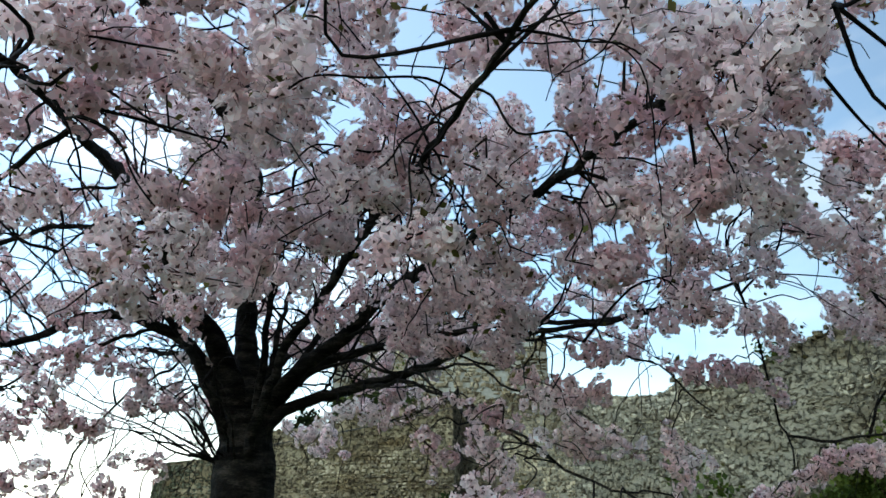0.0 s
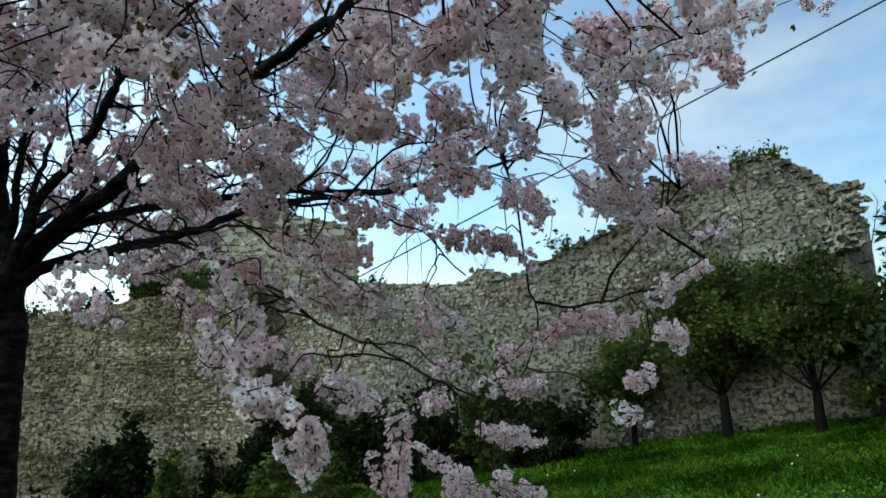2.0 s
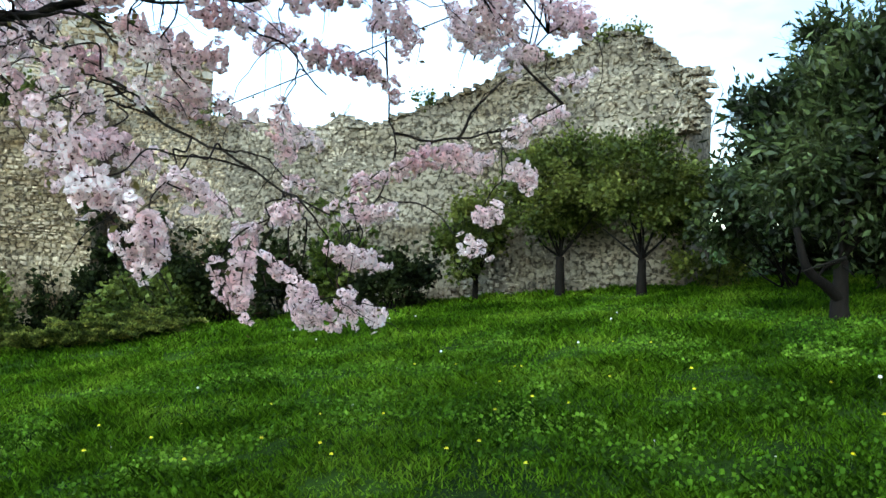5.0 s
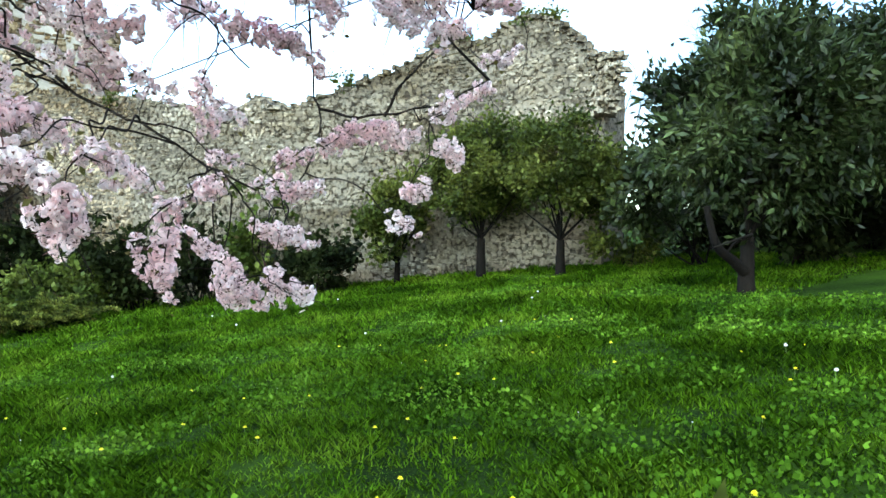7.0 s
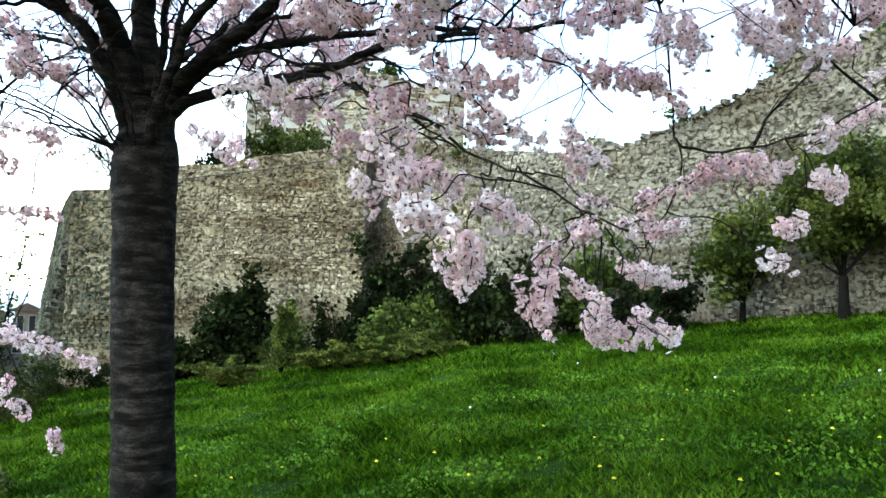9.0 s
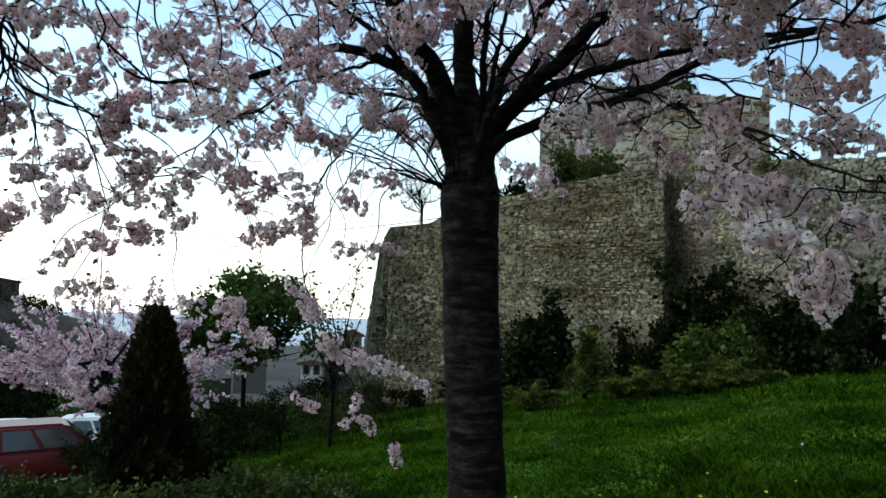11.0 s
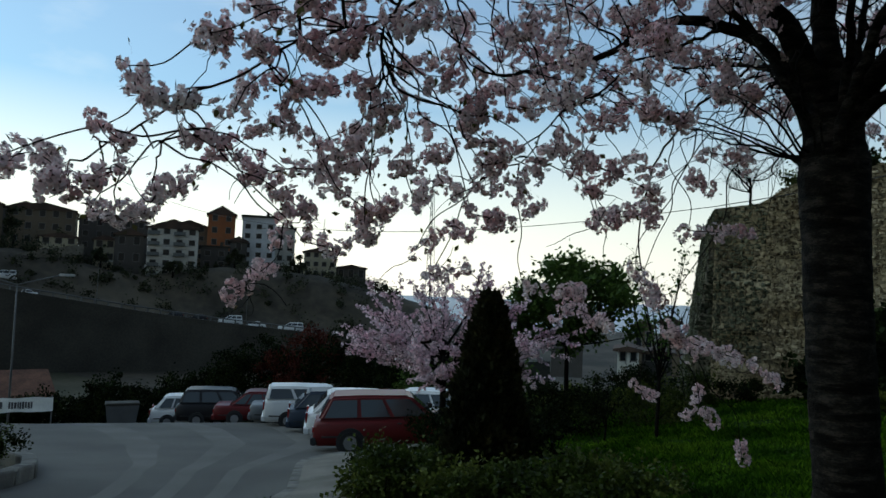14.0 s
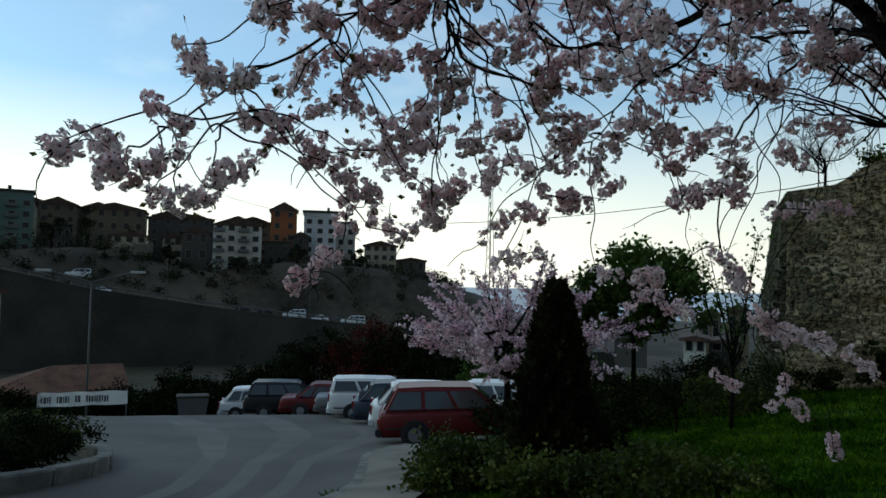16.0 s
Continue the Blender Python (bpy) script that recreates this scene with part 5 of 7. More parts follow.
bush("laurel_shrub", G(11.4, 9.6), [(0, 0, 1.5, 1.3, 1.2, 1.1), (-0.7, 0.2, 1.2, 1.0, 1.0, 0.9)], 3600, 0.15, M["laurel"], "dense dark laurel shrub behind the lawn", "shrub", seed=25, stems=8, aspect=0.3)
bush("laurel_shrub", G(13.6, 7.8), [(0, 0, 1.2, 1.8, 1.4, 1.2), (1.5, -0.8, 1.2, 1.6, 1.4, 1.2)], 4200, 0.14, M["dark_leaf"], "long dark evergreen hedge at the top of the lawn", "hedge", seed=26, stems=9)
# dark hedges added to stand for the black shade under and behind the magnolia
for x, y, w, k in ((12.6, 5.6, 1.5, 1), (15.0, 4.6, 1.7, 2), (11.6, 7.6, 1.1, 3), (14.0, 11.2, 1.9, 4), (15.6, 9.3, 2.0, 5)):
    bush("laurel_hedge", G(x, y), [(0, 0, 0.7, w, w * 0.8, 0.8), (0.6, 0, 1.0, w * 0.6, w * 0.6, 0.6)], 3000, 0.13, M["dark_leaf"], "dark evergreen hedge added to fill the black shade behind the magnolia", "hedge", seed=270 + k, stems=7)
bush("bramble", G(11.2, 11.2), [(0, 0, 0.6, 0.8, 0.7, 0.6)], 1500, 0.09, M["olive_leaf"], "low straggling shrub beside the broken wall", "shrub", seed=27)


def bare_tree(name, at, h, spread, label, seed, mat="brown_bark", twigs=260, r=0.05, leaf=None, group="", low=0.7):
    """A tree with forking limbs, fine shoots and few or no leaves."""
    rng = np.random.default_rng(seed)
    ob = thing(name, at, label, "tree", group)
    trunk, fine, tips = Pile(), Pile(), []
    trunk.add(tube(smooth_path([(0, 0, -0.1), (0.03, 0.02, h * 0.25), (0.0, 0.04, h * 0.45)], 0.1), [r, r * 0.7], 8))
    for _ in range(9):
        s = np.array([0, 0.03, h * rng.uniform(0.22, 0.45)])
        a = rng.uniform(0, 6.3)
        e = np.array([math.cos(a) * spread * rng.uniform(0.3, 0.9), math.sin(a) * spread * rng.uniform(0.3, 0.9), h * rng.uniform(low, 1.0)])
        path = smooth_path([s, s * 0.5 + e * 0.5 + rng.normal(0, 0.1 * spread, 3) - np.array([0, 0, 0.05 * h]), e], 0.12)
        trunk.add(tube(path, [r * 0.5, r * 0.12], 5))
        tips.append(path)
    shoots = []
    for _ in range(twigs):
        path = tips[rng.integers(len(tips))]
        p = path[rng.integers(len(path) // 4, len(path))]
        e = p + unit(rng.normal(0, 1, 3) + np.array([0, 0, 0.75])) * spread * rng.uniform(0.12, 0.34)
        fine.add(tube(smooth_path([p, (p + e) / 2 + rng.normal(0, 0.03, 3), e], 0.15), [r * 0.10, r * 0.05], 3))
        shoots += [p * (1 - k) + e * k for k in rng.uniform(0.3, 1, 4)]
    child("trunk", trunk.mesh("trunk", M[mat]), ob)
    child("twigs", fine.mesh("twigs", M[mat]), ob, kind="stuff")
    if leaf:
        size, lm, share = leaf
        c = np.array(shoots)
        c = np.repeat(c[rng.random(len(c)) < min(share, 1)], max(1, int(share)), 0)
        c = c + rng.normal(0, 0.05, c.shape)
        child("leaves", quads("leaves", leaf_quads(c, size, rng, 0.35), lm), ob, kind="stuff")
    return ob


bare_tree("bare_tree", (13.4, 13.8, 0.9), 5.6, 1.7, "thin leafless tree behind the ruined wall", 31, twigs=420)
bare_tree("bare_tree", (19.5, 15.5, 1.6), 8.0, 2.6, "bare tree with fine twigs beyond the hedge", 32, twigs=500, r=0.07)
bare_tree("bare_tree", (-7.75, 23.3, 3.9), 2.5, 1.6, "small leafless tree growing on the bastion", 33, twigs=600, r=0.05, low=0.4)
bare_tree("weed_tuft", (5.9, 19.2, 5.2), 1.0, 0.5, "dry twiggy weeds on top of the wall", 34, twigs=110, r=0.012)
bush("wall_ivy", (-3.2, 26.3, 4.9), [(0, 0, 0.9, 1.3, 0.8, 1.0), (0.8, 0, 1.3, 0.8, 0.6, 0.8)], 2800, 0.14, M["olive_leaf"], "bright green bush at the foot of the tower", "shrub", seed=35)
bush("wall_shrub", (-4.9, 24.2, 4.75), [(0, 0, 0.4, 0.5, 0.5, 0.5)], 900, 0.12, M["dark_leaf"], "small dark shrub on the bastion", "shrub", seed=36)
bush("wall_shrub", (-0.5, 29.2, 9.6), [(0, 0, 0.3, 1.6, 0.7, 0.45), (-1.6, 0, 0.1, 0.9, 0.6, 0.35)], 1500, 0.14, M["olive_leaf"], "weeds and ivy on the tower top", "shrub", seed=37)
for k, (x, y, z, w) in enumerate([(-6.2, 22.8, 4.75, 0.5), (-2.0, 23.0, 5.45, 0.7), (7.6, 17.4, 5.6, 0.6), (9.4, 15.6, 6.5, 0.4), (10.7, 13.6, 6.75, 0.55), (3.0, 21.6, 5.4, 0.6)]):
    bush("wall_weeds", (x, y, z), [(0, 0, 0.06, w, 0.3, 0.16)], 320, 0.09, M["olive_leaf"], "low weeds on the wall top", "weeds", "weeds on the wall", seed=40 + k, stems=3)

SH = [
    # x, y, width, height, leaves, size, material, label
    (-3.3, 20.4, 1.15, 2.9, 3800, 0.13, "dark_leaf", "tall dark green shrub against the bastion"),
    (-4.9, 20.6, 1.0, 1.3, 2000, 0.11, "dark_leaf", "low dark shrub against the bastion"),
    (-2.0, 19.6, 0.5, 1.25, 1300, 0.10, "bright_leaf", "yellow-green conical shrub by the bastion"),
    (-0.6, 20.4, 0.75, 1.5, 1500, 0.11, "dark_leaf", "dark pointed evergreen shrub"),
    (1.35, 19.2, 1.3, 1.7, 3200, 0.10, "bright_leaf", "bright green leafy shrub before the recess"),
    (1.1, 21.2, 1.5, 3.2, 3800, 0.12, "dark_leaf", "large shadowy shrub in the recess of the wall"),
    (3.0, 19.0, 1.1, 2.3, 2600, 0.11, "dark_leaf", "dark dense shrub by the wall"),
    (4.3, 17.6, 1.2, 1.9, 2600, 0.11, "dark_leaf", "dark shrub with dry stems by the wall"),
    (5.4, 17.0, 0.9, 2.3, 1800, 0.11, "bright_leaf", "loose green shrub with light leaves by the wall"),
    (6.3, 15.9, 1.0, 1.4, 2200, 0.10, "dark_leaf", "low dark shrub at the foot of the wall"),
]
for k, (x, y, w, h, n, size, mat, label) in enumerate(SH):
    brs = np.random.default_rng(300 + k)
    horns = [(brs.uniform(-0.9, 0.9) * w, brs.uniform(-0.3, 0.3) * w, h * brs.uniform(0.45, 0.95), w * 0.2, w * 0.2, h * brs.uniform(0.12, 0.24)) for _ in range(7)]
    bush("evergreen_shrub", G(x, y), [(0, 0, h * 0.36, w * 0.9, w * 0.7, h * 0.38), (0.2 * w, 0, h * 0.62, w * 0.45, w * 0.42, h * 0.30), (-0.45 * w, 0, h * 0.3, w * 0.55, w * 0.55, h * 0.32)] + horns, int(n * 0.75), size * 1.35, M[mat], label, "shrub", "shrubs along the wall", seed=60 + k, stems=9, shell=0.4)
for k, (x, y, w) in enumerate([(-2.9, 16.6, 0.7), (-1.75, 17.2, 0.55), (-0.2, 17.0, 0.85), (0.75, 16.9, 0.95), (1.45, 17.4, 0.85), (-0.9, 17.6, 0.75)]):
    rng = np.random.default_rng(90 + k)
    ob = thing("juniper", G(x, y), "low spreading juniper with yellow-green tips on the lawn edge", "shrub", "junipers on the lawn edge")
    lines, pts, nrm = [], [], []
    for _ in range(24):
        a, ln = rng.uniform(0, 6.3), w * rng.uniform(0.5, 1.35)
        rise = rng.uniform(0.26, 0.62) * (2.6 if k == 1 else 1.0) * (1.3 - 0.45 * ln / w)
        e = np.array([math.cos(a) * ln, math.sin(a) * ln, rise]) * ((0.55, 0.55, 1.15) if k == 1 else (1, 1, 1))
        m = np.array([e[0] * 0.5, e[1] * 0.5, e[2] * 0.85])
        lines.append(([(0, 0, 0), m, e], 0.012, 0.004))
        path = smooth_path([(0, 0, 0), m, e, e * np.array([1.16, 1.16, 0.9])], 0.03)
        c = path[len(path) // 4:]
        fat = np.repeat(np.linspace(0.075, 0.018, len(c)), 22)[:, None]
        c = np.repeat(c, 22, 0) + rng.normal(0, 1, (len(c) * 22, 3)) * fat * np.array([1, 1, 0.35])
        pts.append(c)
        nrm.append(np.tile(unit(e + np.array([0, 0, 0.35])), (len(c), 1)))
    woody("stems", lines, M["brown_bark"], ob, 4)
    child("needles", quads("needles", leaf_quads(np.concatenate(pts), 0.07, rng, 0.24, np.concatenate(nrm) * 1.6, 0.0), M["juniper"]), ob, kind="stuff")

# ---- planting towards the road ----
bush("green_tree", G(-10.0, 16.6), [(0, 0, 3.1, 1.55, 1.4, 1.15), (-0.6, 0, 2.5, 1.2, 1.2, 0.8), (0.6, 0, 3.4, 1.0, 1.0, 0.8), (0.9, 0.2, 2.5, 0.8, 0.8, 0.6), (-1.25, 0, 2.7, 0.8, 0.9, 0.75)], 6400, 0.125, M["green_leaf"], "young round-headed tree with fresh green leaves", "tree", seed=51, trunk=(2.0, 0.06), stems=12, aspect=0.36, clump=0.2)
bare_tree("sapling", G(-6.1, 13.2), 3.9, 1.0, "slender sapling with a few small pale leaves", 52, twigs=150, r=0.04, leaf=(0.075, M["green_leaf"], 0.9))
bare_tree("twiggy_shrub", G(-7.0, 12.9), 1.15, 0.75, "twiggy shrub with sparse grey-green leaves", 53, twigs=170, r=0.02, leaf=(0.06, M["dark_leaf"], 1))

rng = np.random.default_rng(55)
cyp = thing("cypress", G(-6.35, 8.25), "dense dark green-brown conical cypress", "tree")
n = 15000
zz = rng.beta(1.15, 1.5, n) * 2.55
ang = rng.uniform(0, 2 * np.pi, n)
rad = 0.70 * (1 - (zz / 2.62)) ** 0.62 * (0.86 + 0.12 * np.sin(ang * 5 + zz * 7) + 0.09 * np.sin(ang * 11 - zz * 13)) * rng.uniform(0.55, 1.05, n) ** 0.5
p = np.stack([rad * np.cos(ang), rad * np.sin(ang), zz + 0.05], 1)
nd = unit(np.stack([np.cos(ang) * 0.6, np.sin(ang) * 0.6, np.full(n, 1.0)], 1))
child("foliage", quads("foliage", leaf_quads(p, 0.10, rng, 0.26, nd * 1.6, 0.0), M["cypress"]), cyp)
pl = Pile()
pl.add(tube([(0, 0, -0.1), (0, 0, 1.2), (0, 0, 2.4)], [0.06, 0.01], 7))
child("trunk", pl.mesh("trunk", M["brown_bark"]), cyp)

for k, (x, y, w, h, n, mat, label) in enumerate([
    (-6.9, 6.9, 0.75, 0.58, 2200, "olive_leaf", "clipped yellow-green bush beside the path"),
    (-7.9, 7.8, 0.7, 0.36, 1700, "olive_leaf", "low green bush beside the path"),
    (-5.4, 6.9, 0.9, 0.32, 2200, "olive_leaf", "low rough groundcover beside the lawn"),
    (-4.4, 7.6, 1.0, 0.28, 2200, "olive_leaf", "spreading low groundcover plants"),
    (-7.2, 10.3, 0.9, 0.8, 1800, "dark_leaf", "dark bush behind the cypress"),
    (-8.7, 14.0, 1.3, 0.9, 2200, "dark_leaf", "dark bush in the planting bed"),
    (-7.4, 15.8, 1.2, 0.8, 2000, "olive_leaf", "untidy green bush in the planting bed"),
    (-9.4, 19.4, 1.5, 1.3, 2400, "dark_leaf", "dark bush below the bastion"),
    (-8.4, 20.6, 0.9, 1.0, 1500, "olive_leaf", "green bush at the corner of the bastion"),
    (-7.2, 20.9, 0.6, 0.7, 1000, "dark_leaf", "small dark bush at the foot of the bastion"),
    (-12.5, 19.5, 1.8, 1.2, 2400, "olive_leaf", "rough green scrub below the bastion"),
    (-11.0, 13.6, 1.3, 0.8, 2000, "dark_leaf", "dark low scrub beside the car park"),
    (-9.0, 11.2, 1.1, 0.7, 2000, "dark_leaf", "dark low scrub by the path"),
]):
    bush("garden_bush", G(x, y), [(0, 0, h * 0.45, w, w * 0.85, h * 0.5), (0.35 * w, 0.1, h * 0.6, w * 0.6, w * 0.5, h * 0.45)], int(n * 1.3), 0.06, M[mat], label, "bush", "bushes in the planting bed", seed=120 + k, stems=7, shell=0.35)

# second, smaller cherry by the car park
rng = np.random.default_rng(58)
cherry2 = thing("small_cherry_tree", G(-11.15, 13.05), "smaller cherry tree in pale pink blossom by the car park", "tree")
wood, fine, strands = Pile(), Pile(), []
wood.add(tube(smooth_path([(0, 0, -0.1), (0.04, 0.02, 0.9), (0.0, 0.04, 1.75), (0.02, 0.03, 2.6)], 0.1), [0.085, 0.07, 0.035], 8))
for i in range(36):
    a = i * 2.4 + rng.uniform(-0.3, 0.3)
    tilt = rng.uniform(0.12, 1.08)
    e = np.array([math.cos(a) * 2.95 * tilt ** 0.5, math.sin(a) * 2.4 * tilt ** 0.5, 4.2 - 1.9 * tilt + rng.uniform(-0.25, 0.15)]) * rng.uniform(0.85, 1.05)
    s0 = np.array([0, 0.04, rng.uniform(1.25, 2.5)])
    path = smooth_path([s0, s0 * 0.45 + e * 0.55 - np.array([0, 0, 0.22]) + rng.normal(0, 0.06, 3), e], 0.08)
    wood.add(tube(path, [0.034, 0.008], 6))
    strands.append(path[len(path) // 3:])
    for _ in range(10):
        p = path[rng.integers(len(path) // 3, len(path) - 2)]
        v = unit(unit(e - s0) * 0.8 + rng.normal(0, 0.55, 3) * np.array([1, 1, 0.35]) - np.array([0, 0, 0.10]))
        ln = rng.uniform(0.3, 0.85)
        sh = smooth_path([p, p + v * ln * 0.5 - np.array([0, 0, 0.03]), p + v * ln + np.array([0, 0, 0.04])], 0.08)
        fine.add(tube(sh, [0.009, 0.004], 4))
        strands.append(sh)
child("trunk", wood.mesh("trunk", M["brown_bark"]), cherry2)
child("twigs", fine.mesh("twigs", M["brown_bark"]), cherry2, kind="stuff")
c = np.concatenate(strands)
c = c[rng.random(len(c)) < 0.72]
c = np.repeat(c + rng.normal(0, 0.022, c.shape), 10, 0)
c = c + unit(rng.normal(0, 1, c.shape)) * 0.048 * rng.uniform(0.5, 1.2, (len(c), 1))
child("blossoms", quads("blossoms", leaf_quads(c, 0.062, rng, 0.48), M["pink_petal"]), cherry2, kind="stuff")

# ---- grass, flowers ----
rng = np.random.default_rng(77)


def tufts(n, x0, x1, y0, y1, blade, width, name, keep):
    x, y = rng.uniform(x0, x1, n), rng.uniform(y0, y1, n)
    ok = keep(x, y)
    x, y = x[ok], y[ok]
    clump = np.array([noise.noise((a * 0.9, b * 0.9, 3.0)) + 0.6 * noise.noise((a * 3.1, b * 3.1, 9.0)) for a, b in zip(x, y)])
    lnn = blade * rng.uniform(0.5, 1.3, len(x)) * (1 + 1.2 * np.clip(clump, -0.6, 1.0))
    a = rng.uniform(0, 2 * np.pi, len(x))
    lean = rng.uniform(0.15, 0.95, len(x))
    p = np.stack([x, y, height(x, y) - 0.01], 1)
    d = np.stack([np.cos(a) * lean, np.sin(a) * lean, np.ones(len(x))], 1)
    s = np.stack([-np.sin(a), np.cos(a), np.zeros(len(x))], 1) * (width * rng.uniform(0.6, 1.4, len(x)))[:, None]
    m = p + d * lnn[:, None] * 0.55
    tip = p + d * lnn[:, None] + np.stack([np.cos(a) * lean, np.sin(a) * lean, -0.35 * lean], 1) * lnn[:, None] * 0.35
    return quads(name, np.stack([p - s, p + s, m + s * 0.8, tip, m - s * 0.8], 1), M["grass"])


inside = lambda x, y: (x + 0.3 * y > -7.2) & (y < 23.5 - np.clip(x, 0, 12) * 0.85) & (np.hypot(x - 0.3, y + 0.3) > 0.9)
for nm, args in (("grass_behind", (45000, -5.5, 6.5, -5.0, 0.7, 0.062, 0.0065)), ("grass_near", (130000, -4.5, 8.5, 0.6, 7.0, 0.062, 0.0055)), ("grass_mid", (120000, -8.5, 13.0, 6.0, 14.0, 0.078, 0.009)), ("grass_far", (60000, -10.5, 14.0, 13.0, 22.5, 0.10, 0.014))):
    tagged(new(nm.split("_")[0], tufts(*args, nm.split("_")[0], inside)), "short uneven green lawn grass with clover", "grass", kind="stuff")
# clover leaves low in the turf
n = 80000
x, y = rng.uniform(-3.5, 9.0, n), rng.uniform(0.8, 11, n)
ok = np.array([noise.noise((a * 0.7, b * 0.7, 21.0)) for a, b in zip(x, y)]) > -0.05
x, y = x[ok], y[ok]
c = np.stack([x, y, height(x, y) + rng.uniform(0.015, 0.05, len(x))], 1)
tagged(new("clover", quads("clover", leaf_quads(c, 0.036, rng, 0.5, np.tile((0, 0, 0.35), (len(c), 1)), 0.0), M["clover"])), "low clover and weeds in the turf", "weeds", kind="stuff")


def bloom(name, head_mat, size, tall, label, ball):
    ob = thing(name, (0, 0, 0), label, "flower", name + "s in the lawn")
    st = Pile()
    st.add(tube([(0, 0, -0.02), (0.004, 0, tall * 0.5), (0, 0.003, tall)], [0.002, 0.0016], 5))
    child("stem", st.mesh("stem", M["stem"]), ob)
    bm = bmesh.new()
    if ball:
        bmesh.ops.create_icosphere(bm, subdivisions=2, radius=size / 2, matrix=Matrix.Translation((0, 0, tall)))
        for vv in bm.verts:
            vv.co += Vector(crng.normal(0, size * 0.05, 3))
    else:
        for ring, (k, r, z) in enumerate(((14, 1.0, 0.0), (11, 0.72, 0.25), (7, 0.42, 0.42))):
            for i in range(k):
                t0 = 2 * math.pi * (i + 0.5 * ring) / k
                d, s = Vector((math.cos(t0), math.sin(t0), 0)), Vector((-math.sin(t0), math.cos(t0), 0))
                b0 = Vector((0, 0, tall))
                q = [b0, b0 + d * size * 0.3 * r + s * size * 0.07 + Vector((0, 0, size * z * 0.6)), b0 + d * size * 0.5 * r + Vector((0, 0, size * z * 0.7)), b0 + d * size * 0.3 * r - s * size * 0.07 + Vector((0, 0, size * z * 0.6))]
                bm.faces.new([bm.verts.new(w) for w in q])
    part("head", bm, head_mat, ob)
    return ob


dand = bloom("dandelion", M["yellow"], 0.042, 0.07, "yellow dandelion flower in the grass", False)
clock = bloom("seed_head", M["seed"], 0.027, 0.13, "round white dandelion seed head in the grass", True)
daisy = bloom("daisy", M["seed"], 0.017, 0.06, "small white daisy in the grass", False)
for proto, n, spec in ((dand, 46, (-2.0, 6.5, 1.6, 8.5)), (clock, 9, (-1.5, 8.5, 3.5, 15)), (daisy, 40, (-4, 10, 3.0, 16))):
    for i in range(n):
        x, y = rng.uniform(*spec[:2]), rng.uniform(*spec[2:])
        m = pose(*G(x, y), *rng.uniform(-9, 9, 2), rng.uniform(0, 360))
        if i == 0:
            proto.matrix_world = m
        else:
            copy_thing(proto, m)
for x, y in ((1.43, 8.64), (4.24, 8.32), (5.39, 2.94)):
    copy_thing(clock, pose(*G(x, y), 3, -4, 40))
for x, y in ((2.67, 4.55), (2.92, 4.55), (5.48, 3.32)):
    copy_thing(dand, pose(*G(x, y), 5, 3, 10))
# a broad pale leaf close to the path
wl_ = thing("dock_leaf", G(3.1, 1.9), "broad pale green leaves standing in the turf", "weeds")
q = np.array([[(0, 0, 0.02), (0.05, 0.05, 0.16), (0.0, 0.02, 0.26), (-0.05, 0.05, 0.16)], [(0.12, 0.1, 0.0), (0.17, 0.12, 0.09), (0.13, 0.12, 0.15), (0.08, 0.12, 0.09)], [(-0.1, -0.08, 0.0), (-0.06, -0.08, 0.06), (-0.1, -0.06, 0.11), (-0.14, -0.08, 0.06)]])
child("leaf", quads("leaf", q, M["olive_leaf"]), wl_)


# ---- road, kerbs and pavement ----
def resample(pts, n):
    p = np.array(pts, float)
    s = np.r_[0, np.cumsum(np.linalg.norm(np.diff(p, axis=0), axis=1))]
    t = np.linspace(0, s[-1], n)
    return np.stack([np.interp(t, s, p[:, k]) for k in range(2)], 1)


def strip(name, left, right, mat, lift, label, category, n=70, across=24):
    """A surface that follows the ground between two lines."""
    a, b = resample(left, n), resample(right, n)
    w = np.linspace(0, 1, across)[None, :, None]
    g_ = a[:, None] * (1 - w) + b[:, None] * w
    z = height(g_[..., 0], g_[..., 1]) + lift
    v = np.concatenate([g_, z[..., None]], -1).reshape(-1, 3).tolist()
    f = [(i * across + k, i * across + k + 1, (i + 1) * across + k + 1, (i + 1) * across + k) for i in range(n - 1) for k in range(across - 1)]
    return tagged(new(name, mesh(name, v, f, mat, smooth=True)), label, category, kind="structure")


EAST = [(-3.5, -9), (-5.6, 1.0), (-8.2, 6.4), (-11.2, 9.1), (-12.6, 11.6), (-15.5, 17.0), (-21, 21.5), (-29, 25), (-41, 27)]
WEST = [(-9.5, -9), (-10.6, 0.5), (-11.3, 2.7), (-11.9, 4.1), (-13.2, 5.15), (-15.2, 5.9), (-19, 6.2), (-27, 7.5), (-42, 10)]
strip("road", WEST, EAST, M["asphalt"], 0.03, "worn grey asphalt road bending downhill", "road")
# paler tracks worn by tyres
M["worn_asphalt"] = material("asphalt worn pale by tyres", [(0.105, 0.097, 0.083), (0.165, 0.153, 0.132)], 0.5, 60, 0.85, 0.4)
w_line, e_line = resample(WEST, 60), resample(EAST, 60)
for side in (0.36, 0.55, 0.74):
    a, b = (w_line * (1 - side + d) + e_line * (side - d) for d in (0.035, -0.035))
    strip("road_wear", a[6:], b[6:], M["worn_asphalt"], 0.035, "pale tyre track worn into the asphalt", "road", across=6)
strip("pavement", [(-5.2, 1.0), (-8.2, 6.4), (-11.2, 9.1), (-12.6, 11.6)], [(-4.0, 1.8), (-6.9, 6.4), (-9.3, 9.5), (-11.0, 12.3)], M["paving"], 0.13, "worn brown paved footpath", "pavement", 40, 8)


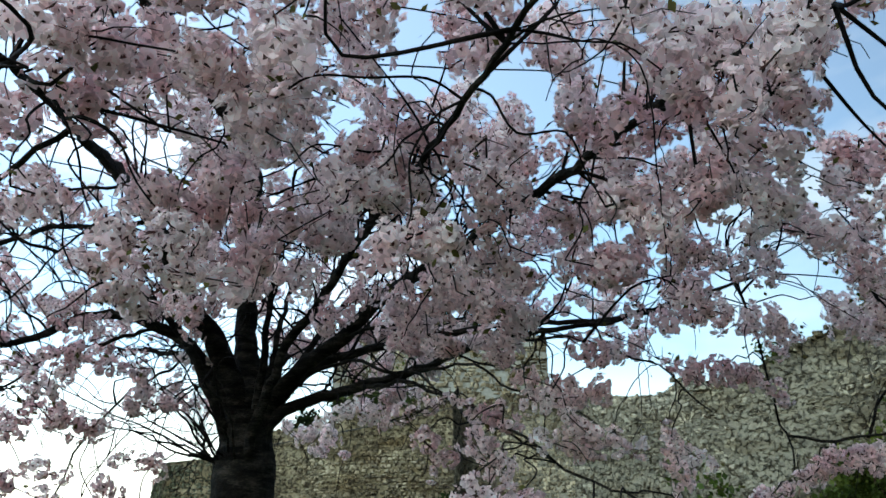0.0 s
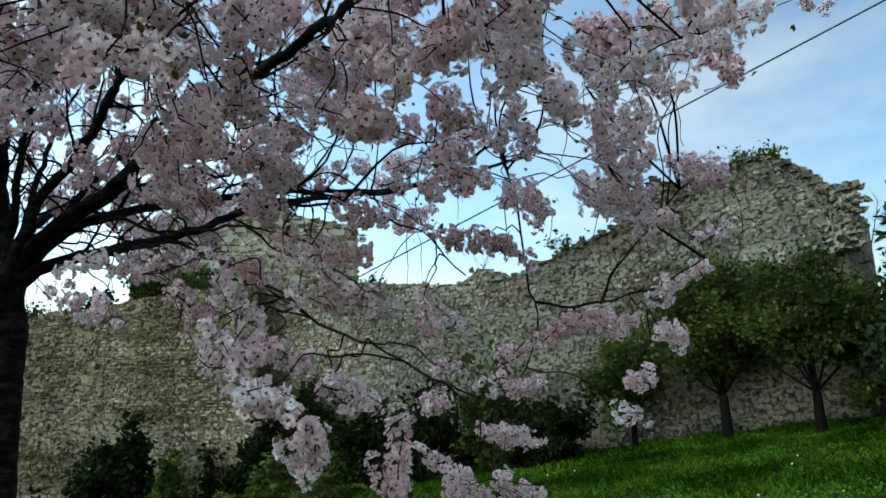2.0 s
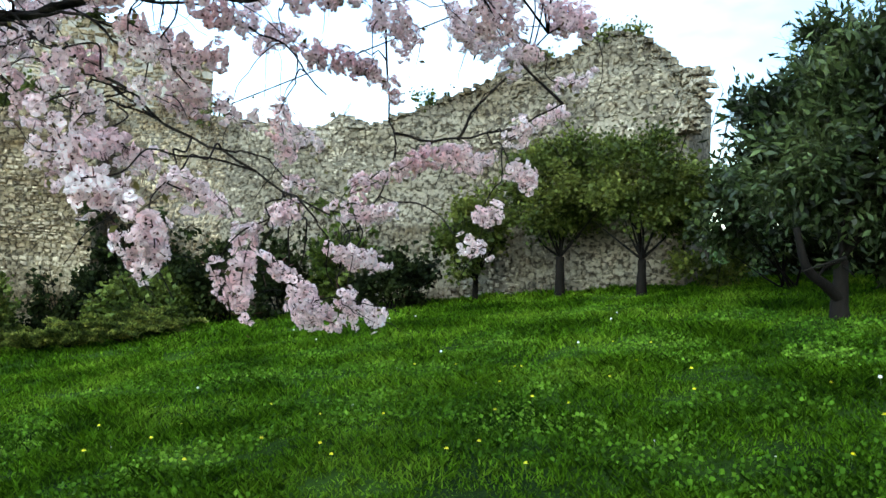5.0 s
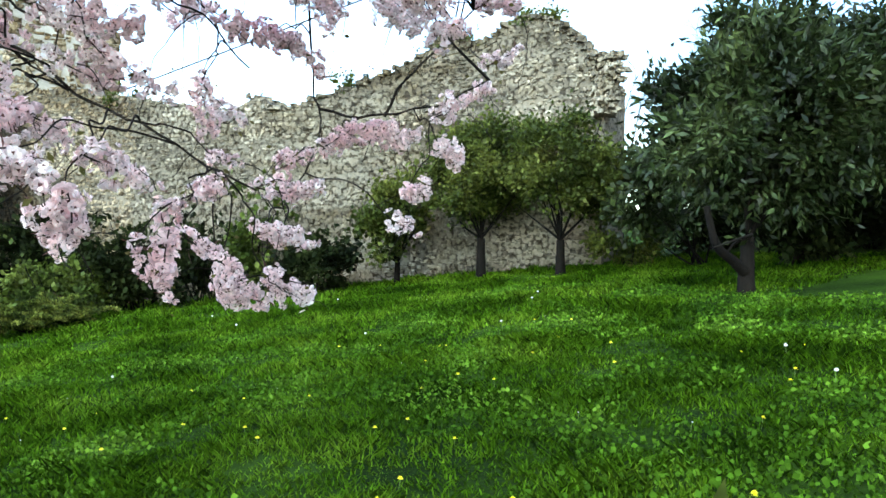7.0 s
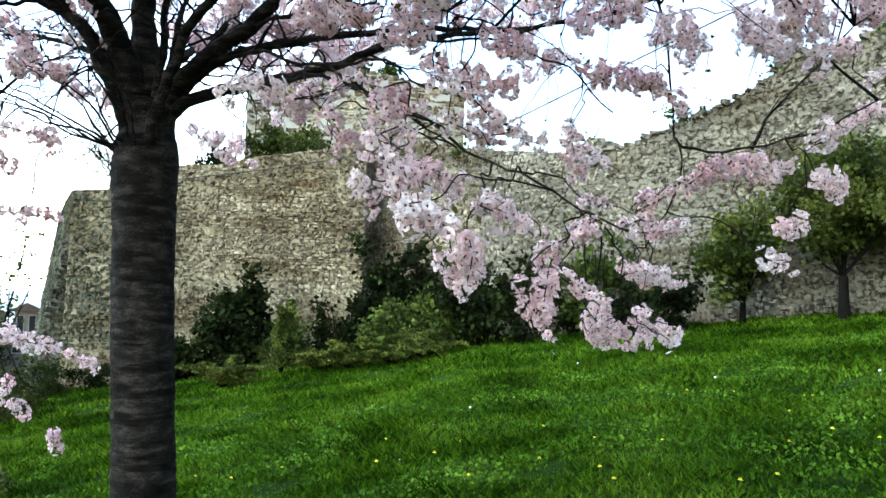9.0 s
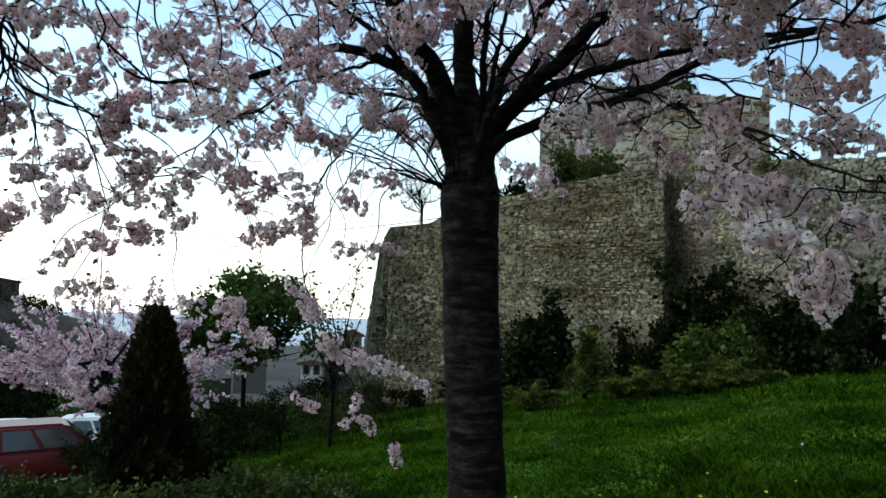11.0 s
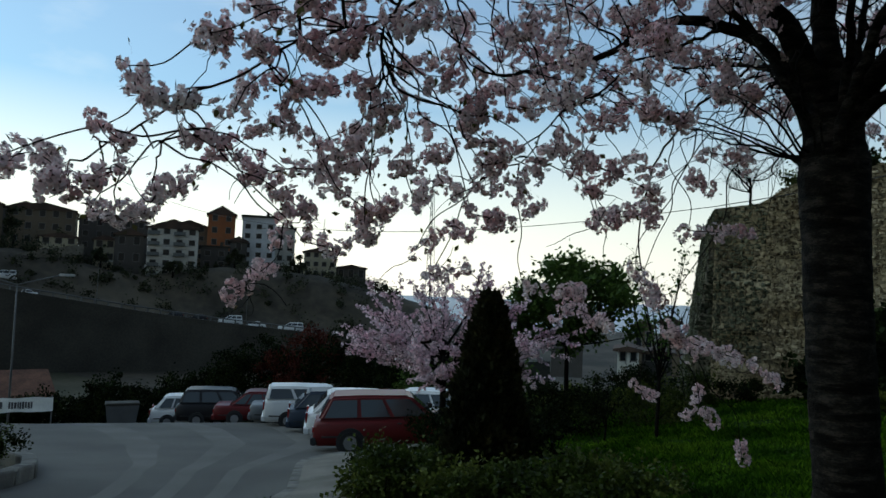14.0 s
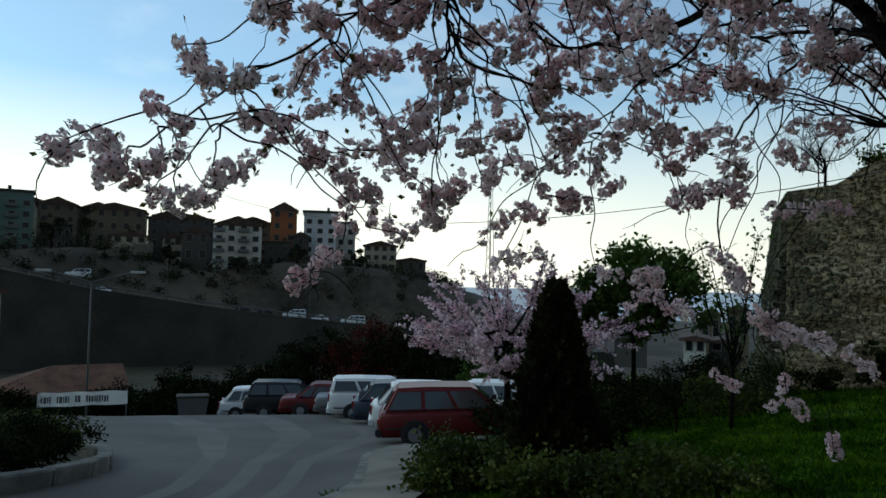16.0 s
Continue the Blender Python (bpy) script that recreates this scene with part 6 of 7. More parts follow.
def kerb_line(pts, block, tall, wide, label, seed, jitter=1.0):
    rng = np.random.default_rng(seed)
    owner = thing("kerb", (0, 0, 0), label, "kerb")
    owner["kind"] = "structure"
    p = resample(pts, 400)
    s = np.r_[0, np.cumsum(np.linalg.norm(np.diff(p, axis=0), axis=1))]
    bm = box(-0.5, 0.5, -0.5, 0.5, -0.5, 0.5)
    bmesh.ops.bevel(bm, geom=bm.edges[:], offset=0.07, segments=1, affect="EDGES")
    me = bpy.data.meshes.new("kerb_stone")
    bm.to_mesh(me)
    bm.free()
    me.materials.append(M["kerb"])
    for u in np.arange(0, s[-1] - block, block):
        a = np.array([np.interp(u, s, p[:, k]) for k in range(2)])
        b = np.array([np.interp(u + block, s, p[:, k]) for k in range(2)])
        m = (a + b) / 2
        za, zb = on_ground(*a), on_ground(*b)
        ob = child("kerb_stone", me, owner)
        d = b - a
        ob.matrix_basis = pose(m[0], m[1], (za + zb) / 2 + tall * 0.5 - 0.1, 0, -math.degrees(math.atan2(zb - za, np.linalg.norm(d))), math.degrees(math.atan2(d[1], d[0])) + rng.normal(0, 1.5) * jitter) @ Matrix.Diagonal((block * 0.955, wide, tall + 0.2, 1))
    return owner


kerb_line([(-10.9, 1.0), (-11.3, 2.7), (-11.9, 4.1), (-13.2, 5.15), (-15.2, 5.9), (-19, 6.2)], 0.95, 0.27, 0.26, "rough pale concrete kerb blocks round the planted island", 1)
kerb_line([(-5.4, 1.0), (-8.2, 6.4), (-11.2, 9.1), (-12.6, 11.6)], 0.8, 0.14, 0.16, "low concrete kerb along the footpath", 2, 0.4)
kerb_line([(-29.0, 8.2), (-36.5, 12.0), (-37.0, 16.5)], 0.9, 0.22, 0.3, "pale kerb at the far side of the road", 3, 0.4)
strip("pavement", [(-29.3, 7.9), (-36.8, 11.6), (-37.2, 16.8)], [(-32, 5), (-40, 9.5), (-40.5, 18)], M["paving"], 0.16, "pale pavement behind the far kerb", "pavement", 20, 6)
for k, (x, y, w, h) in enumerate([(-12.4, 2.6, 1.0, 0.95), (-13.6, 3.8, 1.05, 0.95), (-15.4, 4.5, 1.1, 0.9), (-14.4, 2.6, 1.3, 1.0), (-17.5, 4.6, 1.3, 0.9)]):
    bush("island_hedge", G(x, y), [(0, 0, h * 0.45, w, w * 0.95, h * 0.48), (0.3, 0.3, h * 0.5, w * 0.8, w * 0.7, h * 0.42)], 5200, 0.045, M["olive_leaf" if k == 2 else "dark_leaf"], "clipped dark green hedge bush on the traffic island", "hedge", "hedge on the island", seed=150 + k, stems=6, shell=0.3)


# ---- parked vehicles ----
PAINT = {}


def paint(name, colour):
    if name not in PAINT:
        PAINT[name] = material(name + " car paint", [tuple(c * 0.85 for c in colour), colour], 0.8, 25, 0.42, 0, coat=0.08, spec=0.3)
    return PAINT[name]


def car(name, at, rz, length, width, tall, colour, style, label, group="parked cars"):
    """A car with its nose along +x, standing on z = 0. style: wagon, hatch, sedan, suv or van."""
    ob = thing(name, at, label, "car", group, rz)
    L, W, H = length / 2, width / 2, tall
    pm = paint(*colour)
    clear, belt, hood = 0.19 * H / 1.4, {"van": 0.98, "suv": 0.90}.get(style, 0.86) * H / 1.42 * 0.98, {"van": 0.92, "suv": 0.86}.get(style, 0.80) * H / 1.42
    # the lower body is lofted through cross-sections from tail to nose
    sections = []
    for xs, wide, top_z, low_z in ((-1.0, 0.84, belt * 0.66, clear + 0.14), (-0.99, 0.90, belt * 0.88, clear + 0.06), (-0.95, 0.945, belt * 0.985, clear), (-0.80, 0.985, belt, clear), (-0.3, 1.0, belt, clear), (0.2, 1.0, belt, clear), (0.42, 0.995, belt - 0.015, clear), (0.66, 0.985, (belt + 2 * hood) / 3, clear), (0.86, 0.94, hood, clear), (0.95, 0.88, hood * 0.90, clear + 0.03), (1.0, 0.78, hood * 0.64, clear + 0.12)):
        w_ = W * wide
        half = [(0.72 * w_, low_z), (0.965 * w_, low_z + 0.06), (w_, low_z + 0.42 * (top_z - low_z)), (0.985 * w_, top_z - 0.11), (0.945 * w_, top_z - 0.025), (0.75 * w_, top_z), (0.35 * w_, top_z + 0.012)]
        sections.append([(xs * L, y_, z_) for y_, z_ in half] + [(xs * L, -y_, z_) for y_, z_ in half[::-1]])
    bm = bmesh.new()
    rings = [[bm.verts.new(v_) for v_ in sec] for sec in sections]
    for r0_, r1_ in zip(rings, rings[1:]):
        for i in range(len(r0_)):
            j = (i + 1) % len(r0_)
            bm.faces.new((r0_[i], r0_[j], r1_[j], r1_[i])).smooth = True
    bm.faces.new(rings[0])
    bm.faces.new(rings[-1][::-1])
    bmesh.ops.recalc_face_normals(bm, faces=bm.faces[:])
    part("body", bm, pm, ob)
    # solid black discs stand in for the shaded hollows of the wheel arches
    for cx in (0.60 * L, -0.58 * L):
        for sgn in (1, -1):
            bm = bmesh.new()
            bmesh.ops.create_cone(bm, cap_ends=True, segments=22, radius1=0.35, radius2=0.35, depth=0.3, matrix=pose(cx, sgn * (W * 1.006 - 0.15), 0.31, 90, 0, 0))
            part("wheel_arch", bm, M["black_trim"], ob)
    x = {"wagon": (-0.95, -0.80, 0.10, 0.40), "hatch": (-0.93, -0.66, 0.12, 0.44), "sedan": (-0.72, -0.36, 0.10, 0.44), "suv": (-0.95, -0.82, 0.10, 0.42), "van": (-0.98, -0.92, 0.12, 0.52)}[style]
    rb, rt, ft, fb_ = [k * L for k in x]
    bw, tw = W * 0.95, W * 0.78
    top, b0 = H, belt - 0.02
    rows = [(rb, bw, b0), (rt, tw, top - 0.02), (rt * 0.6 + ft * 0.4, tw, top), (ft, tw, top - 0.03), (fb_, bw, b0)]
    bm = bmesh.new()
    lv = [bm.verts.new((a, c, z)) for a, c, z in rows]
    rv = [bm.verts.new((a, -c, z)) for a, c, z in rows]
    bm.faces.new(lv)
    bm.faces.new(rv[::-1])
    for i in range(5):
        j = (i + 1) % 5
        bm.faces.new((lv[j], lv[i], rv[i], rv[j]))
    bmesh.ops.recalc_face_normals(bm, faces=bm.faces[:])
    bmesh.ops.bevel(bm, geom=bm.edges[:], offset=0.07, segments=3, affect="EDGES")
    part("cabin", bm, pm, ob)

    def pane(name, corners, off):
        bm = bmesh.new()
        a = [Vector(c) for c in corners]
        n = (a[1] - a[0]).cross(a[2] - a[0]).normalized()
        if n.dot(Vector(off)) < 0:
            n = -n
        f0 = [bm.verts.new(c + n * 0.012) for c in a]
        f1 = [bm.verts.new(c - n * 0.012) for c in a]
        bm.faces.new(f0)
        bm.faces.new(f1[::-1])
        for i in range(len(a)):
            j = (i + 1) % len(a)
            bm.faces.new((f0[j], f0[i], f1[i], f1[j]))
        bmesh.ops.recalc_face_normals(bm, faces=bm.faces[:])
        return part(name, bm, M["glass"], ob)

    def side(u, v, sgn):
        """A point on the side of the cabin: u from rear to front, v from belt to roof."""
        lo, hi = rb + (fb_ - rb) * u, rt + (ft - rt) * u
        return (lo + (hi - lo) * v, sgn * (bw + (tw - bw) * v), b0 + (top - 0.03 - b0) * v)

    splits = {"wagon": [(0.05, 0.33), (0.37, 0.62), (0.66, 0.95)], "hatch": [(0.08, 0.30), (0.34, 0.62), (0.66, 0.94)], "sedan": [(0.08, 0.26), (0.30, 0.60), (0.64, 0.93)], "suv": [(0.05, 0.30), (0.34, 0.62), (0.66, 0.94)], "van": [(0.05, 0.34), (0.38, 0.66), (0.70, 0.94)]}[style]
    for sgn in (1, -1):
        for u0, u1 in splits:
            pane("side_window", [side(u0, 0.14, sgn), side(u1, 0.14, sgn), side(u1, 0.86, sgn), side(u0, 0.86, sgn)], (0, sgn, 0))
    for nm, (xa, xb), s in (("windscreen", (fb_, ft), 1), ("rear_window", (rb, rt), -1)):
        c = lambda v, sg: (xa + (xb - xa) * v, sg * (bw + (tw - bw) * v) * 0.86, b0 + (top - 0.03 - b0) * v)
        pane(nm, [c(0.14, 1), c(0.14, -1), c(0.86, -1), c(0.86, 1)], (s, 0, 0.4))
    for cx in (0.60 * L, -0.58 * L):
        for sgn in (1, -1):
            wheel = new("wheel")
            wheel.parent = ob
            wheel.matrix_basis = pose(cx, sgn * (W - 0.06), 0.30, 90, 0, 0)
            bm = bmesh.new()
            bmesh.ops.create_cone(bm, cap_ends=True, segments=20, radius1=0.30, radius2=0.30, depth=0.19)
            bmesh.ops.bevel(bm, geom=[e for e in bm.edges if abs(e.verts[0].co.z - e.verts[1].co.z) < 0.01], offset=0.03, segments=2, affect="EDGES")
            part("tyre", bm, M["rubber"], wheel)
            bm = bmesh.new()
            bmesh.ops.create_cone(bm, cap_ends=True, segments=16, radius1=0.19, radius2=0.17, depth=0.205)
            part("rim", bm, M["rim"], wheel)
    part("rear_bumper", box(-L - 0.06, -L + 0.1, -W * 0.95, W * 0.95, clear + 0.05, clear + 0.25, 0.03), M["black_trim"] if style in ("wagon", "suv") else pm, ob)
    part("front_bumper", box(L - 0.10, L + 0.05, -W * 0.9, W * 0.9, clear + 0.03, clear + 0.24, 0.03), M["black_trim"] if style in ("wagon", "suv") else pm, ob)
    for sgn in (1, -1):
        z0 = belt * 0.66
        part("tail_lamp", box(-L - 0.012, -L + 0.05, sgn * W * 0.60, sgn * W * 0.90, z0, z0 + (0.13 if style not in ("van", "hatch") else 0.30), 0.008), M["lamp_red"], ob)
        part("door_handle", box(-0.05 * L, 0.0, sgn * (W * 0.97), sgn * (W * 0.99 + 0.012), belt * 0.86, belt * 0.86 + 0.03), M["black_trim"], ob)
        part("mirror", box(0.36 * L, 0.42 * L, sgn * W * 0.96, sgn * (W + 0.14), belt + 0.02, belt + 0.14, 0.02), M["black_trim"], ob)
        part("side_trim", box(-0.9 * L, 0.9 * L, sgn * W * 0.93, sgn * (W * 0.985 + 0.008), clear + 0.24, clear + 0.28), M["black_trim"], ob)
        part("head_lamp", box(L - 0.10, L + 0.012, sgn * W * 0.58, sgn * W * 0.86, hood * 0.66, hood * 0.66 + 0.13, 0.02), M["plate"], ob)
    part("number_plate", box(-L - 0.065, -L - 0.055, -0.24, 0.24, clear + 0.10, clear + 0.20), M["plate"], ob)
    return ob


def parked(kind, rear, heading, length, width, tall, colour, style, label):
    """Parked with the middle of its tail at rear (x, y), nose towards heading (degrees from +y to the east)."""
    h = radians(heading)
    c = (rear[0] + math.sin(h) * length / 2, rear[1] + math.cos(h) * length / 2)
    tilt = math.degrees(math.atan2(on_ground(rear[0] + math.sin(h) * length, rear[1] + math.cos(h) * length) - on_ground(*rear), length))
    ob = car(kind, (c[0], c[1], (on_ground(*rear) + on_ground(rear[0] + math.sin(h) * length, rear[1] + math.cos(h) * length)) / 2 + 0.035), 90 - heading, length, width, tall, colour, style, label)
    ob.matrix_world = pose(*ob.matrix_world.translation, 0, 0, 90 - heading) @ pose(0, 0, 0, 0, -tilt, 0)
    return ob


RED, WHITE, BLACK, BLUE, GREY = ("red", (0.15, 0.010, 0.011)), ("white", (0.84, 0.84, 0.83)), ("black", (0.016, 0.014, 0.016)), ("dark blue", (0.03, 0.045, 0.07)), ("grey", (0.16, 0.17, 0.18))
parked("station_wagon", (-15.0, 12.75), 44, 4.35, 1.68, 1.42, RED, "wagon", "old red estate car parked nose to the kerb")
parked("hatchback", (-18.2, 15.2), 42, 4.0, 1.72, 1.46, WHITE, "hatch", "white hatchback parked between other cars")
parked("hatchback", (-20.9, 16.7), 41, 3.9, 1.70, 1.44, BLUE, "hatch", "dark blue hatchback parked in the row")
parked("delivery_van", (-24.2, 18.2), 40, 4.4, 1.76, 1.56, WHITE, "van", "small white van with side windows parked in the row")
parked("sedan", (-26.4, 19.2), 40, 4.3, 1.72, 1.42, GREY, "sedan", "grey saloon car half hidden beside the van")
parked("sedan", (-28.9, 19.2), 40, 4.3, 1.72, 1.42, RED, "sedan", "red saloon car parked in the row")
parked("off_road_car", (-31.7, 19.1), 38, 4.5, 1.80, 1.64, BLACK, "suv", "black off-road car parked in the row")
parked("hatchback", (-33.9, 19.1), 36, 3.8, 1.65, 1.48, WHITE, "hatch", "small white hatchback at the end of the row")
parked("hatchback", (-20.0, 20.6), 60, 4.2, 1.74, 1.46, WHITE, "hatch", "white car parked behind the red estate")

# ---- banner, skip, lamps ----
ban = thing("banner", (-39.0, 14.6, -5.42), "long white cloth banner with unreadable dark lettering", "banner", rz=69)
for sx in (-1.95, 1.95):
    part("post", box(sx - 0.03, sx + 0.03, -0.03, 0.03, -1.6, 0.95), M["steel"], ban)
bm = bmesh.new()
cols = 26
lo = [bm.verts.new((-2.0 + 4.0 * i / cols, -0.05 + 0.03 * math.sin(i * 0.9), 0.22 + 0.02 * math.sin(i * 0.5))) for i in range(cols + 1)]
hi = [bm.verts.new((-2.0 + 4.0 * i / cols, -0.05 + 0.03 * math.sin(i * 0.9 + 0.6), 0.90 + 0.02 * math.sin(i * 0.7))) for i in range(cols + 1)]
for i in range(cols):
    bm.faces.new((lo[i], lo[i + 1], hi[i + 1], hi[i]))
bmesh.ops.solidify(bm, geom=bm.faces[:], thickness=0.008)
part("cloth", bm, M["cloth"], ban)
brng = np.random.default_rng(8)
u = -1.85
for letters in (4, 5, 2, 9):
    for _ in range(letters):
        w = brng.uniform(0.05, 0.13)
        part("lettering_bar", box(u, u + w, -0.105, -0.095, 0.38 + brng.uniform(0, 0.05), 0.72 + brng.uniform(-0.04, 0.02)), M["ink"], ban)
        u += w + brng.uniform(0.025, 0.05)
    u += 0.22

skip = thing("rubbish_container", (-34.0, 17.7, on_ground(-34.0, 17.7)), "grey metal rubbish container at the roadside", "container", rz=64)
part("body", extrude_profile([(-0.6, 0.15), (-0.72, 1.0), (0.72, 1.0), (0.6, 0.15)], -0.45, 0.45, 0.03), M["steel"], skip)
part("lid", box(-0.74, 0.74, -0.48, 0.48, 1.0, 1.1, 0.03), M["concrete"], skip)
for sx in (-0.5, 0.5):
    for sy in (-0.35, 0.35):
        part("caster", box(sx - 0.06, sx + 0.06, sy - 0.04, sy + 0.04, 0, 0.16, 0.02), M["rubber"], skip)


def street_lamp(at, tall, arms, label, rz):
    ob = thing("street_lamp", at, label, "street lamp", rz=rz)
    pl = Pile()
    pl.add(tube([(0, 0, -0.2), (0, 0, tall * 0.5), (0, 0, tall)], [0.065, 0.038], 10))
    child("pole", pl.mesh("pole", M["steel"]), ob)
    for s in arms:
        pl = Pile()
        pl.add(tube(smooth_path([(0, 0, tall - 0.05), (s * 1.0, 0, tall + 0.25), (s * 1.9, 0, tall + 0.5)], 0.2), [0.035, 0.03], 8))
        arm = child("arm", pl.mesh("arm", M["steel"]), ob)
        bm = box(s * 1.85, s * 2.65, -0.14, 0.14, tall + 0.46, tall + 0.60, 0.05)
        part("lamp_head", bm, M["plate"], arm)
    return ob


street_lamp((-41.2, 15.6, on_ground(-41.2, 15.6)), 7.6, (1, -1), "tall grey street lamp with two arms", 70)


# ---- wires ----
def wire(a, b, sag, r, label):
    ob = tagged(new("overhead_wire", None), label, "wire")
    a, b = np.array(a, float), np.array(b, float)
    pts = [a + (b - a) * s - np.array([0, 0, sag * 4 * s * (1 - s)]) for s in np.linspace(0, 1, 24)]
    pl = Pile()
    pl.add(tube(pts, [r, r], 6))
    child("cable", pl.mesh("cable", M["cable"]), ob)
    return ob


wire((2.9, 32.1, 7.3), (27.4, 8.6, 17.4), 0.0, 0.03, "black overhead cable across the sky behind the tree")
wire((-60, 30, 9.5), (-8.2, 22.25, 4.06), 2.2, 0.012, "thin cable running from the street to the bastion")
wire((-8.2, 22.2, 4.06), (-0.1, 22.5, 5.45), 0.12, 0.014, "cable strung along the top of the bastion")


# ---- the far side of the valley ----
def polar(az, r, z):
    return (math.sin(radians(az)) * r - 0.2, math.cos(radians(az)) * r - 0.3, z)


AZ = [-100, -76, -74, -69.3, -61.4, -55.8, -49, -40, -36]
TOPZ = [6, 2.0, 1.1, -2.0, -5.4, -7.4, -9.2, -11.5, -13]
BENCH = [9, 6.5, 7, 8, 3, 6, 4.6, -3, -14]
azs = np.arange(-100, -35.9, 0.8)
rs = [166.5, 170, 178, 184, 190, 196, 202, 212, 230, 260, 320]
verts = []
for a in azs:
    tz, bz = np.interp(a, AZ, TOPZ), np.interp(a, AZ, BENCH)
    for i, r in enumerate(rs):
        if r <= 184:
            z = tz
        else:
            z = tz + (bz - tz) * float(smoothstep(184, 200, r)) + max(0, r - 212) * 0.05 * (1 if a < -45 else -0.6)
        z += 0.9 * noise.noise((a * 0.7, r * 0.08, 0)) if r > 186 else 0
        verts.append(polar(a, r, z))
k = len(rs)
faces = [(i * k + j, (i + 1) * k + j, (i + 1) * k + j + 1, i * k + j + 1) for i in range(len(azs) - 1) for j in range(k - 1)]
hill = new("hillside", mesh("hillside", verts, faces, [M["rock"], M["asphalt"]], [1 if j < 3 else 0 for i in range(len(azs) - 1) for j in range(k - 1)], smooth=True))
tagged(hill, "bare brown hillside above a road cut", "hillside", kind="structure")
verts, n = [], 0
for a in azs:
    tz = np.interp(a, AZ, TOPZ)
    verts += [polar(a, 163.5, -24), polar(a, 165.6, tz + 0.1), polar(a, 165.6, tz + 0.9), polar(a, 166.5, tz + 0.9), polar(a, 166.5, tz - 0.5)]
faces = [(i * 5 + j, (i + 1) * 5 + j, (i + 1) * 5 + j + 1, i * 5 + j + 1) for i in range(len(azs) - 1) for j in range(4)]
tagged(new("wall_retaining", mesh("wall_retaining", verts, faces, M["concrete"])), "long dark grey concrete retaining wall below a road", "wall", kind="structure")
rail = thing("guard_rail", (0, 0, 0), "pale metal guard rail along the upper road", "guard rail")
rail["kind"] = "structure"
pl = Pile()
pl.add(tube([polar(a, 166.2, np.interp(a, AZ, TOPZ) + 1.7) for a in azs[20:]], [0.14, 0.14], 5))
child("rail", pl.mesh("rail", M["steel"]), rail)
pm_ = mesh("post", *(lambda b: ([tuple(v.co) for v in b.verts], [[v.index for v in f.verts] for f in b.faces]))((lambda b: (b.verts.index_update(), b)[1])(box(-0.12, 0.12, -0.12, 0.12, 0, 1.7))), M["steel"])
for a in np.arange(-76, -48, 0.85):
    o = child("post", pm_, rail)
    o.matrix_basis = Matrix.Translation(polar(a, 166.2, np.interp(a, AZ, TOPZ)))

# a side road that climbs to the houses, with a low parapet
verts = []
for q in np.linspace(0, 1, 9):
    a, r, z = -69.2 + 4.2 * q, 197 + 6 * q, 5.6 + 3.4 * q
    verts += [polar(a, r, z - 1.6), polar(a, r, z + 0.9), polar(a, r + 0.4, z + 0.9), polar(a, r + 0.4, z), polar(a, r + 6.5, z + 0.1), polar(a, r + 6.5, z - 4)]
faces = [(i * 6 + j, (i + 1) * 6 + j, (i + 1) * 6 + j + 1, i * 6 + j + 1) for i in range(8) for j in range(5)]
tagged(new("side_road", mesh("side_road", verts, faces, M["paving"])), "pale concrete ramp with a parapet climbing to the houses", "road", kind="structure")

WALLS = {}


def render_paint(c):
    if c not in WALLS:
        WALLS[c] = material("weathered house paint", [tuple(x * 0.72 for x in c), c], 0.12, 1.6, 0.9, 0.15)
    return WALLS[c]


M["frame"] = plain("dull window frames", (0.20, 0.19, 0.175), 0.6)


def building(az0, az1, r, z0, z1, colour, storeys, cols, label, roof="pitched", balconies=False, deep=9.0, windows=True):
    """A house seen across the valley; its front faces the viewer."""
    mid = (az0 + az1) / 2
    w = radians(az1 - az0) * r
    h = z1 - z0
    ob = thing("apartment_building" if storeys > 3 else "house", polar(mid, r, z0), label, "building", "houses on the hill", -mid)
    part("wall", box(-w / 2, w / 2, 0, deep, -3, h * (0.86 if roof == "pitched" else 0.96)), render_paint(colour), ob)
    if roof == "pitched":
        part("roof", (lambda b: b)(extrude_profile([(-w / 2 - 0.5, h * 0.85), (0, h), (w / 2 + 0.5, h * 0.85), (w / 2 + 0.5, h * 0.85 - 0.25), (-w / 2 - 0.5, h * 0.85 - 0.25)], -0.5, deep + 0.5)), M["roof_tile"], ob)
    else:
        part("roof", box(-w / 2 - 0.4, w / 2 + 0.4, -0.4, deep + 0.4, h * 0.96, h), M["concrete"], ob)
        part("chimney", box(w * 0.2, w * 0.2 + 0.8, 3, 3.8, h, h + 1.2), M["concrete"], ob)
    sh = h * 0.86 / storeys
    cw = w / cols
    for s in range(storeys if windows else 0):
        for c in range(cols):
            x = -w / 2 + cw * (c + 0.5)
            z = sh * (s + 0.38)
            ww, wh = min(1.3, cw * 0.5), sh * 0.46
            win = part("window", box(x - ww / 2 - 0.12, x + ww / 2 + 0.12, -0.06, 0.1, z - 0.12, z + wh + 0.12), M["frame"], ob)
            part("pane", box(x - ww / 2, x + ww / 2, -0.09, 0.0, z, z + wh), M["pane"], win)
            if balconies and c % 2 == 0:
                part("balcony", box(x - cw * 0.46, x + cw * 0.46, -1.3, 0, z - 0.35, z + 0.55, 0.05), render_paint((0.16, 0.17, 0.165)), ob)
    return ob


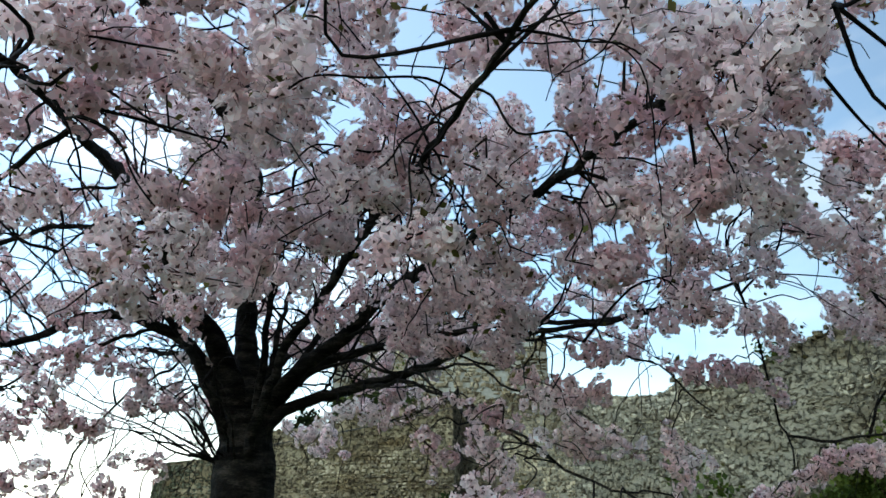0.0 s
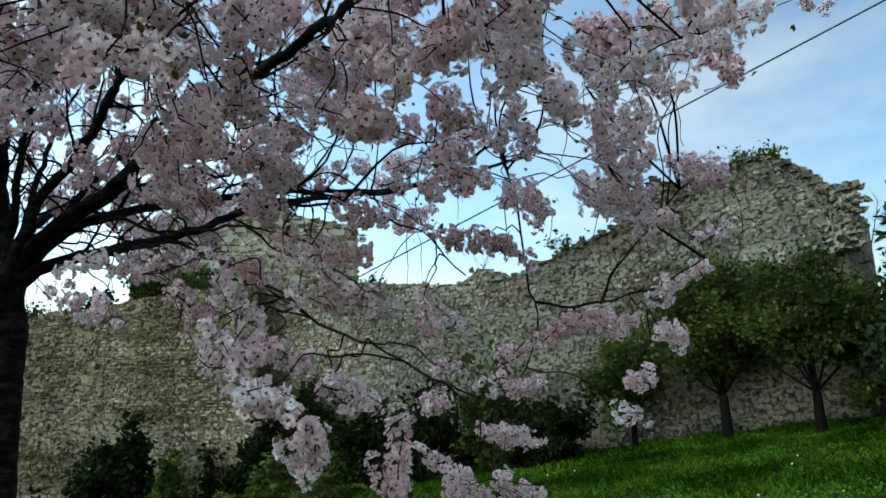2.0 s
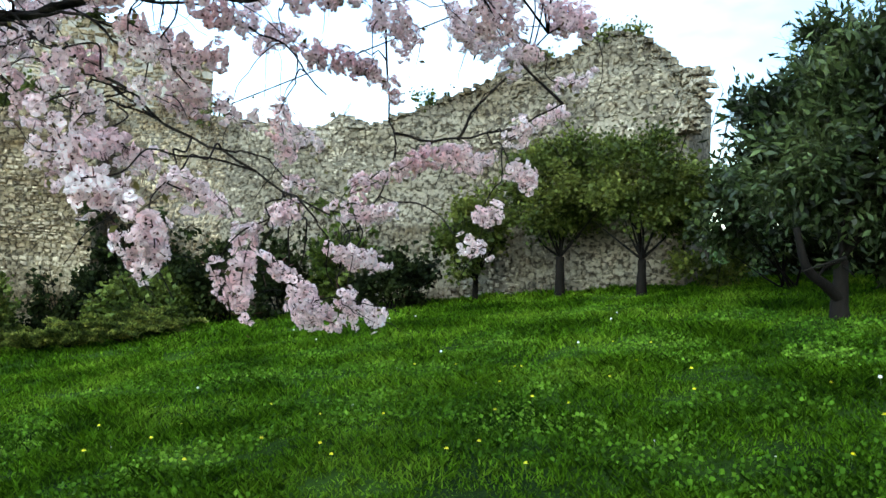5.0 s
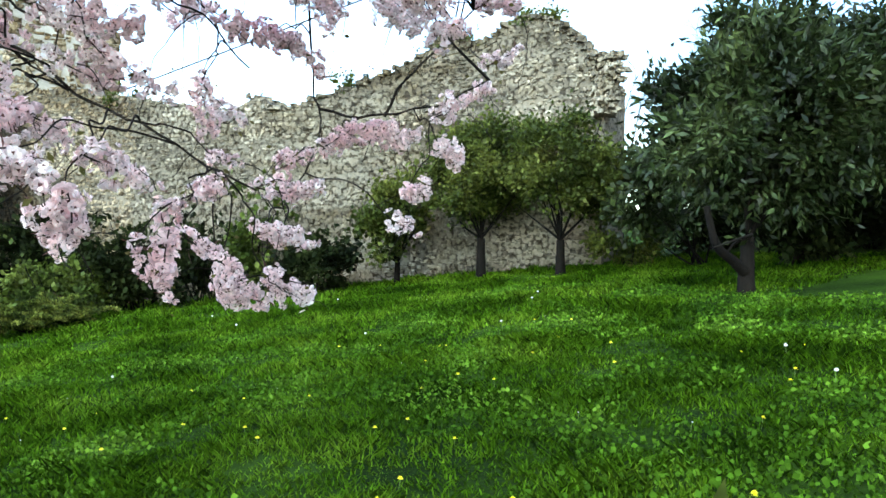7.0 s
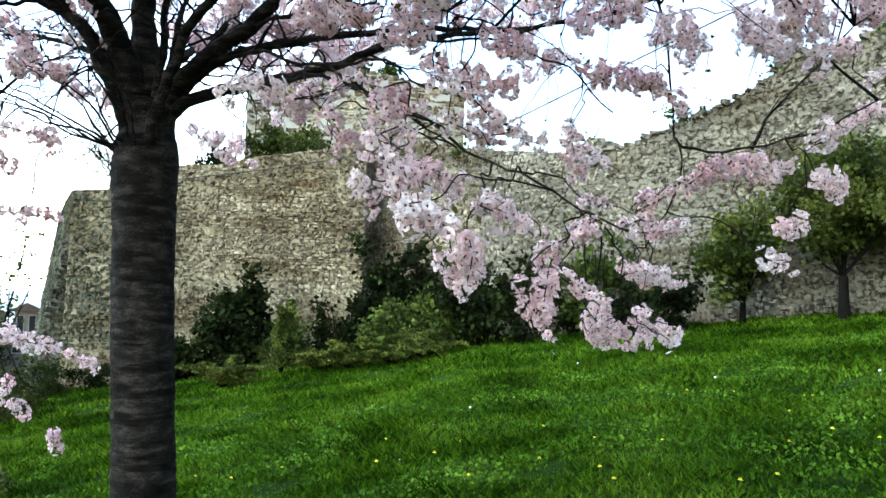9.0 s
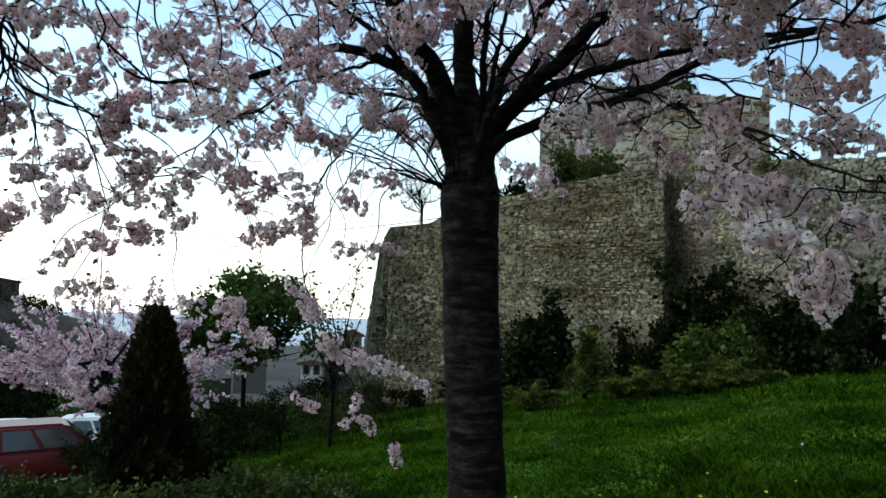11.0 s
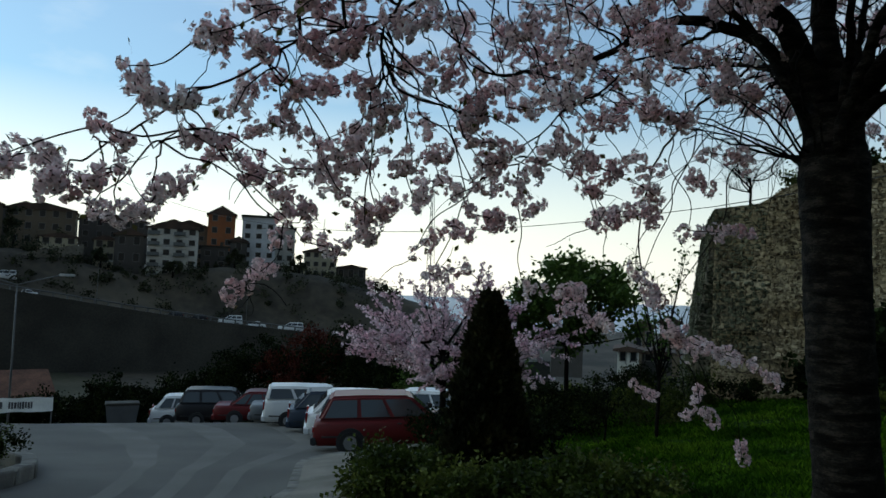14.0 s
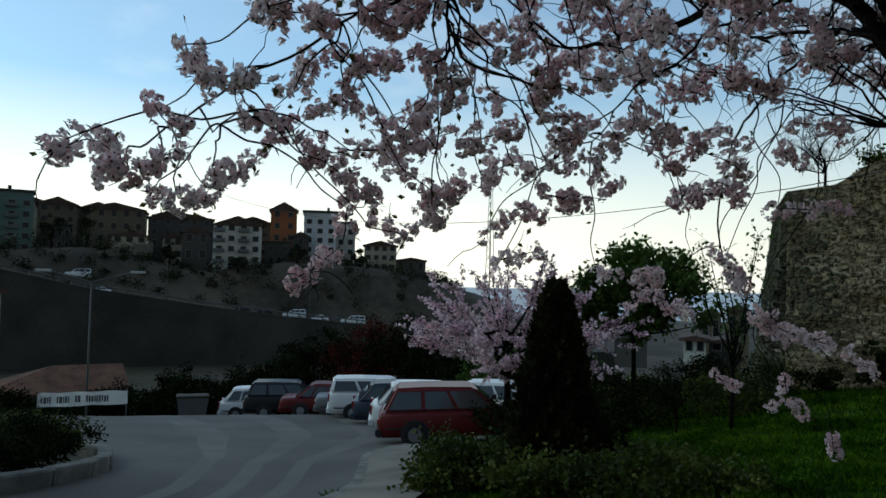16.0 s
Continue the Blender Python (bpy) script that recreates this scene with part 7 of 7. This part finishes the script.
CREAM, PALE, TAN, GREEN, SLATE, BRICK = (0.46, 0.41, 0.29), (0.62, 0.60, 0.54), (0.19, 0.145, 0.10), (0.15, 0.24, 0.22), (0.10, 0.09, 0.082), (0.40, 0.135, 0.055)
building(-77.6, -72.5, 210, 6.2, 21.6, GREEN, 5, 6, "green apartment block with rows of balconies", "flat", True)
building(-72.3, -69.9, 226, 8.5, 22.0, TAN, 4, 3, "tan apartment block with a tiled roof")
building(-69.6, -65.6, 228, 9.5, 21.5, TAN, 3, 5, "wide brown house with a dark tiled roof")
building(-67.7, -65.4, 205, 6.0, 12.4, CREAM, 2, 3, "small cream house on the hillside")
building(-65.4, -61.0, 240, 9.5, 20.6, SLATE, 3, 5, "grey house behind the other houses")
building(-63.1, -61.2, 206, 4.8, 14.5, SLATE, 2, 2, "small dark house with a tiled roof")
building(-61.0, -57.6, 201, 2.0, 17.2, PALE, 5, 4, "whitish five-storey apartment block with balconies", "pitched", True)
building(-57.4, -55.5, 210, 5.0, 11.5, SLATE, 2, 2, "low grey flat-roofed house", "flat")
building(-57.0, -55.1, 228, 8.0, 24.0, BRICK, 4, 2, "bare orange brick house with a tiled roof")
building(-55.4, -54.2, 212, 5.5, 14.5, SLATE, 2, 1, "narrow house with grey render")
building(-54.6, -52.2, 222, 5.8, 21.3, (0.66, 0.67, 0.68), 5, 3, "tall white flat-roofed apartment block", "flat")
building(-52.2, -50.8, 230, 5.0, 19.0, PALE, 4, 2, "pale flat-roofed apartment block", "flat")
building(-50.1, -47.7, 216, 4.0, 12.8, CREAM, 3, 4, "cream house at the end of the ridge")
building(-47.7, -45.5, 220, 3.0, 8.4, SLATE, 1, 3, "low house with a dark roof", "pitched")
building(-59.5, -57.0, 236, 8.0, 20.0, TAN, 4, 3, "brown apartment block behind the white one")
building(-64.4, -63.0, 214, 5.5, 13.0, CREAM, 2, 2, "little pale house among dark trees")
building(-74.0, -71.5, 246, 12.0, 23.5, CREAM, 3, 3, "cream house on the upper slope")
building(-70.0, -67.0, 250, 13.0, 22.8, SLATE, 2, 3, "dark-roofed house on the upper slope")
for az_, wd, r_, zz, hh, col, stq in ((-73.2, 1.6, 262, 14, 10, SLATE, 3), (-68.6, 1.7, 268, 14, 11, TAN, 3), (-66.2, 1.5, 262, 14, 9, CREAM, 3), (-64.2, 1.8, 266, 13, 10, TAN, 3), (-62.2, 1.4, 258, 12, 10, BRICK, 3), (-59.9, 1.5, 262, 12, 9, PALE, 3), (-53.3, 1.3, 262, 9, 12, SLATE, 3), (-51.6, 1.6, 256, 8, 9, TAN, 2), (-70.9, 1.3, 214, 7, 7, SLATE, 2), (-48.4, 1.4, 246, 6, 7, SLATE, 2)):
    building(az_ - wd / 2, az_ + wd / 2, r_, zz, zz + hh, col, stq, 3, "weathered house among the others on the hill", "pitched" if stq == 3 else "flat")
building(-79.5, -74.1, 70, -9.0, 1.4, PALE, 3, 3, "white house with dark balconies below the road", "pitched", True)
low = thing("house", polar(-70.6, 58, -9.0), "low house with a broad faded orange tile roof", "building", rz=70.6)
part("wall", box(-4.2, 4.2, 0.4, 6.0, -2, 2.3), render_paint(TAN), low)
bm = bmesh.new()
c = [bm.verts.new(v) for v in ((-5.0, -0.4, 2.15), (4.6, -0.4, 2.3), (4.6, 6.6, 2.3), (-5.0, 6.6, 2.15), (-0.4, 3.0, 3.75), (4.2, 3.0, 3.8))]
for q in ((0, 1, 5, 4), (1, 2, 5), (2, 3, 4, 5), (3, 0, 4), (0, 3, 2, 1)):
    bm.faces.new([c[i] for i in q])
part("roof", bm, material("orange roof tiles", [(0.085, 0.036, 0.023), (0.19, 0.085, 0.05)], 1.2, 7, 0.9, 0.9), low)
for a0, a1, r, z0, z1, c in ((-26.7, -25.2, 84, -6.0, -3.7, PALE), (-25.0, -22.9, 88, -6.0, -4.2, SLATE), (-25.6, -24.2, 110, -7, -1.6, TAN), (-31.5, -29.2, 120, -8, -3.0, SLATE), (-23.8, -22.4, 130, -8, -1.2, TAN)):
    building(a0, a1, r, z0, z1, c, 1, 2, "small dull grey house beyond the planting", "pitched", deep=6)
low_wall = tagged(new("garden_wall", mesh("garden_wall", [polar(-38, 52, -9), polar(-31.5, 58, -9), polar(-31.5, 58, -3.6), polar(-38, 52, -3.6), polar(-38, 52.6, -9), polar(-31.5, 58.6, -9), polar(-31.5, 58.6, -3.6), polar(-38, 52.6, -3.6)], [(0, 1, 2, 3), (3, 2, 6, 7), (5, 4, 7, 6), (1, 5, 6, 2), (4, 0, 3, 7)], M["concrete"])), "plain grey concrete wall beyond the planting", "wall", kind="structure")

# vehicles on the upper road
for az_, r, col, st, ln, hh, lab in ((-69.7, 190, WHITE, "van", 5.6, 2.3, "white minibus on the upper road"), (-55.1, 176, WHITE, "van", 5.2, 2.2, "white van on the upper road"), (-50.8, 174, WHITE, "van", 5.6, 2.2, "white minibus on the upper road"), (-53.3, 176, WHITE, "sedan", 4.3, 1.45, "pale car on the upper road"), (-68.3, 170, WHITE, "sedan", 4.3, 1.45, "pale car beside the guard rail"), (-59.0, 174, BLACK, "hatch", 4.2, 1.5, "dark car on the upper road"), (-57.4, 176, BLACK, "hatch", 4.2, 1.5, "dark car on the upper road")):
    zt = float(np.interp(az_, AZ, TOPZ)) + (2.2 if r > 185 else 0.0)
    car("minibus" if ln > 5 else "car", polar(az_, r, zt), -az_ + 180, ln, 1.9, hh, col, st, lab, "vehicles on the upper road")
for az_ in (-64.0, -54.0):
    street_lamp(polar(az_, 169, float(np.interp(az_, AZ, TOPZ))), 9.0, (1,), "grey street lamp beside the upper road", -az_)

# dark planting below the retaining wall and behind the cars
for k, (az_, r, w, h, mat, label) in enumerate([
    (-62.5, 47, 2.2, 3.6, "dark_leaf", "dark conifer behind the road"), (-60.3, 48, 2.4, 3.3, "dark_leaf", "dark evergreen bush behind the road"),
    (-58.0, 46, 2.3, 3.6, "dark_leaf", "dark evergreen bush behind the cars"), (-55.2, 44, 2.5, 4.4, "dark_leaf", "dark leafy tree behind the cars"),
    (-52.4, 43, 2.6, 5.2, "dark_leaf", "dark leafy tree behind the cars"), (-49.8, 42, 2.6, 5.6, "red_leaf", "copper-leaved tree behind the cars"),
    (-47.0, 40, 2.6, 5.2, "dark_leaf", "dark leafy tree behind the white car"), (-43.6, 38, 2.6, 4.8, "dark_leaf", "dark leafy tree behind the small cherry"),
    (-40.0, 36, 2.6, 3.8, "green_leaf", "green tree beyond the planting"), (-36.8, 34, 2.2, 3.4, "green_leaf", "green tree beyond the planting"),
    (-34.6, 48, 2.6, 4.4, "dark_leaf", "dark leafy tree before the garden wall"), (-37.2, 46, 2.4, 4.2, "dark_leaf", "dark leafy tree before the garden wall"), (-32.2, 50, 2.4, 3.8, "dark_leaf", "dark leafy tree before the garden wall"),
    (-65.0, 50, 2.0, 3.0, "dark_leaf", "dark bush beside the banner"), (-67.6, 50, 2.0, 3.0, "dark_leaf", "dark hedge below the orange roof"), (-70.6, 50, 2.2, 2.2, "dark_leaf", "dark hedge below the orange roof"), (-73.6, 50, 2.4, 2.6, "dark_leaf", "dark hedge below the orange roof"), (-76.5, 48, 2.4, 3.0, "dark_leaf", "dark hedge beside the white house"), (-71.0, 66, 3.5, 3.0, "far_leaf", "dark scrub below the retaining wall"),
    (-67.0, 75, 4.0, 2.8, "far_leaf", "dark scrub below the retaining wall"), (-33.5, 44, 2.6, 3.2, "dark_leaf", "dark tree beyond the planting"),
    (-29.0, 40, 2.2, 2.0, "olive_leaf", "rough scrub beyond the planting"), (-25.0, 36, 2.2, 1.8, "dark_leaf", "rough scrub below the bastion"),
]):
    x, y, _ = polar(az_, r, 0)
    bush("roadside_tree", G(x, y, -0.2), [(0, 0, h * 0.5, w, w, h * 0.5), (w * 0.3, 0, h * 0.75, w * 0.55, w * 0.6, h * 0.36), (-w * 0.4, 0, h * 0.6, w * 0.6, w * 0.6, h * 0.42)], 5200, 0.14, M[mat], label, "tree", "planting behind the car park", seed=200 + k, stems=6, shell=0.3, clump=0.25)
for k, (az_, r, w, h) in enumerate([(-71.4, 206, 3.4, 8.0), (-69.2, 208, 4.2, 10.5), (-66.4, 212, 3.6, 8.5), (-63.9, 203, 2.6, 6.0), (-59.2, 196, 2.4, 4.5), (-55.0, 205, 2.2, 5.0), (-50.4, 208, 2.4, 5.5)]):
    x, y, _ = polar(az_, r, 0)
    z = float(np.interp(az_, AZ, TOPZ) + (np.interp(az_, AZ, BENCH) - np.interp(az_, AZ, TOPZ)) * smoothstep(184, 200, r))
    bush("hillside_tree", (x, y, z - 0.4), [(0, 0, h * 0.6, w, w, h * 0.42), (w * 0.35, 0, h * 0.75, w * 0.6, w * 0.6, h * 0.3), (-w * 0.4, 0, h * 0.5, w * 0.6, w * 0.6, h * 0.3)], 900, 0.45, M["far_leaf"], "dark brownish tree among the houses on the hill", "tree", "trees among the houses", seed=330 + k, stems=10, trunk=(h * 0.3, 0.25))
srng = np.random.default_rng(9)
pts = []
for _ in range(330):
    a, r = srng.uniform(-78, -43), srng.uniform(186, 250)
    tz, bz = np.interp(a, AZ, TOPZ), np.interp(a, AZ, BENCH)
    z = tz + (bz - tz) * float(smoothstep(184, 200, r)) + max(0, r - 212) * 0.05
    s = srng.uniform(0.5, 2.2) * (1.8 if a < -66 and r > 200 else 1)
    pts.append(np.array(polar(a, r, z + s * 0.4)) + srng.normal(0, s * 0.5, (110, 3)))
tagged(new("hillside_scrub", quads("hillside_scrub", leaf_quads(np.concatenate(pts), 0.5, srng, 0.45), M["far_leaf"])), "dark scrub and small trees scattered on the hillside", "scrub", kind="stuff")
pylon = thing("radio_mast", polar(-40.7, 400, -10), "thin lattice mast far beyond the trees", "mast")
pl = Pile()
for sx, sy in ((-1.2, -1.2), (1.2, -1.2), (1.2, 1.2), (-1.2, 1.2)):
    pl.add(tube([(sx * 1.6, sy * 1.6, 0), (sx * 0.4, sy * 0.4, 64)], [0.22, 0.16], 4))
for i in range(14):
    z, s = i * 4.6, 1.6 - 1.2 * i / 14
    pl.add(tube([(-1.2 * s, -1.2 * s, z), (1.2 * s, -1.2 * s, z + 4.4)], [0.12, 0.12], 3))
    pl.add(tube([(1.2 * s, -1.2 * s, z), (-1.2 * s, -1.2 * s, z + 4.4)], [0.12, 0.12], 3))
child("lattice", pl.mesh("lattice", M["steel"]), pylon)
